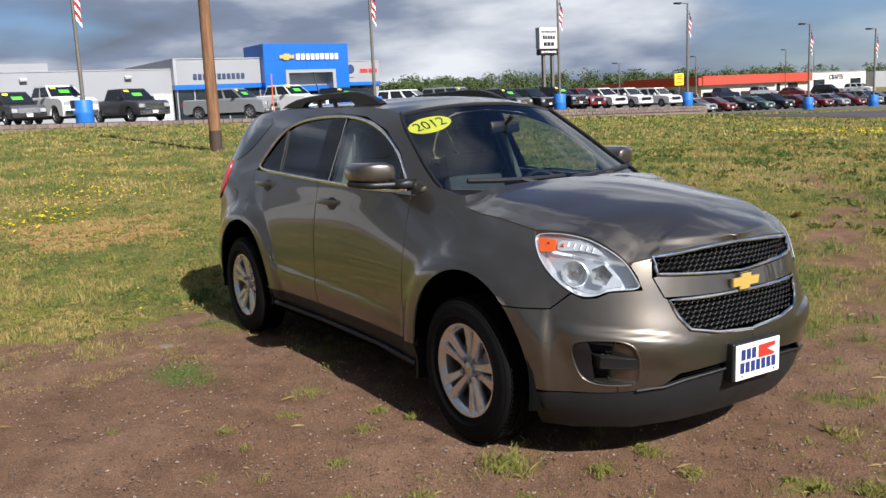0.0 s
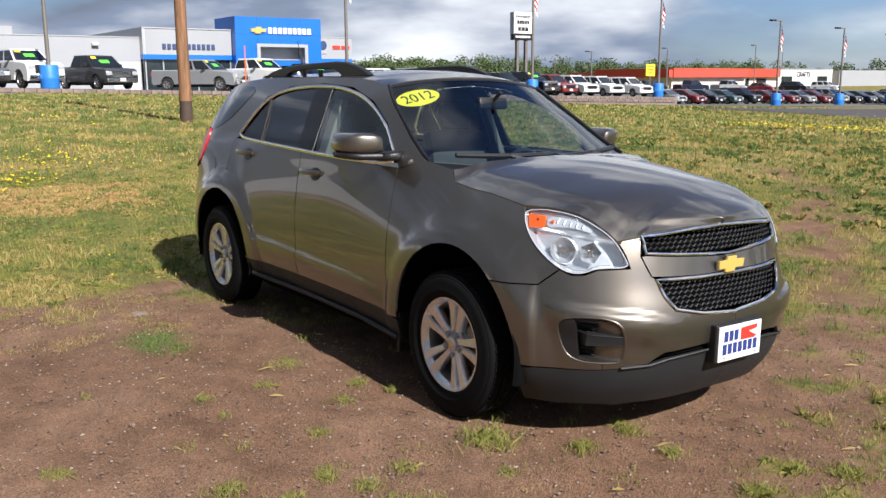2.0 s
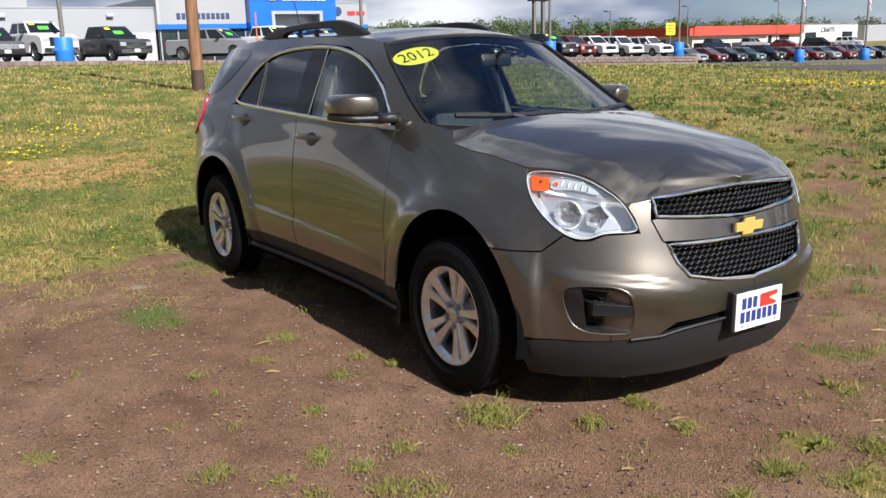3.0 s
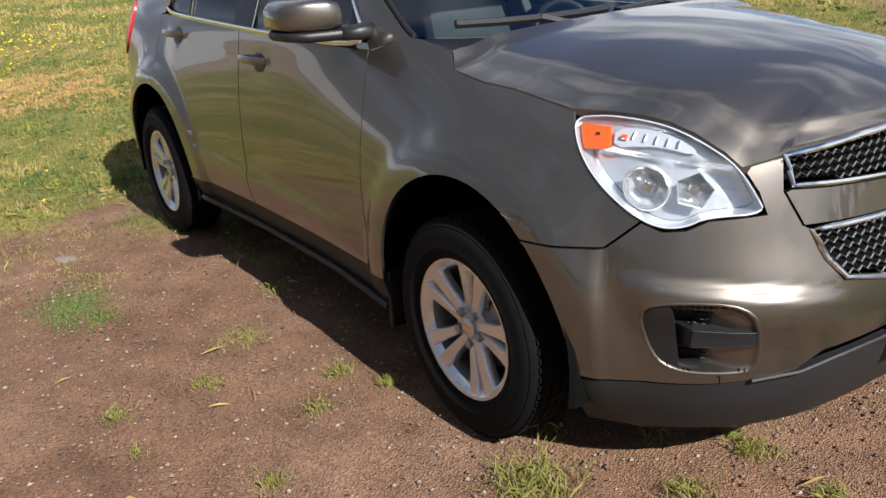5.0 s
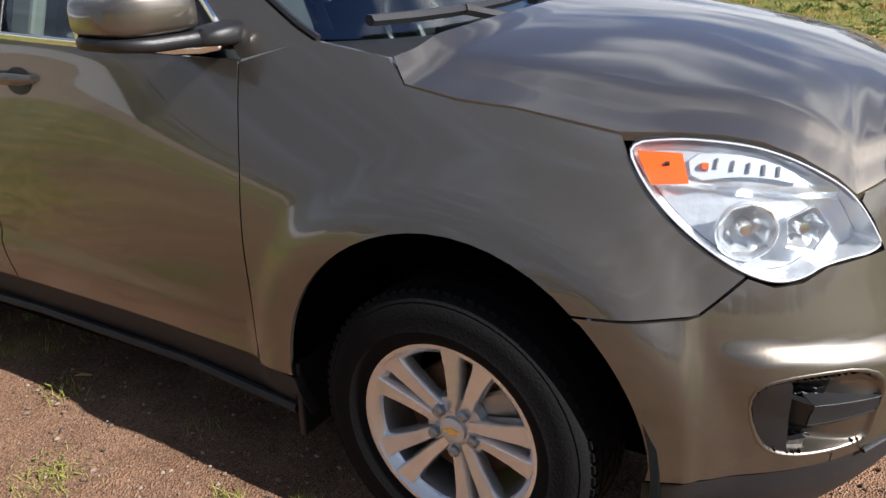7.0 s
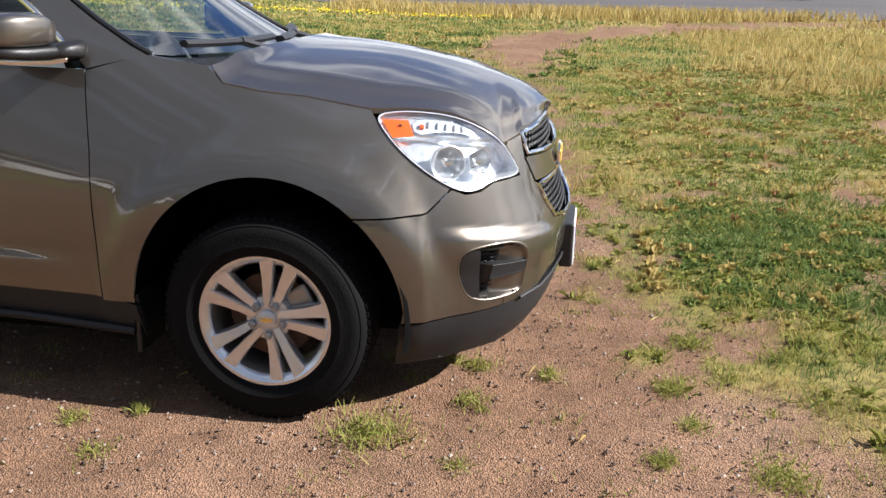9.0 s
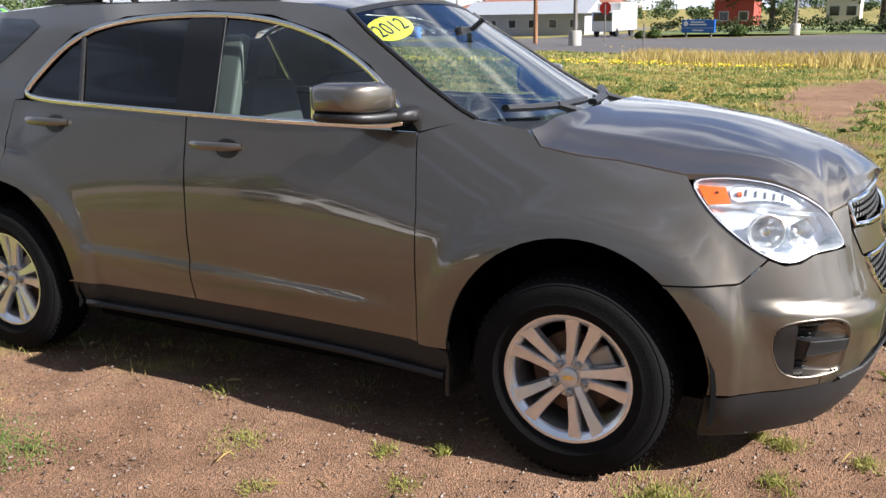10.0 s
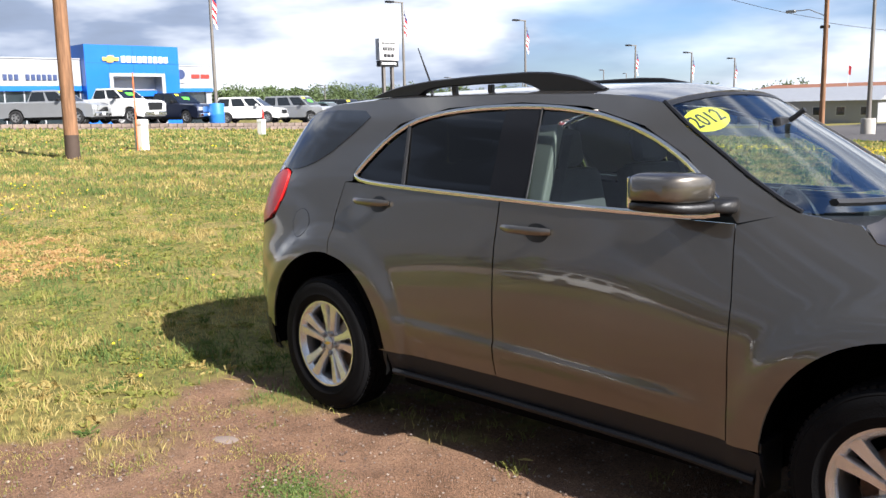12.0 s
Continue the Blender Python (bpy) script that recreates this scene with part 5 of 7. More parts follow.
def vehicle(kind, paint, label, category, m, group="", tag=True):
    L, W, nose, cowl, belt, roof, c0, c1, r0, r1, tail, rad, axles = KINDS[kind]
    h, lift = L / 2, rad * .95
    ob = thing({"pickup": "pickup_truck", "lifted": "pickup_truck", "large_suv": "suv", "hatch": "hatchback"}.get(kind, kind), label, category, m, group)
    low = []
    for ax in axles:
        low += [(ax + rad * 1.22 * math.cos(a), rad + rad * 1.22 * math.sin(a)) for a in np.linspace(0, math.pi, 9)]
    body = [(h - .10, lift * .9), *[p for p in low if p[1] > .0], (-h + .12, lift * .95), (-h, lift * 1.3), (-h + .01, tail - .2), (-h + .08, tail)]
    if kind in ("pickup", "lifted"):
        body += [(-1.15, tail), (-1.1, belt), (cowl, belt)]
    else:
        body += [(c1 + .1, belt), (cowl, belt)]
    body += [(h - .35, nose), (h - .06, nose - .12), (h, nose - .4), (h, lift * 1.35)]
    b = part("body", layers(body, W / 2, .10, belt), PAINT_FAR[paint], ob)
    wb, wt_ = W / 2 - .05, W / 2 - .24
    cab = [(c0, belt - .02, wb), (r0, roof, wt_), (r1, roof, wt_), (c1, belt - .02, wb)]
    mid = (r0 + r1) / 2
    pts = [(x, k * w, z) for k in (-1, 1) for x, z, w in cab] + [(mid, 0, roof + .03)]
    part("cabin", Shape().add(pts, [(0, 1, 2, 3), (7, 6, 5, 4), (0, 4, 5, 1), (3, 2, 6, 7), (1, 5, 8), (5, 6, 8), (6, 2, 8), (2, 1, 8)]), PAINT_FAR[paint], ob)

    def pane(name, a, k, n=3):
        pts_ = []
        for x, z in a:
            f = (z - belt) / (roof - belt)
            pts_.append((x, k * (wb + (wt_ - wb) * f + .008), z))
        part(name, Shape().add(pts_ + [(x, y - k * .012, z) for x, y, z in pts_], [(0, 1, 2, 3), (4, 5, 6, 7), (0, 4, 5, 1), (2, 6, 7, 3)]), PANE_FAR, ob)
    lo, hi = belt + .05, roof - .09
    f0, f1 = (lo - belt) / (roof - belt), (hi - belt) / (roof - belt)
    fx = lambda f: c0 + (r0 - c0) * f
    bx_ = lambda f: c1 + (r1 - c1) * f
    posts = np.linspace(0, 1, 3 if kind in ("pickup", "lifted", "hatch") else 4)
    for k in (-1, 1):
        for a, d in zip(posts[:-1], posts[1:]):
            a, d = a + .025, d - .02
            pane("side_window", [(fx(f0) + (bx_(f0) - fx(f0)) * a - .05, lo), (fx(f0) + (bx_(f0) - fx(f0)) * d + .03, lo), (fx(f1) + (bx_(f1) - fx(f1)) * d, hi), (fx(f1) + (bx_(f1) - fx(f1)) * a, hi)], k)
    for name, f, x0, x1 in (("windscreen", fx, .012, 0), ("rear_window", bx_, -.012, 0)):
        ws = [(f(f0) + x0, y, lo) for y in (-wb + .1, wb - .1)] + [(f(f1) + x0, y, hi) for y in (wt_ - .06, -wt_ + .06)]
        part(name, Shape().add(ws + [(x - x0 * 1.2, y, z) for x, y, z in ws], [(0, 1, 2, 3), (0, 4, 5, 1), (1, 5, 6, 2), (2, 6, 7, 3), (3, 7, 4, 0)]), PANE_FAR, ob)
    if tag:
        def card(name, y0, y1, g0, g1, mt):
            q = [(fx(g) + .03, y, belt + (roof - belt) * g) for g, y in ((g0, y0), (g0, y1), (g1, y1), (g1, y0))]
            part(name, Shape().add(q + [(x - .01, y, z) for x, y, z in q], [(0, 1, 2, 3), (0, 4, 5, 1), (1, 5, 6, 2), (2, 6, 7, 3), (3, 7, 4, 0)]), mt, ob)
        card("price_card", -.25, .32, .35, .62, GREEN_TAG)
        card("year_sticker", -.62, -.32, .72, .90, YELLOW)
    part("grille", Shape().soft_box(h - .04, h + .02, -W * .30, W * .30, lift * 1.75, nose - .14, .02), BLACK if paint in ("white", "black", "red") else CHROME, ob)
    part("front_bumper", Shape().soft_box(h - .12, h + .05, -W * .46, W * .46, lift * 1.05, lift * 1.6, .03), CHROME if kind in ("pickup", "lifted") else PAINT_FAR[paint], ob)
    part("plate", Shape().box(h + .045, h + .06, -.16, .16, lift * 1.2, lift * 1.2 + .16), WHITE, ob)
    for k in (-1, 1):
        part("headlight", Shape().soft_box(h - .18, h + .012, min(k * W * .31, k * W * .47), max(k * W * .31, k * W * .47), nose - .38, nose - .17, .02), LAMP_FAR, ob)
        part("tail_light", Shape().soft_box(-h - .01, -h + .08, min(k * W * .38, k * W * .48), max(k * W * .38, k * W * .48), tail - .42, tail - .12, .02), RED_LENS, ob)
        part("door_mirror", Shape().soft_box(c0 - .62, c0 - .45, min(k * (W / 2 - .02), k * (W / 2 + .17)), max(k * (W / 2 - .02), k * (W / 2 + .17)), belt + .02, belt + .19, .03), PAINT_FAR[paint] if kind == "suv" else BLACK, ob)
        for ax in axles:
            mw = Matrix.Translation((ax, k * (W / 2 - .13), rad)) @ pose(0, 0, 0, 0, 0, 0 if k < 0 else 180)
            wh = part("wheel", Shape().lathe([(rad * .64, -.10), (rad * .62, -.07), (rad * .5, -.06), (rad * .2, -.085), (0, -.085)], 20), RIM_FAR, ob, smooth=True, at=mw)
            part("tyre", Shape().lathe([(rad * .60, .11), (rad * .95, .11), (rad, .08), (rad, -.08), (rad * .95, -.115), (rad * .66, -.115), (rad * .62, -.09)], 24), TYRE_FAR, wh, smooth=True)
            for i in range(5):
                part("spoke_gap", Shape().box(rad * .25, rad * .5, -.093, -.06, -rad * .10, rad * .10, pose(0, 0, 0, 0, 72 * i, 0)), TYRE_FAR, wh)
    part("underside", Shape().box(-h + .25, h - .25, -W / 2 + .25, W / 2 - .25, lift * .6, lift * 1.3), TYRE_FAR, ob)
    return ob


def on_lot(y46, setback=1.0, kind="pickup"):
    """Place on the raised lot of something seen in front of x = -46."""
    ex, ey = 3.6, -3.4
    y = y46
    for _ in range(4):
        x = wall_x(y) - setback
        y = ey + (y46 - ey) * (x - ex) / (-46 - ex)
    return x, y


ROW = [("suv", "dark", 4.1, 12, "dark grey SUV on the dealer's lot"), ("lifted", "white", 6.3, 14, "white crew-cab pickup with a green price card"), ("pickup", "dark", 10.0, 14, "dark brown crew-cab pickup with a green price card"),
       ("pickup", "silver", 15.9, 38, "silver crew-cab pickup with dark wheels"), ("lifted", "white", 19.4, 22, "white raised pickup with a chrome bumper"), ("pickup", "navy", 22.9, 18, "dark navy pickup with a green price card"),
       ("suv", "white", 28.2, 38, "white crossover at the lot's edge"), ("large_suv", "silver", 31.9, 26, "silver full-size SUV with a chrome grille"), ("hatch", "teal", 34.2, 20, "pale teal hatchback on the lot"),
       ("suv", "dark", 36.0, 12, "dark grey SUV with black windows"), ("suv", "black", 38.4, 8, "black SUV with a sloping tail"), ("pickup", "navy", 40.9, 6, "dark blue pickup beside the lamp post"),
       ("suv", "red", 43.3, 4, "dark red SUV beside the white ones"), ("suv", "white", 45.6, 2, "white SUV in a row of three"), ("suv", "white", 48.4, 2, "white SUV in a row of three"), ("suv", "white", 51.7, 4, "white SUV at the end of the row")]
for kind, paint, y46, turn, label in ROW:
    x, y = on_lot(y46, 1.2 + KINDS[kind][0] / 2)
    vehicle(kind, paint, label, "pickup" if kind in ("pickup", "lifted") else "car", pose(x, y, float(lot_z(y)) - .005, 0, 0, turn), "vehicles on the raised lot", tag=paint in ("dark", "silver", "navy") or kind == "lifted")
# second row deep on the raised lot
for y, paint, kind in ((-6, "white", "pickup"), (0, "silver", "suv"), (26.5, "grey", "hatch")):
    vehicle(kind, paint, paint + " vehicle parked deep on the raised lot", "car", pose(-58, y, float(lot_z(y)) - .005, 0, 0, 80), "vehicles on the raised lot", tag=False)
LOWER = ["silver", "red", "black", "teal", "black", "red", "red", "silver", "red", "silver", "black", "navy", "silver", "black", "grey", "white"]
first = {}
for i, paint in enumerate(LOWER):
    y = 69.5 + i * 2.75 + (.9 if i > 4 else 0)
    x = -57 + (y - 69.5) * .10
    z = float(ground_z(x, y)) + .028
    kind = "suv" if i in (4, 9, 14) else "hatch"
    key = (kind, paint)
    m = pose(x, y, z, 0, 0, 6)
    if key in first:
        copy_thing(first[key], m)
    else:
        first[key] = vehicle(kind, paint, paint.replace("dark", "dark grey") + " small car in the long row on the lower lot", "car", m, "cars on the lower lot", tag=False)
for i, (paint, kind) in enumerate((("black", "pickup"), ("black", "suv"), ("navy", "pickup"), ("silver", "pickup"), ("red", "hatch"), ("black", "suv"), ("white", "suv"))):
    y, x = 92 + i * 8.2, -86 + i * .6
    vehicle(kind, paint, paint + " vehicle parked before the red-roofed shop", "car", pose(x, y, float(ground_z(x, y)) + .028, 0, 0, 85 if i < 4 else 10), "cars before the shop", tag=False)

# ---- lamp posts with flags ----
POST = material("post_paint", (0.16, 0.145, 0.13), 0.6, 0.3, scale=3, spread=0.1)
BLUE_DRUM = material("blue_drum", (0.02, 0.17, 0.55), 0.5, scale=4, spread=0.08)
FLAG_RED = material("flag_red", (0.42, 0.03, 0.04), 0.85, scale=6, spread=0.1)
FLAG_WHITE = material("flag_white", (0.72, 0.71, 0.70), 0.85, scale=6, spread=0.05)
FLAG_BLUE = material("flag_blue", (0.02, 0.03, 0.12), 0.85, scale=6, spread=0.1)


def lamp_post(x, y, z, top, flag=True, drum=True, arm=1.0, label="tall lamp post with a blue drum base and a flag"):
    ob = thing("lamp_post", label, "lamp post", pose(x, y, z), "lamp posts along the lot")
    H = top - z
    part("pole", Shape().tube([(0, 0, 0), (0, 0, H * .5), (0, 0, H)], [.12, .10, .075], 10), POST, ob, smooth=True)
    part("lamp_arm", Shape().soft_box(-.06, .06, -arm - .1, .1, H - .06, H + .04, .02), POST, ob)
    part("lamp_head", Shape().soft_box(-.18, .18, -arm - .65, -arm + .05, H - .10, H + .05, .03), BLACK, ob)
    if drum:
        part("drum", Shape().lathe([(0, .0), (.46, .0), (.48, .04), (.47, .5), (.485, .55), (.47, .6), (.47, 1.16), (.44, 1.22), (.10, 1.24)], 24, pose(0, 0, 0, 90, 0, 0)), BLUE_DRUM, ob, "blue plastic drum round the foot", smooth=True)
    else:
        part("foot", Shape().lathe([(0, 0), (.33, 0), (.33, .7), (.30, .75), (0, .75)], 16, pose(0, 0, 0, 90, 0, 0)), CONCRETE, ob, "round concrete foot", smooth=True)
    if flag:
        fl = part("flag_staff", Shape().tube([(.1, .05, H - 1.0), (.16, .10, H - .55)], .02, 6), POST, ob)
        for i in range(7):
            z0 = H - .75 - i * .26
            pts = []
            for k, yy in enumerate(np.linspace(.08, .36, 4)):
                sag = 1.6 * (yy - .08)
                pts += [(.1 + .06 * math.sin(k * 2.1 + i), yy, z0 - sag), (.1 + .06 * math.sin(k * 2.1 + i + .6), yy, z0 - sag - .26)]
            fs = [(2 * k, 2 * k + 1, 2 * k + 3, 2 * k + 2) for k in range(3)]
            sh = Shape().add(pts, fs).add([(a + .012, b, c) for a, b, c in pts], fs)
            part("flag_stripe", sh, FLAG_BLUE if i < 1 else (FLAG_RED if i % 2 else FLAG_WHITE), fl)
    return ob


for y48, top in ((7.68, 9.3), (25.7, 9.6), (41.55, 9.5), (55.65, 9.1)):
    x, y = on_lot(y48, 1.1)
    if y > 61.2:
        x, y = wall_x(61) - 1.0, 61.2
    lamp_post(x, y, float(lot_z(y)) - .01, top)
for x, y, top in ((-48, 75.6, 7.25), (-48, 87.0, 6.85), (-48, 97.2, 6.45)):
    lamp_post(x, y, float(ground_z(x, y)), top)
for x, y, h in ((-92, 94.1, 5.85), (-92, 111.2, 6.6), (-92, 134.5, 7.5), (-120, 92, 5.6), (-120, 112.7, 5.1), (-110, 169.8, 8.0)):
    lamp_post(x, y, float(lot_z(y)) if y < 62 else float(ground_z(x, y)), h, False, False, .6, "slim lamp post deep on the lot")

# ---- the dealer's building ----
SIDING = material("white_siding", (0.29, 0.30, 0.315), 0.55, scale=0.4, spread=0.04, fine=0.03)
BLUE_PANEL = material("blue_panel", (0.008, 0.135, 0.56), 0.35, 0.1, coat=0.3, scale=0.5, spread=0.05)
PANEL_JOINT = material("panel_joint", (0.006, 0.08, 0.36), 0.5)
GREY_FRAME = material("grey_frame", (0.45, 0.46, 0.47), 0.4, 0.5, scale=2, spread=0.05)
DARK_GLASS = material("shop_glass", (0.02, 0.028, 0.032), 0.06, coat=0.5, scale=0.6, spread=0.2)
LETTER = material("letter_blue", (0.03, 0.05, 0.13), 0.5)
dealer = thing("dealership", "long white showroom with a tall blue entrance portal", "building", pose(-71.6, 0, 0))
Z0 = .55
part("service_hall", Shape().box(-30, 0, -60, 20.5, Z0, 5.35), SIDING, dealer)
part("hall_parapet", Shape().box(-29, -.02, -60, 10.8, 5.35, 5.95).box(-29.5, .05, -60, 20.5, 5.27, 5.36), SIDING, dealer)
for y in (-36, -28, -18, -8, 2):
    part("hall_joint", Shape().box(0, .015, y, y + .06, Z0, 5.27), GREY_FRAME, dealer)
for y0 in (-12.0, 3.5, 18.15):
    door = part("overhead_door", Shape().box(-.1, .03, y0, y0 + 2.35, Z0, 3.35), GREY_FRAME, dealer, "gridded overhead door")
    for i in range(4):
        for j in range(5):
            part("pane", Shape().box(.03, .045, y0 + .12 + i * .55, y0 + .56 + i * .55, Z0 + .12 + j * .53, Z0 + .54 + j * .53), WHITE, door)
for y in (8.6, 16.6):
    part("wall_lamp", Shape().soft_box(0, .35, y, y + .55, 4.55, 4.8, .05), GREY_FRAME, dealer)
part("showroom", Shape().box(-25, .45, 20.6, 28.3, Z0, 3.55), DARK_GLASS, dealer, "dark showroom glazing")
part("showroom_fascia", Shape().box(-25, .75, 20.55, 28.3, 3.92, 6.05), SIDING, dealer)
part("blue_band", Shape().box(-25, .80, 20.5, 28.3, 3.52, 3.92), BLUE_PANEL, dealer)
part("fascia_cap", Shape().box(-25, .82, 20.5, 28.3, 6.05, 6.14).box(-25, .79, 20.5, 20.75, 3.92, 6.05), GREY_FRAME, dealer)
for i in range(6):
    part("mullion", Shape().box(.44, .52, 20.7 + i * 1.5, 20.8 + i * 1.5, Z0, 3.52), GREY_FRAME, dealer)
portal = part("portal", Shape().box(-3, 1.6, 28.35, 30.35, Z0, 7.25).box(-3, 1.6, 35.25, 36.75, Z0, 7.25).box(-3, 1.6, 30.35, 35.25, 4.9, 7.25), BLUE_PANEL, dealer, "tall blue panelled portal")
part("portal_frame", Shape().box(.4, 1.72, 30.30, 30.62, Z0, 4.95).box(.4, 1.72, 35.0, 35.32, Z0, 4.95).box(.4, 1.72, 30.62, 35.0, 4.68, 4.95), GREY_FRAME, portal)
part("portal_glass", Shape().box(-.3, .3, 30.4, 35.3, Z0, 3.55), DARK_GLASS, portal)
part("portal_inner", Shape().box(-.3, .35, 30.4, 35.3, 3.55, 4.75), GREY_FRAME, portal)
part("portal_band", Shape().box(.3, .7, 30.6, 35.0, 3.05, 3.5), BLUE_PANEL, portal)
for y in (30.4, 32.5, 34.6):
    part("panel_joint", Shape().box(1.6, 1.612, y, y + .03, 4.95, 7.25), PANEL_JOINT, portal)
part("panel_joint", Shape().box(1.6, 1.612, 28.35, 36.75, 5.75, 5.78), PANEL_JOINT, portal)
sign = part("sign_cross", Shape().prism([(x * 8.2, z * 8.2) for x, z in bow], -.06, .06, Matrix.Translation((1.68, 30.5, 6.1)) @ pose(0, 0, 0, 0, 0, 90)), GOLD, portal, "gold cross-shaped sign")
for i in range(9):
    y = 31.42 + i * .485
    part("sign_bar", Shape().soft_box(1.62, 1.72, y, y + .37, 5.82, 6.36, .03), WHITE, portal, "white bar in place of a letter")
part("right_wing", Shape().box(-20, .45, 36.8, 40.4, Z0, 3.4), DARK_GLASS, dealer)
part("wing_fascia", Shape().box(-20, .75, 36.76, 40.5, 3.72, 5.65), SIDING, dealer)
part("wing_band", Shape().box(-20, .80, 36.76, 40.5, 3.40, 3.72), BLUE_PANEL, dealer)
part("wing_cap", Shape().box(-20, .79, 36.76, 40.5, 5.65, 5.73).box(.3, .60, 39.9, 40.45, Z0, 3.4), GREY_FRAME, dealer)
part("round_sign", Shape().lathe([(.42, -.06), (.42, .0), (.34, .02), (.34, -.01), (0, -.01)], 20, Matrix.Translation((.80, 37.35, 4.95)) @ pose(0, 0, 0, 0, 0, -90)), LETTER, dealer)
for y0, y1, z0, z1, mt in ((38.4, 39.2, 4.62, 4.95, INK_RED), (39.35, 40.2, 4.62, 4.95, INK_RED), (37.0, 37.7, 4.18, 4.38, GREY_FRAME)):
    part("sign_bar", Shape().box(.75, .83, y0, y1, z0, z1), mt, dealer)
for i in range(11):
    if i != 3:
        y = 22.15 + i * .43
        part("sign_bar", Shape().soft_box(.74, .85, y, y + .30, 4.36, 4.82, .03), LETTER, dealer, "dark bar in place of a letter")

# sign pylon
pylon = thing("sign_pylon", "white sign box on two steel posts with black lettering bars", "sign", pose(-62, 54.3, float(lot_z(54.3))))
zt = 8.05 - float(lot_z(54.3))
for y in (-.55, .55):
    part("post", Shape().box(-.14, .14, y - .14, y + .14, -.02, zt - 2.5), POST, pylon)
part("sign_box", Shape().soft_box(-.28, .28, -1.2, 1.2, zt - 2.0, zt, .05), WHITE, pylon)
part("sign_base", Shape().soft_box(-.27, .27, -1.18, 1.18, zt - 2.6, zt - 2.03, .04), BLACK, pylon)
for y in (-1.18, 1.18):
    part("sign_edge", Shape().box(-.26, .29, y - .04, y + .04, zt - 2.0, zt), GREY_FRAME, pylon)
for z0, n, w in ((zt - .52, 9, .15), (zt - 1.12, 5, .26), (zt - 1.75, 3, .40)):
    for i in range(n):
        a = -(n * (w + .06)) / 2 + i * (w + .06)
        part("sign_bar", Shape().box(.27, .295, a, a + w, z0, z0 + (.22 if n > 5 else .36)), INK, pylon)
for i in range(10):
    part("sign_bar", Shape().box(.26, .285, -.95 + i * .19, -.83 + i * .19, zt - 2.4, zt - 2.2), WHITE, pylon)

# red-roofed shops
RED_ROOF = material("red_fascia", (0.50, 0.055, 0.03), 0.55, scale=0.5, spread=0.07)
CREAM = material("cream_wall", (0.60, 0.57, 0.50), 0.7, scale=0.5, spread=0.06)
shop = thing("shop", "long low shop with a red metal fascia and pale walls", "building", pose(-100, 122, .25))


def slab(name, a, b, deep, z0, z1, mat, parent, out=0.0, label=""):
    """A wall-like block from a to b, drawn back from its front."""
    a, b = Vector((*a, 0)), Vector((*b, 0))
    d = (b - a).normalized()
    n = Vector((d.y, -d.x, 0))
    p = [a + n * out, b + n * out, b - n * deep, a - n * deep]
    return part(name, Shape().add([(q.x, q.y, z) for z in (z0, z1) for q in p], [(0, 1, 2, 3), (4, 7, 6, 5), (0, 4, 5, 1), (1, 5, 6, 2), (2, 6, 7, 3), (3, 7, 4, 0)]), mat, parent, label)


slab("wall", (0, 0), (0, 31), 18, -.5, 1.75, CREAM, shop)
slab("fascia", (0, -.6), (0, 31), 18, 1.75, 3.35, RED_ROOF, shop, .9)
slab("side_wall", (-52, 26), (0, 0), 14, -.5, 1.75, CREAM, shop)
slab("side_fascia", (-52, 26), (.8, -.4), 14, 1.75, 3.1, RED_ROOF, shop, .9)
for i in range(5):
    slab("window", (.05, 3 + i * 5.4), (.05, 6 + i * 5.4), .1, .1, 1.5, DARK_GLASS, shop, .03)
for i in range(5):
    f = .12 + i * .17
    slab("window", (-52 * (1 - f), 26 * (1 - f)), (-52 * (1 - f) + 4.2, 26 * (1 - f) - 2.1), .1, .2, 1.5, DARK_GLASS, shop, .06)
crafts = thing("craft_shop", "low white shop with dark letters on its wall", "building", pose(-100, 153.2, .15))
slab("wall", (0, 0), (0, 19.5), 15, -.6, 3.35, CREAM, crafts)
slab("annex", (1.5, 19.6), (1.5, 45), 15, -.6, 3.2, SIDING, crafts)
slab("coping", (0, 0), (0, 19.5), 15, 3.35, 3.5, GREY_FRAME, crafts, .1)
for y0 in (1.5, 14.0):
    slab("window", (.05, y0), (.05, y0 + 3.6), .1, .9, 2.0, DARK_GLASS, crafts, .03)
writing("shop_letters", "CRAFTS", 1.35, LETTER, Matrix.Translation((.1, 8.9, 2.35)) @ Matrix(((0, 0, 1, 0), (1, 0, 0, 0), (0, 1, 0, 0), (0, 0, 0, 1))), crafts, .03)
ysign = thing("yellow_sign", "yellow sign board on a slim post", "sign", pose(-66, 77.5, float(ground_z(-66, 77.5))))
part("post", Shape().tube([(0, 0, 0), (0, 0, 3.6)], .07, 8), POST, ysign)
part("board", Shape().soft_box(-.08, .08, -.75, .75, 3.0, 4.35, .03), YELLOW, ysign)
for z in (3.3, 3.7, 4.0):
    part("sign_bar", Shape().box(.08, .09, -.5, .5, z, z + .12), INK_RED, ysign)

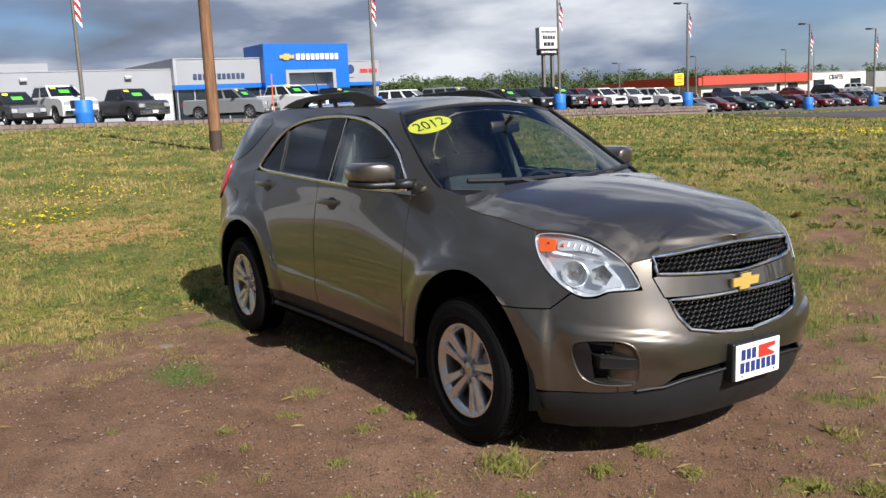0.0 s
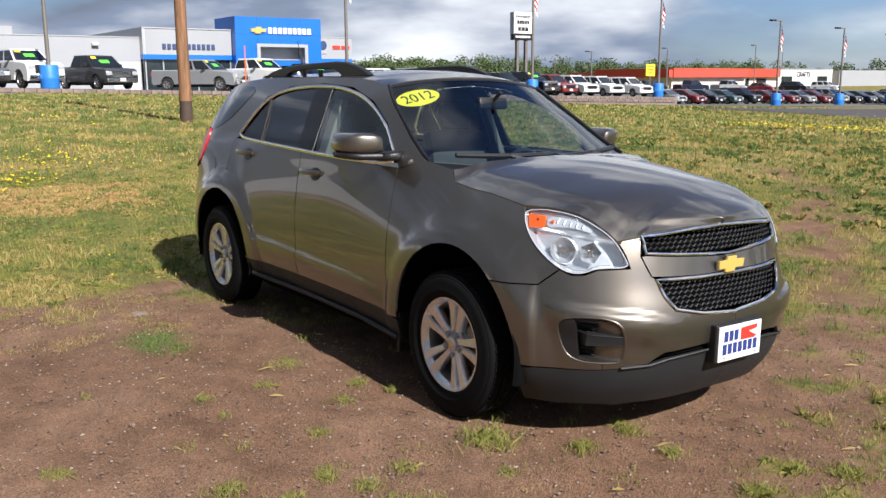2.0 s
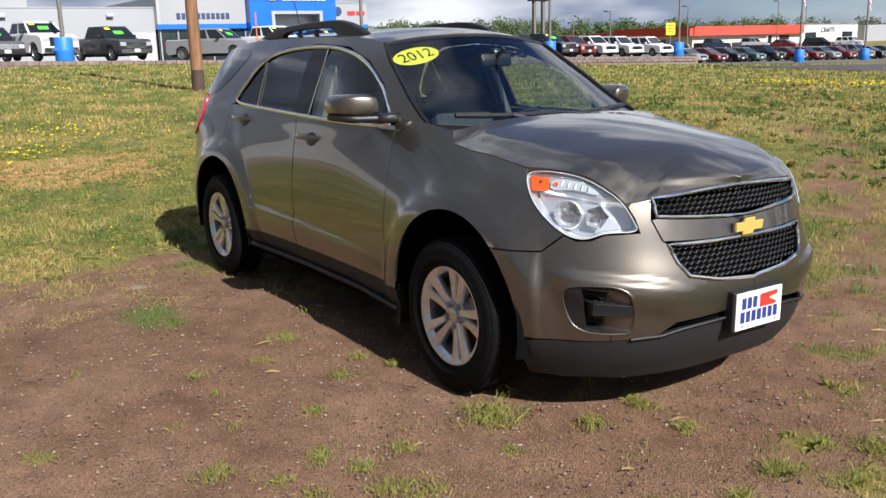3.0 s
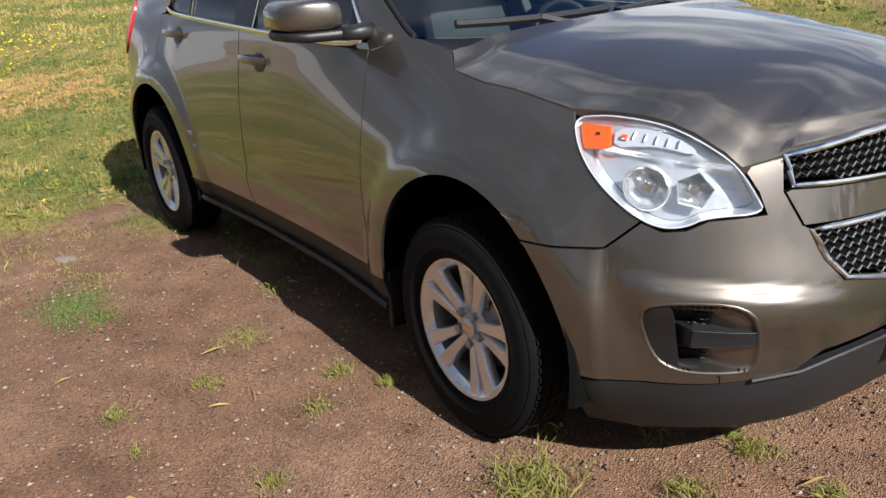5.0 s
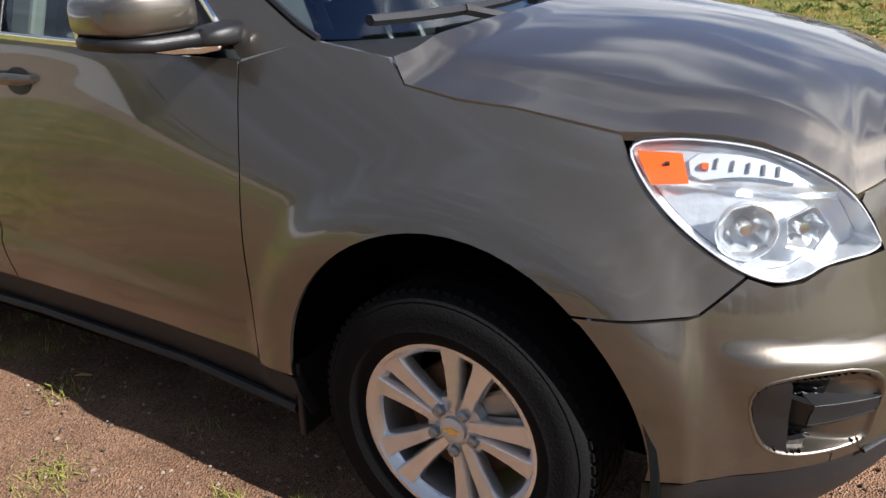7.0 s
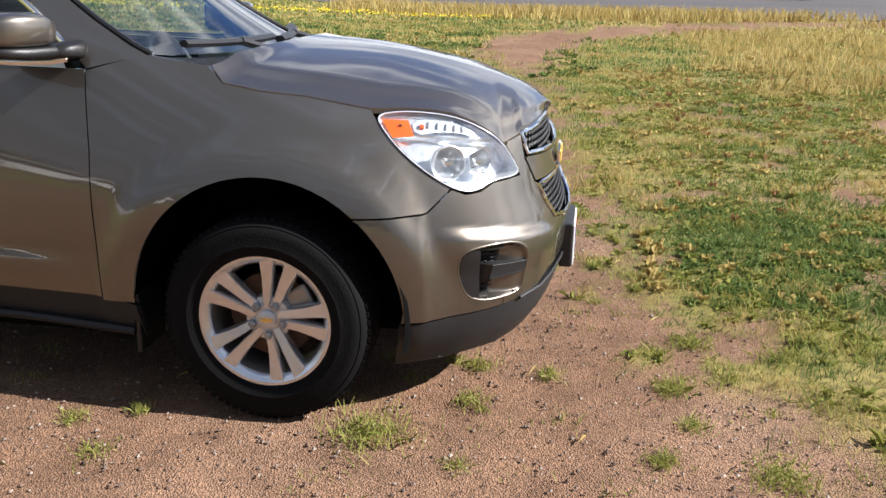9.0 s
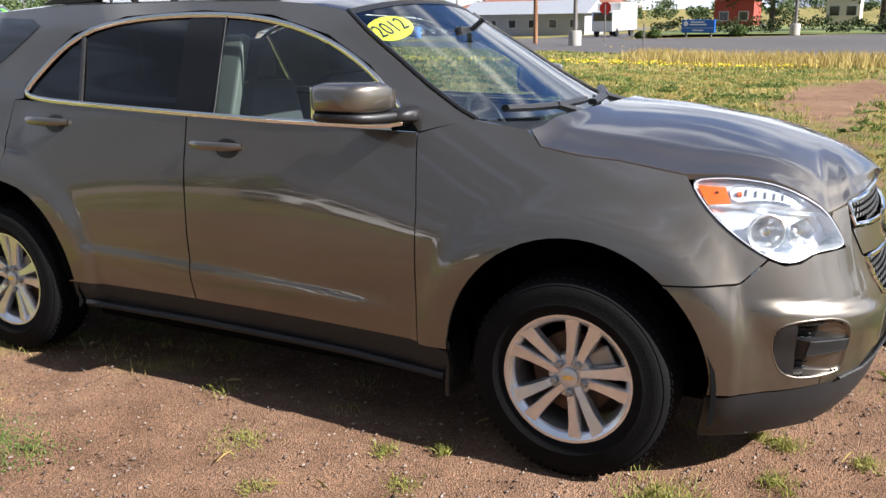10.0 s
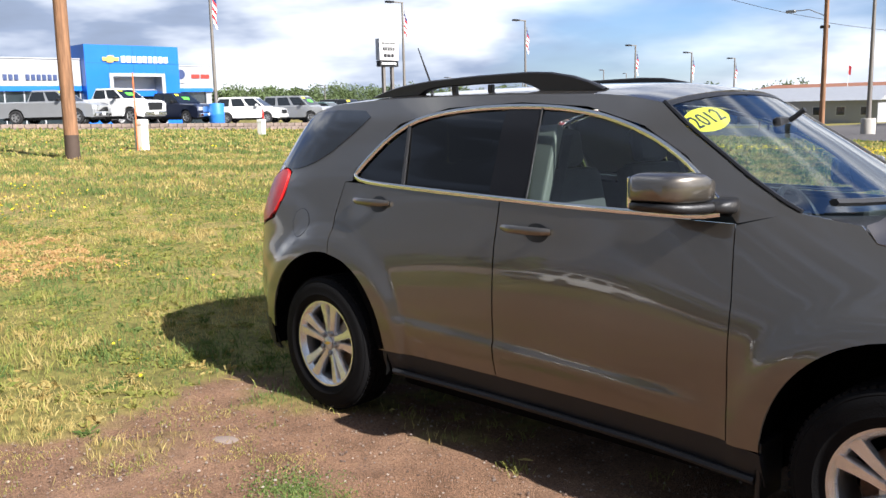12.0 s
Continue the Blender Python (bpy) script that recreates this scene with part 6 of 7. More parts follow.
# brown-roofed house to the north-west
ROOF_BROWN = material("brown_roof", (0.20, 0.085, 0.05), 0.8, scale=0.8, spread=0.1)
house = thing("house", "low white house with a brown hipped roof", "house", pose(-54, 126, -.1))
part("wall", Shape().box(-8.5, 18, 0, 9, -.6, 2.2), WHITE, house)
part("roof", Shape().add([(-9.5, -1, 2.15), (19, -1, 2.15), (19, 10, 2.15), (-9.5, 10, 2.15), (-4, 4.5, 3.75), (14, 4.5, 3.75)], [(0, 1, 5, 4), (1, 2, 5), (2, 3, 4, 5), (3, 0, 4), (3, 2, 1, 0)]), ROOF_BROWN, house)
for x in (-7, -3.2, 1.0, 4.5, 8, 12, 15.5):
    w = part("window", Shape().box(x, x + 1.3, -.06, .02, .6, 1.7), GREY_FRAME, house)
    part("pane", Shape().box(x + .1, x + 1.2, -.075, -.05, .7, 1.6), DARK_GLASS, w)
part("sign_bar", Shape().box(-1.8, .6, -.9, -.8, 2.0, 2.5), INK_RED, house, "red sign under the eave")
flagpole = thing("flagpole", "thin white flagpole on the lawn", "flagpole", pose(-42.5, 118, -.2))
part("pole", Shape().tube([(0, 0, 0), (0, 0, 6.2)], [.06, .03], 8), WHITE, flagpole)
part("flag", Shape().add([(.03, 0, 6.0), (.35, .1, 5.7), (.3, .1, 4.6), (.03, 0, 4.8), (.04, .02, 6.0), (.36, .12, 5.7), (.31, .12, 4.6), (.04, .02, 4.8)], [(0, 1, 2, 3), (4, 5, 6, 7)]), FLAG_RED, flagpole)

# ---- utility poles, wires and small posts in the field ----
def wood_material():
    m = material("pole_wood", (0.20, 0.102, 0.052), 0.85, scale=1.6, spread=0.5, fine=0.25, fine_scale=7, bump=0.9, bump_scale=14)
    t = m.node_tree
    for n in t.nodes:
        if n.type == "TEX_NOISE":
            mp = t.nodes.new("ShaderNodeMapping")
            mp.inputs["Scale"].default_value = (9, 9, .55)
            co = next(q for q in t.nodes if q.type == "TEX_COORD")
            t.links.new(co.outputs["Object"], mp.inputs["Vector"])
            t.links.new(mp.outputs["Vector"], n.inputs["Vector"])
    return m


WOOD = wood_material()
WOOD_DARK = material("tarred_wood", (0.055, 0.035, 0.025), 0.8, scale=3, spread=0.25, bump=0.5, bump_scale=20)
px_, py_ = -18.7, 5.13
pz_ = float(ground_z(px_, py_))
upole = thing("utility_pole", "weathered brown wooden utility pole in the grass", "utility pole", pose(px_, py_, pz_))
rng = random.Random(4)
part("pole", Shape().tube([(.004 * math.sin(i * 1.3), .004 * math.cos(i), -.3 + .85 + i * .5) for i in range(20)], [.163 - .0022 * i + rng.uniform(-.0015, .0015) for i in range(20)], 18), WOOD, upole, smooth=True)
part("tarred_foot", Shape().tube([(0, 0, -.3), (0, 0, .25), (0, .004, .56)], [.171, .168, .1635], 18), WOOD_DARK, upole, "dark tarred foot", smooth=True)
for a, z in ((2.6, 2.9), (2.9, 1.4), (3.2, 2.1)):
    part("splinter", Shape().box(-.012, .012, -.012, .012, 0, .7, Matrix.Translation((.158 * math.cos(a), .158 * math.sin(a), z)) @ pose(0, 0, 0, 2, 1, 0)), WOOD_DARK, upole)


def street_pole(x, y, h, label, lamp=False):
    ob = thing("utility_pole", label, "utility pole", pose(x, y, float(ground_z(x, y)) - .05))
    part("pole", Shape().tube([(0, 0, 0), (0, 0, h / 2), (0, 0, h)], [.13, .11, .09], 12), WOOD, ob, smooth=True)
    if lamp:
        part("bracket", Shape().tube([(0, 0, h - 2.1), (-1.0, -.2, h - 1.6), (-1.9, -.4, h - 1.65)], .035, 6), STEEL, ob)
        part("lamp_head", Shape().soft_box(-2.5, -1.85, -.55, -.3, -.1, .1, .04, m=Matrix.Translation((0, 0, h - 1.65))), STEEL, ob)
        part("insulator", Shape().soft_box(-.3, .3, -.1, .1, h - 2.9, h - 2.7, .03), BLACK, ob)
    return ob


street_pole(-21.9, 57.5, 9.6, "tall utility pole with a street lamp by the road", True)
street_pole(-16.9, 45.0, 9.0, "brown utility pole beside the road")


def cable(a, b, sag, r=.016):
    pts = [Vector(a).lerp(Vector(b), i / 24) - Vector((0, 0, sag * 4 * (i / 24) * (1 - i / 24))) for i in range(25)]
    return tagged(part("overhead_cable", Shape().tube(pts, r, 5), BLACK, smooth=True), "thin black overhead cable slung between poles", "cable", "overhead cables")


cable((-21.9, 57.5, 6.75), (px_, py_, pz_ + 9.9), 1.1)
cable((-21.9, 57.5, 6.55), (0, 76, 6.2), 1.2)

MARKER = material("marker_white", (0.62, 0.62, 0.58), 0.6, scale=5, spread=0.08)
ORANGE = material("orange_rod", (0.75, 0.16, 0.05), 0.5)
for x, y, h, rod in ((-20.4, 7.75, .80, True), (-30.8, 18.6, .66, False)):
    z = float(ground_z(x, y)) - .05
    ob = thing("cable_pedestal", "pale utility pedestal standing in the grass" + (" with an orange rod" if rod else ""), "pedestal", pose(x, y, z, 0, 0, 20))
    part("body", Shape().soft_box(-.13, .13, -.13, .13, 0, h + .05, .015), MARKER, ob)
    part("cap", Shape().soft_box(-.145, .145, -.145, .145, h - .08, h + .07, .02), MARKER, ob)
    if rod:
        part("rod", Shape().tube([(0, -.17, 0), (0, -.17, 2.1)], .018, 6), ORANGE, ob)
    else:
        part("rod", Shape().tube([(0, .16, 0), (0, .16, h + .5)], .03, 6), INK_RED, ob)

# ---- beyond the road to the north ----
def flat_post(x, y, top, base=.75, label="slim lamp post on a concrete foot"):
    lamp_post(x, y, float(ground_z(x, y)) + .02, top, False, False, .7, label)


flat_post(-13.0, 40.6, 6.3)
flat_post(-4.7, 60.5, 7.0)
flat_post(10.0, 62.5, 7.0)
SIGN_BLUE = material("sign_blue", (0.012, 0.11, 0.42), 0.5, scale=1, spread=0.05)
vs = thing("roadside_sign", "low blue sign board with white lettering bars between shrubs", "sign", pose(-10.8, 59.6, -.15, 0, 0, -14))
part("board", Shape().soft_box(-1.2, 1.2, -.08, .08, .12, .98, .02), SIGN_BLUE, vs)
for x in (-.9, .9):
    part("post", Shape().box(x - .06, x + .06, .0, .1, -.2, .3), POST, vs)
part("roundel", Shape().lathe([(.17, 0), (.17, .015), (0, .015)], 18, Matrix.Translation((-.88, -.095, .72)) @ pose(0, 0, 0, 0, 0, 180)), WHITE, vs)
for x0, x1, z0 in ((-.55, .45, .78), (-.62, .62, .62), (-.4, .4, .24)):
    part("sign_bar", Shape().box(x0, x1, -.092, -.08, z0, z0 + .08), WHITE, vs)
part("sign_line", Shape().box(-1.15, 1.15, -.09, -.08, .42, .44), WHITE, vs)
v = vehicle("large_suv", "silver", "silver-white SUV parked on the asphalt", "car", pose(11.6, 48.2, float(ground_z(11.6, 48.2)) + .028, 0, 0, 8), tag=False)
vehicle("large_suv", "white", "white SUV stopped on the side road", "car", pose(-36.0, 118.0, float(ground_z(-36, 118)) + .028, 0, 0, -100), tag=False)
van = thing("van", "white box van on the side road", "van", pose(-20.3, 71.5, float(ground_z(-20.3, 71.5)) + .02, 0, 0, -95))
part("box", Shape().soft_box(-2.6, 1.2, -1.05, 1.05, .5, 2.75, .06), PAINT_FAR["white"], van)
part("cab", Shape().soft_box(1.1, 2.6, -.95, .95, .45, 2.1, .10), PAINT_FAR["white"], van)
part("windscreen", Shape().soft_box(2.45, 2.63, -.8, .8, 1.3, 1.95, .03), PANE_FAR, van)
part("stripe", Shape().box(-2.0, .8, -1.062, -1.05, 1.5, 1.9), INK_RED, van)
for x in (1.7, -1.7):
    for y in (-.85, .85):
        part("wheel", Shape().lathe([(0, -.1), (.2, -.1), (.36, -.11), (.38, -.08), (.38, .1), (0, .1)], 18, Matrix.Translation((x, y, .38))), TYRE_FAR, van, smooth=True)
for x, y, nm in ((-13.6, 47.5, True), (-9.3, 40.0, False)):
    p = thing("sign_post" if nm else "marker_post", "red octagonal stop sign on a post" if nm else "short dark marker post", "sign" if nm else "post", pose(x, y, float(ground_z(x, y))))
    part("post", Shape().tube([(0, 0, 0), (0, 0, 2.2 if nm else 1.1)], .04, 6), POST, p)
    if nm:
        part("plate", Shape().prism([(.36 * math.cos(a), 1.95 + .36 * math.sin(a)) for a in np.linspace(math.pi / 8, math.pi / 8 + 2 * math.pi, 9)[:-1]], -.02, .0), INK_RED, p)
for x, y in ((-22.5, 49.5), (-21.5, 48.6)):
    p = thing("mailbox", "dark mailbox on a wooden post", "mailbox", pose(x, y, float(ground_z(x, y))), "mailboxes by the road")
    part("post", Shape().box(-.05, .05, -.05, .05, 0, 1.05), WOOD_DARK, p)
    part("box", Shape().lathe([(0, -.3), (.14, -.3), (.14, .3), (0, .3)], 14, Matrix.Translation((0, 0, 1.18))), BLACK, p, smooth=True)
# flatbed trailer and quad bike
tr = thing("trailer", "flat grey trailer parked on the asphalt", "trailer", pose(7.4, 55.0, float(ground_z(7.4, 55)) + .03, 0, 0, 6))
part("deck", Shape().soft_box(-2.1, 2.1, -.95, .95, .52, .66, .02), CONCRETE, tr)
part("drawbar", Shape().tube([(2.1, 0, .55), (3.3, 0, .5)], .05, 6), STEEL, tr)
for y in (-1.02, 1.02):
    part("wheel", Shape().lathe([(0, -.1), (.2, -.11), (.32, -.1), (.34, 0), (.32, .1), (0, .1)], 18, Matrix.Translation((.1, y, .34))), TYRE_FAR, tr, smooth=True)
part("fender", Shape().soft_box(-.45, .65, -1.15, -.9, .66, .72, .01), STEEL, tr)
quad = thing("quad_bike", "dark green quad bike on the trailer's deck", "quad bike", pose(8.2, 55.1, float(ground_z(7.4, 55)) + .69, 0, 0, 6))
part("body", pod([(-.25, -.8, .8, .3, .55), (-.12, -.95, .95, .35, .75), (.12, -.95, .95, .35, .75), (.25, -.8, .8, .3, .55)]), PAINT_FAR["teal"], quad, smooth=True)
part("saddle", Shape().soft_box(-.7, .1, -.18, .18, .70, .84, .05), BLACK, quad)
part("handlebar", Shape().tube([(.3, -.4, .98), (.38, -.15, .95), (.38, .15, .95), (.3, .4, .98)], .02, 6), BLACK, quad)
part("rack", Shape().box(.5, 1.0, -.4, .4, .76, .79).box(-1.0, -.6, -.4, .4, .76, .79), BLACK, quad)
for x in (.65, -.65):
    for y in (-.45, .45):
        part("wheel", Shape().lathe([(0, -.1), (.12, -.1), (.27, -.12), (.3, -.06), (.3, .06), (.27, .12), (0, .1)], 18, Matrix.Translation((x, y, .3))), TYRE_FAR, quad, smooth=True)
# houses and sheds behind the hedge
BRICK_RED = material("red_boards", (0.30, 0.05, 0.035), 0.75, scale=1, spread=0.1)
for x, y, w, d, h, wall_mat, roof_mat, label in ((4.9, 84, 5.2, 6, 2.6, SIDING, BRICK_RED, "small pale house with a red roof"), (-14.8, 96, 4, 5, 3.2, BRICK_RED, GREY_FRAME, "small red shed behind the road"), (-38, 94, 15, 7, 2.6, SIDING, GREY_FRAME, "long white building beyond the road"), (-4.0, 92, 3.0, 5, 3.0, CREAM, BRICK_RED, "small cream house among trees")):
    hs = thing("house", label, "house", pose(x, y, float(ground_z(x, y)) - .1))
    part("wall", Shape().box(-w / 2, w / 2, 0, d, -.2, h), wall_mat, hs)
    part("roof", Shape().add([(-w / 2 - .4, -.5, h), (w / 2 + .4, -.5, h), (w / 2 + .4, d + .5, h), (-w / 2 - .4, d + .5, h), (-w / 2 - .4, d / 2, h + 1.5), (w / 2 + .4, d / 2, h + 1.5)], [(0, 1, 5, 4), (2, 3, 4, 5), (1, 2, 5), (3, 0, 4), (3, 2, 1, 0)]), roof_mat, hs)
    n = max(2, int(w / 2.2))
    for i in range(n):
        a = -w / 2 + (i + .5) * w / n
        wi = part("window", Shape().box(a - .5, a + .5, -.05, .03, 1.0, 2.0), GREY_FRAME, hs)
        part("pane", Shape().box(a - .42, a + .42, -.065, -.04, 1.08, 1.92), DARK_GLASS, wi)


# ---- trees, hedges, woods ----
def leaf_material(name, color):
    m = material(name, color, 0.7, scale=0.5, spread=0.15, island_tint=0.35, spec=0.2)
    b = m.node_tree.nodes["Principled BSDF"]
    b.inputs["Subsurface Weight"].default_value = 0.0
    return m


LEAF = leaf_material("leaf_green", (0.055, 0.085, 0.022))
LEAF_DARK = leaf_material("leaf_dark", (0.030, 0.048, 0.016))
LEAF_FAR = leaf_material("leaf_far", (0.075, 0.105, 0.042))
BARK = material("bark", (0.09, 0.065, 0.045), 0.9, scale=2, spread=0.25, bump=0.5, bump_scale=12)


def leaf_shape(centres, radii, count, size, seed):
    """Small leaf-like facets spread through clumps."""
    r = np.random.RandomState(seed)
    c = np.repeat(np.asarray(centres, float), count, 0)
    rad = np.repeat(np.asarray(radii, float).reshape(len(centres), -1) * np.ones(3), count, 0)
    d = r.normal(size=c.shape)
    d /= np.linalg.norm(d, axis=1, keepdims=True)
    p = c + d * rad * (r.rand(len(c), 1) ** .45)
    a = r.normal(size=c.shape)
    a /= np.linalg.norm(a, axis=1, keepdims=True)
    b = np.cross(a, r.normal(size=c.shape))
    b /= np.linalg.norm(b, axis=1, keepdims=True) + 1e-9
    k = size * (.6 + .8 * r.rand(len(c), 1))
    v = np.stack([p - a * k * .5, p + b * k * .4, p + a * k * .6, p - b * k * .4], 1).reshape(-1, 3)
    s = Shape()
    s.v = v
    s.f = np.arange(len(v)).reshape(-1, 4)
    return s


def clumps(x0, x1, y0, y1, z0, z1, n, seed):
    r = np.random.RandomState(seed)
    return np.stack([r.uniform(x0, x1, n), r.uniform(y0, y1, n), r.uniform(z0, z1, n)], -1)


def tree(x, y, h, spread, seed, mat, label, drooping=False):
    z = float(ground_z(x, y)) - .1
    ob = thing("tree", label, "tree", pose(x, y, z))
    r = random.Random(seed)
    trunk_top = h * .45
    s = Shape().tube([(0, 0, 0), (.05 * h * .1, .02, trunk_top * .5), (.03 * h * .2, .05, trunk_top), (.1, .1, h * .75)], [.035 * h, .028 * h, .02 * h, .008 * h], 10)
    tips = []
    for i in range(9):
        a, zz = r.uniform(0, 6.28), r.uniform(.28, .62) * h
        e = (spread * .75 * math.cos(a), spread * .75 * math.sin(a), zz + r.uniform(.1, .28) * h)
        s.tube([(0, 0, zz), (e[0] * .5, e[1] * .5, zz + (e[2] - zz) * .7), e], [.014 * h, .009 * h, .004 * h], 6)
        tips.append(e)
    part("trunk", s, BARK, ob, smooth=True)
    cs, rs = [], []
    for i in range(46):
        a, q = r.uniform(0, 6.28), r.random() ** .6
        zz = r.uniform(.32, 1.0) * h
        w = spread * (1 - ((zz / h - .55) / .62) ** 2) * q
        cs.append((w * math.cos(a), w * math.sin(a), zz))
        rs.append([spread * r.uniform(.14, .26)] * 2 + [spread * r.uniform(.12, .2) * (2.0 if drooping else 1)])
    part("crown", leaf_shape(cs, rs, 110, .22, seed), mat, ob, fix=False)
    return ob


for x, y, h, w, mt, droop, label in ((-7.5, 70, 7.5, 3.6, LEAF, True, "broad drooping green tree behind the hedge"), (.1, 72, 8.5, 4.2, LEAF, True, "large drooping green tree with a forked trunk"), (8.5, 74, 8.5, 4.2, LEAF, True, "broad green tree beside the pale house"), (13.5, 71, 9, 4.6, LEAF_DARK, False, "dark dense tree at the lot's corner"),
                                 (19, 70, 10, 5, LEAF_DARK, False, "dark dense tree at the lot's corner"), (27, 72, 9, 4.6, LEAF, False, "rounded green tree at the far edge"), (38, 74, 9, 5, LEAF_DARK, False, "dark tree along the lot")):
    tree(x, y, h, w, int(x * 7 + y) % 1000, mt, label, droop)
hc = [(-15 + i * .36 + random.uniform(-.15, .15), 64 + random.uniform(-.5, .5) + (i * .02), float(ground_z(0, 64)) + random.uniform(.2, .95) + max(0, i - 30) * .003) for i in range(150)]
tagged(part("hedge", leaf_shape(hc, [[.5, .5, .38]] * 150, 110, .13, 5), LEAF_DARK, fix=False), "dark clipped hedge along the lot's far side", "hedge")
for x, y, r_ in ((-13.7, 59.2, .62), (-8.2, 60.3, .72), (-14.9, 60.2, .5)):
    q = clumps(-r_ * .5, r_ * .5, -r_ * .5, r_ * .5, .15, r_ * .8, 16, 3)
    ob = thing("shrub", "rounded green shrub beside the blue sign", "shrub", pose(x, y, float(ground_z(x, y))), "shrubs by the sign")
    part("foliage", leaf_shape(q, [[r_ * .45] * 3] * 16, 120, .09, 8), LEAF, ob, fix=False)
tagged(part("hedge_lawn", Shape().add([(-16, 61.2, -.18), (45, 62.6, -.18), (45, 90, -.16), (-16, 90, -.16)], [(0, 1, 2, 3)]), material("lawn", (0.10, 0.13, 0.03), 0.9, scale=.4, spread=.2, fine=.2, fine_scale=8)), "mown lawn before the hedge", "lawn", kind="structure")


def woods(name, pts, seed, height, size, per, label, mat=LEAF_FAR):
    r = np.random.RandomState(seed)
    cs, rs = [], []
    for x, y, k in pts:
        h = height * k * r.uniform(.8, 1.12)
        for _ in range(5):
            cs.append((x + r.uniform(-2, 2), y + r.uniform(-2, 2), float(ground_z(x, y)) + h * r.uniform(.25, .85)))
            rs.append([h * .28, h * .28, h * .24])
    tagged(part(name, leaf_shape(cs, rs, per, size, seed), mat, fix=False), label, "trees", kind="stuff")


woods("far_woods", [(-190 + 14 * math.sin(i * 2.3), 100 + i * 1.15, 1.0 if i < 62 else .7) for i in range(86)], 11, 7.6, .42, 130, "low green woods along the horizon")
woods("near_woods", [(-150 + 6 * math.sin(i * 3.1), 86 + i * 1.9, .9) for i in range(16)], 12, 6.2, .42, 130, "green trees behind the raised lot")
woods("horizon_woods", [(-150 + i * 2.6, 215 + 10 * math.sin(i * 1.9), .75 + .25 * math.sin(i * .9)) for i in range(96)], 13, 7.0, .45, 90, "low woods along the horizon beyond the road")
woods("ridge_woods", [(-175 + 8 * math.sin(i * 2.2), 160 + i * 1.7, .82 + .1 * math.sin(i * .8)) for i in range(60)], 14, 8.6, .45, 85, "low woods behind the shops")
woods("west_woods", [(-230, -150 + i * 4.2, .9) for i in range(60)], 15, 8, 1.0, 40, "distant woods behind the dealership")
# these two stay out of view, added to darken the horizon the car reflects
woods("south_woods", [(-150 + i * 3.6, -75 + 9 * math.sin(i * 1.7), .8 + .3 * math.sin(i * .7)) for i in range(90)], 16, 9, 1.0, 40, "unseen woods across the field, added for the car's reflections")
woods("east_woods", [(120 + 9 * math.sin(i * 1.3), -70 + i * 4.0, .8 + .3 * math.sin(i * .8)) for i in range(70)], 17, 9, 1.0, 40, "unseen woods ahead of the car, added for its reflections")
for i, (x, paint) in enumerate(((-19, "white"), (-14.5, "silver"), (-8, "dark"), (-1.5, "silver"), (7, "dark"), (12, "white"))):
    vehicle("suv" if i % 2 else "large_suv", paint, paint + " vehicle parked across the dirt", "car", pose(x, -27 - .5 * (i % 3), float(ground_z(x, -27)) + .01, 0, 0, 90 + 4 * (i % 2)), "vehicles across the dirt", tag=False)

# rough blocks facing the retaining wall
block = Shape().soft_box(-.06, .06, -.285, .285, -.11, .11, .02, 1)
first_block = None
rng = random.Random(12)
for k in range(106):
    for row in range(2):
        y = -2.0 + .6 * k + .3 * row
        m = Matrix.Translation((wall_x(y) + .0 + rng.uniform(-.012, .018), y, float(lot_z(y)) - .12 - .235 * row)) @ pose(0, 0, 0, 0, rng.uniform(-2, 2), 4.57 + rng.uniform(-1.5, 1.5))
        if first_block is None:
            first_block = part("stone_block", block, WALL_STONE, wall_thing, at=m)
        else:
            ob = new("stone_block", first_block.data)
            ob.parent = wall_thing
            ob.matrix_basis = m

# ---- grass, flowers and stones ----
def grass_material(name, colors, rough=0.75):
    m = bpy.data.materials.new(name)
    m.use_nodes = True
    t = m.node_tree
    b = t.nodes["Principled BSDF"]
    b.inputs["Roughness"].default_value, b.inputs["Specular IOR Level"].default_value = rough, 0.25
    g = t.nodes.new("ShaderNodeNewGeometry")
    r = t.nodes.new("ShaderNodeValToRGB")
    r.color_ramp.elements.remove(r.color_ramp.elements[0])
    for i, c in enumerate(colors):
        p = i / max(1, len(colors) - 1)
        e = r.color_ramp.elements[0] if i == 0 else r.color_ramp.elements.new(p)
        e.position, e.color = p, (*c, 1)
    t.links.new(g.outputs["Random Per Island"], r.inputs["Fac"])
    t.links.new(r.outputs["Color"], b.inputs["Base Color"])
    tr = t.nodes.new("ShaderNodeBsdfTranslucent")
    t.links.new(r.outputs["Color"], tr.inputs["Color"])
    mx = t.nodes.new("ShaderNodeMixShader")
    mx.inputs["Fac"].default_value = 0.35
    out = next(n for n in t.nodes if n.type == "OUTPUT_MATERIAL")
    t.links.new(b.outputs["BSDF"], mx.inputs[1])
    t.links.new(tr.outputs["BSDF"], mx.inputs[2])
    t.links.new(mx.outputs["Shader"], out.inputs["Surface"])
    return m


GREEN = grass_material("green_blades", [(0.075, 0.125, 0.032), (0.12, 0.175, 0.05), (0.18, 0.22, 0.06), (0.095, 0.15, 0.045)])
LIME = grass_material("yellow_green_blades", [(0.235, 0.250, 0.058), (0.31, 0.295, 0.08), (0.19, 0.225, 0.05), (0.35, 0.305, 0.105)])
STRAW = grass_material("straw_blades", [(0.42, 0.34, 0.12), (0.47, 0.38, 0.16), (0.35, 0.26, 0.09), (0.40, 0.29, 0.10)])
PETAL = grass_material("yellow_petals", [(0.78, 0.58, 0.01), (0.85, 0.68, 0.03), (0.70, 0.55, 0.02)])


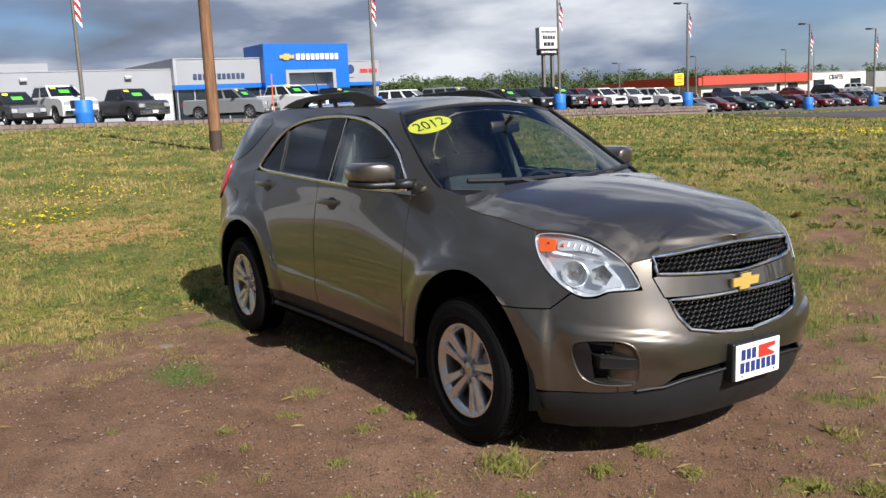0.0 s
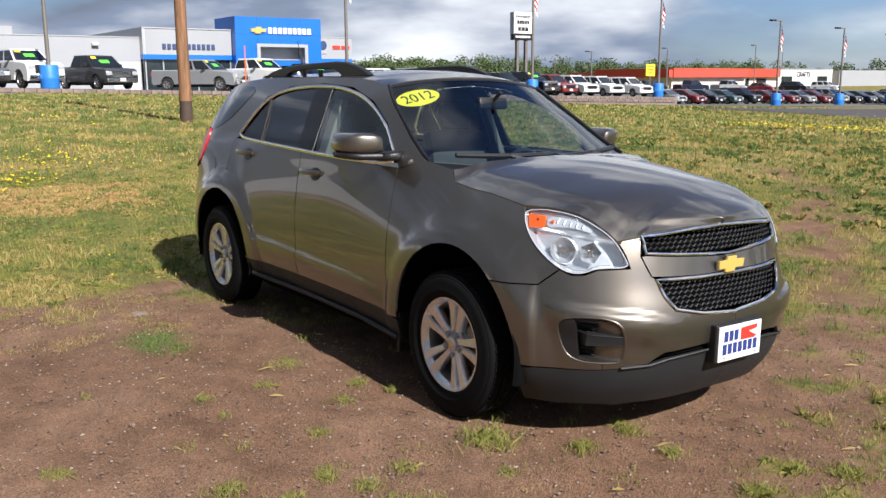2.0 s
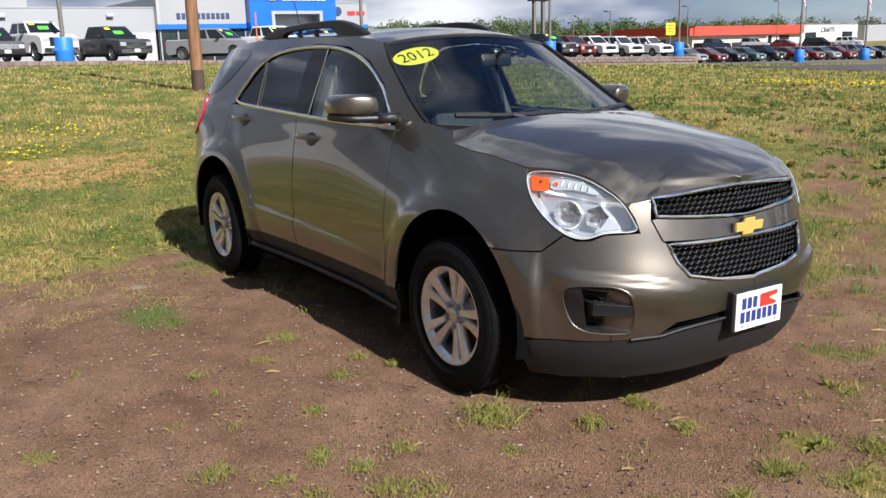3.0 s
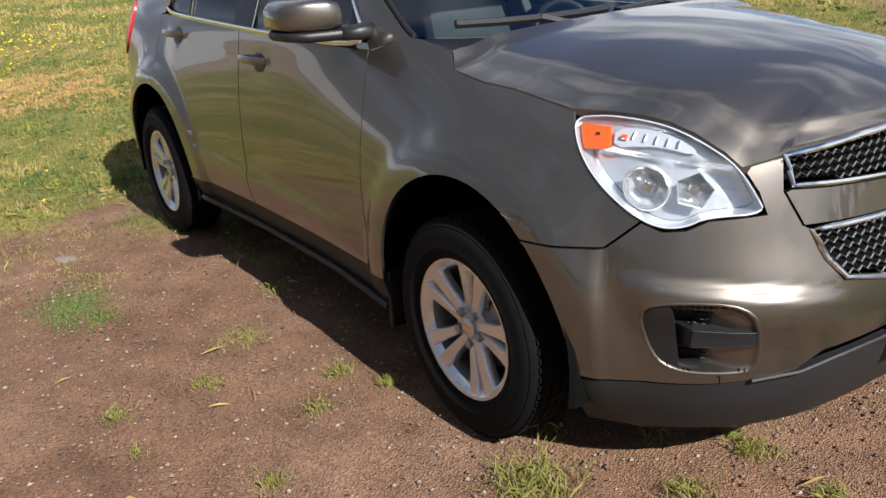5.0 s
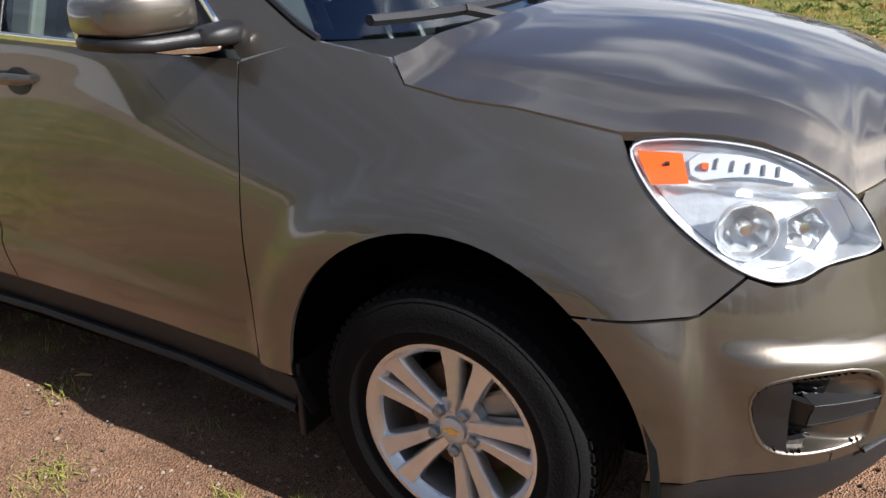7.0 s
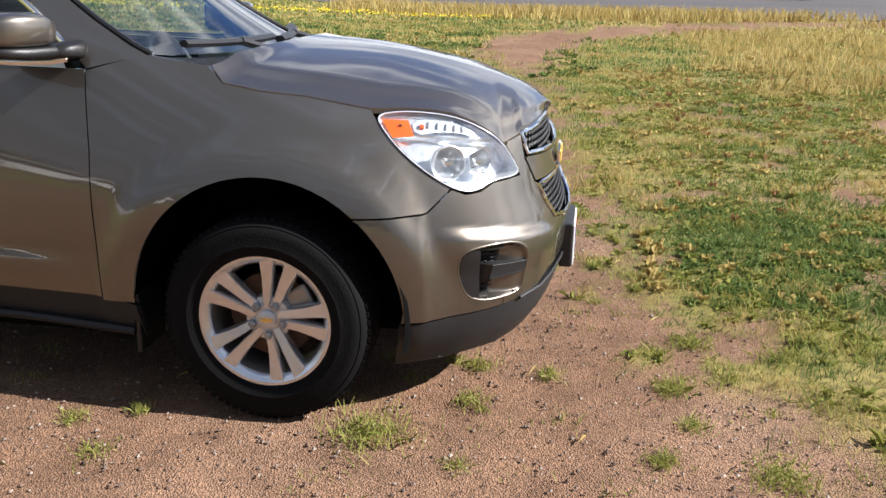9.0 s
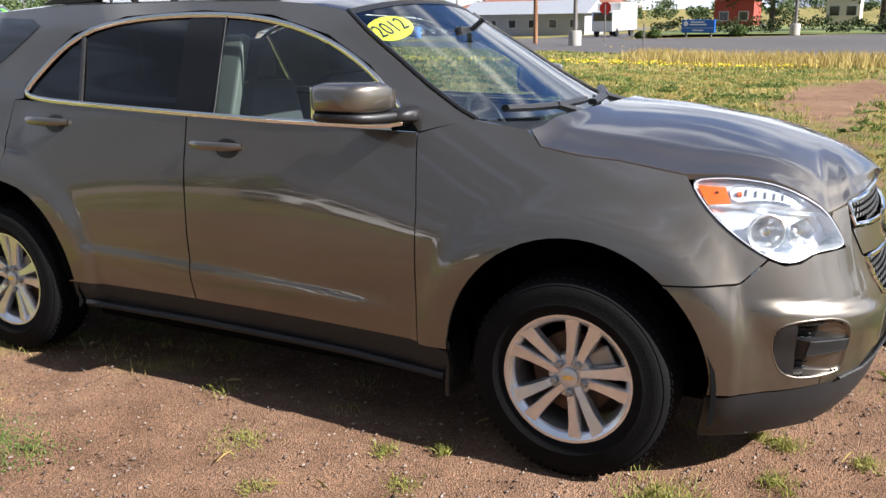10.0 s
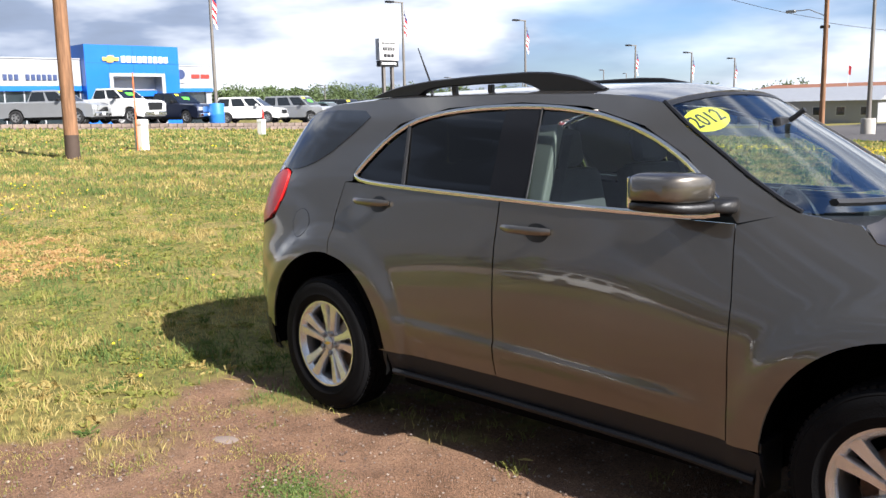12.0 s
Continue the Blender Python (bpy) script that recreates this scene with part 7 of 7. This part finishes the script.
def mesh_from(name, v, f, mat, label, category):
    me = bpy.data.meshes.new(name)
    me.from_pydata(v, [], f)
    me.materials.append(mat)
    return tagged(new(name, me), label, category, kind="stuff")


def blades(name, x, y, h, w, mat, label, seed, lean=0.5, base=None):
    r = np.random.RandomState(seed)
    n = len(x)
    z = (ground_z(x, y) if base is None else base) - .005
    a = r.rand(n) * 6.283
    d = np.stack([np.cos(a), np.sin(a), np.zeros(n)], -1) * (w / 2)[:, None]
    b = r.rand(n) * 6.283
    q = np.stack([np.cos(b), np.sin(b), np.zeros(n)], -1) * (h * lean * r.rand(n))[:, None]
    p = np.stack([x, y, z], -1)
    up = np.array([0, 0, 1.0])
    v = np.stack([p - d, p + d, p + d * .8 + q * .35 + up * (h * .55)[:, None], p + q + up * h[:, None], p - d * .8 + q * .35 + up * (h * .55)[:, None]], 1).reshape(-1, 3)
    k = np.arange(n) * 5
    mesh_from(name, v, np.stack([k, k + 1, k + 2, k + 3, k + 4], -1), mat, label, "grass")


def dryness(x, y):
    """Where the turf turns yellow (0.5) and straw (1)."""
    d = .50 + .50 * fractal(x, y, 2.6, 7.0) + .34 * fractal(x, y, .8, 8.0)
    d = d + .95 * np.exp(-(((x + 6.8) / 1.0) ** 2 + ((y + .75) / .75) ** 2) ** 2)
    d = d + .35 * np.exp(-(((x + 2.6) / .7) ** 2 + ((y + 1.8) / 1.0) ** 2)) + .45 * np.exp(-((y - 24) / 3.5) ** 2) * (x > 2) + .25 * smoothstep(5, 14, y) * (x > 4)
    d = d - .35 * np.exp(-(((x - 3.6) / .9) ** 2 + ((y - 1.8) / 1.2) ** 2)) - .22 * np.exp(-(((x + 5.0) / 1.3) ** 2 + ((y - .4) / 1.0) ** 2))
    return d


def field(rings):
    """Turf thinning out with distance from where people walk."""
    r = np.random.RandomState(21)
    kept = {"green": [], "lime": [], "straw": []}
    for (near, far), per, h0, h1, w in rings:
        a0, a1 = radians(20), radians(225)
        area = (far ** 2 - near ** 2) * (a1 - a0) / 2
        n = int(area * per)
        rad = np.sqrt(r.uniform(near ** 2, far ** 2, n))
        ang = r.uniform(a0, a1, n)
        x, y = 2.6 + rad * np.cos(ang), -2.6 + rad * np.sin(ang)
        bare = dirt(x, y)
        ok = r.rand(n) > bare * .995 + .02
        ok &= ~((np.abs(x) < 2.2) & (np.abs(y) < .75) & (r.rand(n) > .25))
        ok &= x > wall_x(y) + .3
        ok &= ~((y > 28.5) & (x > -34) & (y > 29 - (x + 1) * .35))
        ok &= ~((y > 62) & (x < -38))
        clump = .5 + .5 * fractal(x, y, .5, 9.0)
        ok &= r.rand(n) < .35 + clump
        x, y = x[ok], y[ok]
        h = r.uniform(h0, h1, len(x)) * (.7 + .5 * np.clip(.5 + fractal(x, y, 1.4, 10.0), 0, 1.4))
        d = dryness(x, y) + r.normal(size=len(x)) * .09
        for key, mask in (("green", d < .42), ("lime", (d >= .42) & (d < .72)), ("straw", d >= .72)):
            kept[key].append(np.stack([x[mask], y[mask], h[mask], np.full(mask.sum(), w)], -1))
    return {k: np.concatenate(v) for k, v in kept.items()}


turf = field([((1.5, 5.0), 2600, .025, .065, .0045), ((5.0, 8.0), 1500, .03, .075, .007), ((8.0, 13), 800, .03, .07, .010), ((13, 24), 220, .04, .085, .021), ((24, 48), 48, .04, .10, .055), ((48, 75), 9, .08, .18, .16)])
for key, mt, lab in (("green", GREEN, "short green turf over the field"), ("lime", LIME, "yellowish green turf over the field"), ("straw", STRAW, "dry straw-coloured turf over the field")):
    q = turf[key]
    blades(key + "_turf", q[:, 0], q[:, 1], q[:, 2], q[:, 3], mt, lab, 31 + len(key), .9)

# taller dry grass along the road and in the wet corner
r = np.random.RandomState(40)
x, y = r.uniform(-6, 34, 22000), r.normal(26.2, 1.1, 22000) + 0
y = y + np.where(x > 10, (x - 10) * .12, 0)
ok = dirt(x, y) < .5
blades("verge_grass", x[ok], y[ok], r.uniform(.18, .48, ok.sum()), np.full(ok.sum(), .03), STRAW, "tall dry grass along the asphalt", 41, .7)
x, y = r.uniform(4.5, 14, 16000), r.uniform(8, 19, 16000)
ok = (dirt(x, y) < .3) & (r.rand(16000) < .5 + fractal(x, y, 2.5, 12.0))
blades("dry_stand", x[ok], y[ok], r.uniform(.12, .34, ok.sum()), np.full(ok.sum(), .012), STRAW, "stand of tall dry grass in the field", 42, .7)
x, y = r.normal(3.65, .42, 6000), r.normal(1.9, .75, 6000)
ok = dirt(x, y) < .6
blades("lush_patch", x[ok], y[ok], r.uniform(.02, .07, ok.sum()), np.full(ok.sum(), .007), GREEN, "lush low green weeds beside the dirt", 43, 1.2)

# low broad-leaved weeds and coarse tussocks growing in clumps
RUSSET = grass_material("russet_seedheads", [(0.34, 0.17, 0.08), (0.42, 0.24, 0.12), (0.28, 0.13, 0.06), (0.46, 0.31, 0.16)])

PEACH = grass_material("peach_weeds", [(0.50, 0.31, 0.13), (0.56, 0.38, 0.19), (0.42, 0.25, 0.10), (0.50, 0.36, 0.15)])


def tussocks(name, cx, cy, leaves, spread, tall, width, mat, label, seed):
    """Clumps of leaves that splay out from a common root."""
    r = np.random.RandomState(seed)
    x0, y0 = np.repeat(cx, leaves), np.repeat(cy, leaves)
    sp, h = np.repeat(spread, leaves) * r.uniform(.3, 1.1, len(x0)), np.repeat(tall, leaves) * r.uniform(.4, 1.1, len(x0))
    a = r.rand(len(x0)) * 6.283
    out = np.stack([np.cos(a), np.sin(a), np.zeros(len(x0))], -1)
    side = np.stack([-np.sin(a), np.cos(a), np.zeros(len(x0))], -1) * (width * r.uniform(.6, 1.2, len(x0)) / 2)[:, None]
    jit = r.normal(size=(len(x0), 2)) * (sp * .25)[:, None]
    p = np.stack([x0 + jit[:, 0], y0 + jit[:, 1], ground_z(x0 + jit[:, 0], y0 + jit[:, 1]) - .004], -1)
    up = np.array([0, 0, 1.0])
    mid, tip = p + out * (sp * .45)[:, None] + up * (h * .8)[:, None], p + out * sp[:, None] + up * (h * .75)[:, None]
    v = np.stack([p - side * .5, p + side * .5, mid + side, tip, mid - side], 1).reshape(-1, 3)
    k = np.arange(len(x0)) * 5
    mesh_from(name, v, np.stack([k, k + 1, k + 2, k + 3, k + 4], -1), mat, label, "grass")


def clump_spots(seed, n, x0, x1, y0, y1, size, level, bare_most=.5):
    """Spots in drifts, off the bare dirt."""
    r = np.random.RandomState(seed)
    x, y = r.uniform(x0, x1, n), r.uniform(y0, y1, n)
    ok = (dirt(x, y) < bare_most) & (fractal(x, y, size, seed * .37) + .35 * r.normal(size=n) > level)
    ok &= ~((np.abs(x) < 2.3) & (np.abs(y) < .8))
    return x[ok], y[ok], r


for seed, n, box, level, leaves, sp, tall, wide, mt, name, label in (
        (201, 1300, (3.0, 4.8, .6, 2.6), -.15, 16, (.03, .08), (.02, .05), .0075, GREEN, "green_weeds", "dense low green weeds in patches"),
        (202, 9000, (2.4, 10, -1.5, 9), -.05, 14, (.03, .09), (.02, .06), .0065, LIME, "lime_weeds", "yellow-green grass tussocks in patches"),
        (203, 3600, (2.8, 10, 0.5, 11), .15, 16, (.03, .08), (.03, .09), .0060, STRAW, "dry_tussocks", "dry pale tussocks among the weeds"),
        (204, 420, (3.0, 10, 0.8, 10), .50, 16, (.02, .06), (.04, .09), .0065, RUSSET, "russet_weeds", "russet seed heads standing in the weeds"),
        (205, 3600, (-10, -2.0, -3.5, 6.0), .35, 14, (.03, .07), (.015, .045), .0080, GREEN, "field_weeds", "dark green weeds in patches over the field"),
        (206, 6200, (-10, -1.9, -3.5, 6.0), .0, 14, (.03, .09), (.015, .05), .0075, LIME, "field_tussocks", "light green tussocks over the field"),
        (207, 1500, (-10, -1.9, -3.5, 6.0), .25, 14, (.03, .08), (.02, .06), .0070, STRAW, "field_straw", "pale dry tussocks over the field"),
        (208, 2600, (-10, 2.5, 6, 17), .30, 12, (.05, .12), (.04, .11), .013, GREEN, "tall_weeds", "coarse weeds across the far field"),
        (209, 1100, (-12, 8, 6, 22), .35, 12, (.06, .15), (.05, .13), .016, STRAW, "far_tussocks", "pale dry tussocks across the far field")):
    x, y, r = clump_spots(seed, n, *box, .9 if seed < 208 else 2.6, level)
    tussocks(name, x, y, leaves, r.uniform(*sp, len(x)), r.uniform(*tall, len(x)), wide, mt, label, seed)
x, y, r = clump_spots(210, 900, -7.9, -5.7, -1.6, .2, .8, -.2)
tussocks("russet_patch", x, y, 12, r.uniform(.03, .08, len(x)), r.uniform(.02, .06, len(x)), .008, PEACH, "patch of reddish dried weeds in the turf", 211)
r = np.random.RandomState(43)

# thin dry grass creeping onto the dirt
x, y = r.uniform(-4.2, -.8, 42000), r.uniform(-3.8, -1.25, 42000)
ok = (dirt(x, y) > .25) & (r.rand(42000) < np.clip(fractal(x, y, .55, 23.0) * 1.2 - .05 + .45 * smoothstep(-1.4, -3.0, x), 0, 1))
blades("dry_fringe", x[ok], y[ok], r.uniform(.005, .018, ok.sum()), np.full(ok.sum(), .0035), STRAW, "thin yellowed grass creeping onto the dirt", 44, 1.3)
x, y = r.uniform(-3.6, -.9, 16000), r.uniform(-3.4, -1.2, 16000)
ok = (dirt(x, y) > .2) & (r.rand(16000) < np.clip(fractal(x, y, .45, 27.0) * 1.2 - .20 + .35 * smoothstep(-1.3, -2.6, x), 0, 1))
blades("lime_fringe", x[ok], y[ok], r.uniform(.006, .022, ok.sum()), np.full(ok.sum(), .0035), LIME, "thin green grass creeping onto the dirt", 46, 1.3)
x, y = r.uniform(1.6, 5.5, 14000), r.uniform(-2.4, 1.6, 14000)
ok = (dirt(x, y) > .3) & (r.rand(14000) < np.clip(fractal(x, y * 1.6, .6, 24.0) * 1.2 - .45, 0, 1))
blades("green_fringe", x[ok], y[ok], r.uniform(.008, .028, ok.sum()), np.full(ok.sum(), .004), LIME, "patches of low grass spreading over the dirt", 45, 1.3)

# single tufts rooted in the dirt: x, y, spread, blades, tall
TUFTS = [(1.80, -.92, .13, 170, .10), (2.11, -.62, .06, 60, .07), (1.71, -1.70, .05, 50, .05), (.77, -1.01, .045, 46, .06), (1.82, -1.39, .06, 60, .05), (.97, -.91, .035, 44, .06),
         (1.86, -1.61, .06, 60, .05), (2.10, -.31, .06, 70, .06), (.95, -1.19, .05, 50, .04), (.22, -1.16, .10, 110, .04), (.49, -1.77, .05, 50, .04), (2.37, -.34, .05, 60, .06),
         (2.94, .10, .08, 120, .08), (2.83, -.37, .07, 100, .08), (2.88, -.66, .055, 70, .06), (2.76, -.92, .045, 60, .06), (2.12, -1.07, .05, 50, .05), (1.66, -1.68, .05, 50, .05), (3.18, .61, .08, 90, .06), (3.31, .0, .09, 110, .08),
         (3.12, -.95, .10, 150, .07), (3.40, -.42, .14, 190, .08), (1.01, -2.60, .06, 60, .05), (1.57, -2.08, .08, 90, .05), (2.14, -1.53, .10, 120, .05), (1.79, -1.90, .04, 40, .05), (2.06, -1.62, .07, 70, .05), (2.78, -.05, .07, 90, .08),
         (1.26, -1.50, .05, 50, .05), (.50, -1.42, .06, 54, .04), (2.0, -.28, .04, 44, .06), (1.95, -1.85, .06, 60, .04), (3.05, -.25, .06, 60, .06), (3.6, -.9, .12, 120, .06), (3.0, .9, .08, 80, .05), (2.55, .55, .05, 44, .05), (2.75, 1.0, .09, 90, .06), (2.45, 2.1, .10, 120, .06), (3.7, .15, .12, 140, .07)]
for i, (x0, y0, sp, n, tall) in enumerate(TUFTS):
    r = np.random.RandomState(60 + i)
    n, tall = int(n * 2.2), tall * .60
    q = r.normal(size=(n, 2)) * sp * .55
    me_x, me_y = x0 + q[:, 0], y0 + q[:, 1]
    blades("grass_tuft", me_x, me_y, tall * r.uniform(.45, 1.1, n), np.full(n, .0034), LIME, "small tuft of grass in bare dirt", 80 + i, 1.7)
r = np.random.RandomState(90)
q = r.normal(size=(2600, 2)) * (.14, .08)
blades("clover_patch", -.67 + q[:, 0] * 1.0, -1.62 + q[:, 1] * 1.2, r.uniform(.004, .014, 2600), np.full(2600, .008), GREEN, "low green weed patch in the dirt", 91, 1.5)
# scattered seedlings
n = 420
cx, cy = r.uniform(-3, 5, n), r.uniform(-4, 4.5, n)
keep = (dirt(cx, cy) > .7) & (r.rand(n) < .35 + .5 * smoothstep(1.5, 3.2, cx) + .3 * smoothstep(0, 1.5, cy))
cx, cy = np.repeat(cx[keep], 26), np.repeat(cy[keep], 26)
sp = np.repeat(r.uniform(.012, .05, keep.sum()), 26)
cx, cy = cx + r.normal(size=len(cx)) * sp, cy + r.normal(size=len(cx)) * sp
blades("seedlings", cx, cy, r.uniform(.012, .045, len(cx)), np.full(len(cx), .004), LIME, "scattered grass seedlings in the dirt", 92, 1.2)

# dead stalks lying on the dirt
n = 110
cx, cy, ca = r.uniform(-3, 4.8, n), r.uniform(-3, 3, n), r.rand(n) * 6.283
cl, cw = r.uniform(.02, .11, n) / 2, r.uniform(.0007, .0016, n)
cz = ground_z(cx, cy) + .006
dx, dy = np.cos(ca), np.sin(ca)
v = np.stack([np.stack([cx + a * dx * cl - b * dy * cw, cy + a * dy * cl + b * dx * cw, cz + .006 * (c + r.rand(n))], -1) for a, b, c in ((-1, -1, 0), (1, -.4, 1), (1, .4, 1), (-1, 1, 0), (0, 0, 2))], 1).reshape(-1, 3)
k = np.arange(n)[:, None] * 5
f = np.concatenate([k + (0, 1, 4), k + (1, 2, 4), k + (2, 3, 4), k + (3, 0, 4)])
mesh_from("straw_litter", v, f, STRAW, "dead straw stalks lying on the dirt", "straw")

# yellow flowers in drifts
def flowers(name, x, y, size, up, label, seed):
    r = np.random.RandomState(seed)
    n = len(x)
    z = ground_z(x, y) + up * r.uniform(.5, 1.1, n)
    t = r.uniform(-.5, .5, (n, 2))
    v = []
    for k in range(5):
        a = 1.2566 * k
        v.append(np.stack([x + size * math.cos(a), y + size * math.sin(a), z + size * (t[:, 0] * math.cos(a) + t[:, 1] * math.sin(a))], -1))
    v = np.stack(v, 1).reshape(-1, 3)
    k = np.arange(n) * 5
    mesh_from(name, v, np.stack([k, k + 1, k + 2, k + 3, k + 4], -1), PETAL, label, "flowers")


r = np.random.RandomState(50)
x, y = r.uniform(-13, -2.5, 5200), r.uniform(-6, 9, 5200)
ok = (dirt(x, y) < .1) & (r.rand(5200) < np.clip(-.16 + .4 * fractal(x, y, 2.6, 13.0), .012, 1))
flowers("field_flowers", x[ok], y[ok], .011, .08, "small yellow flowers dotted in the turf", 51)
x, y = r.uniform(-42, -9, 15000), r.uniform(-12, 40, 15000)
ok = r.rand(15000) < np.clip(-.50 + .65 * fractal(x, y * 1.4, 7.0, 14.0), 0, 1)
flowers("yellow_drifts", x[ok], y[ok], .03, .10, "drifts of yellow flowers across the field", 52)
drift = np.concatenate([np.stack([r.normal(cx, sx, n), r.normal(cy, sy, n)], -1) for cx, cy, sx, sy, n in ((-10.6, -.05, .8, .6, 190), (-8.6, -.95, .35, .30, 100), (-8.0, -1.65, .35, .45, 110), (-13.5, 1.2, 1.3, 1.0, 120))])
flowers("near_drift", drift[:, 0], drift[:, 1], .019, .09, "dense drift of yellow flowers", 53)
x, y = r.uniform(-13, 0, 900), r.normal(23.4, .7, 900)
y = y + (x + 5) * .25
flowers("verge_flowers", x, y, .03, .12, "yellow flowers along the verge", 54)

# loose stones on the dirt
r = np.random.RandomState(70)
n = 56000
x, y = r.uniform(-3, 5.2, n), r.uniform(-3.6, 3.0, n)
ok = dirt(x, y) > .6
x, y = x[ok], y[ok]
n = len(x)
sz = .0022 + .0085 * r.rand(n) ** 4.5
z = ground_z(x, y) + .001
o = np.array([(1, 0, 0), (0, 1, 0), (-1, 0, 0), (0, -1, 0), (0, 0, 1), (0, 0, -1)]) * (1, 1, .7)
v = (np.stack([x, y, z], -1)[:, None, :] + o[None] * sz[:, None, None] * r.uniform(.6, 1.3, (n, 6, 1))).reshape(-1, 3)
tri = np.array([(0, 1, 4), (1, 2, 4), (2, 3, 4), (3, 0, 4), (1, 0, 5), (2, 1, 5), (3, 2, 5), (0, 3, 5)])
f = (np.arange(n)[:, None, None] * 6 + tri[None]).reshape(-1, 3)
STONE = grass_material("grit", [(0.17, 0.105, 0.075), (0.26, 0.18, 0.14), (0.09, 0.06, 0.048), (0.44, 0.37, 0.31), (0.14, 0.085, 0.06)], .85)
mesh_from("loose_grit", v, f, STONE, "loose reddish grit over the dirt", "gravel")
stone = thing("flat_stone", "pale flat stone lying in the dirt", "stone", pose(-1.46, -1.50, -.010, 0, 0, 25))
part("slab", pod([(-.04, -.05, .04, -.005, .006), (-.02, -.08, .06, -.01, .016), (.015, -.075, .08, -.01, .018), (.045, -.04, .06, -.005, .008)], 9, 1.7), WALL_STONE, stone, smooth=True)
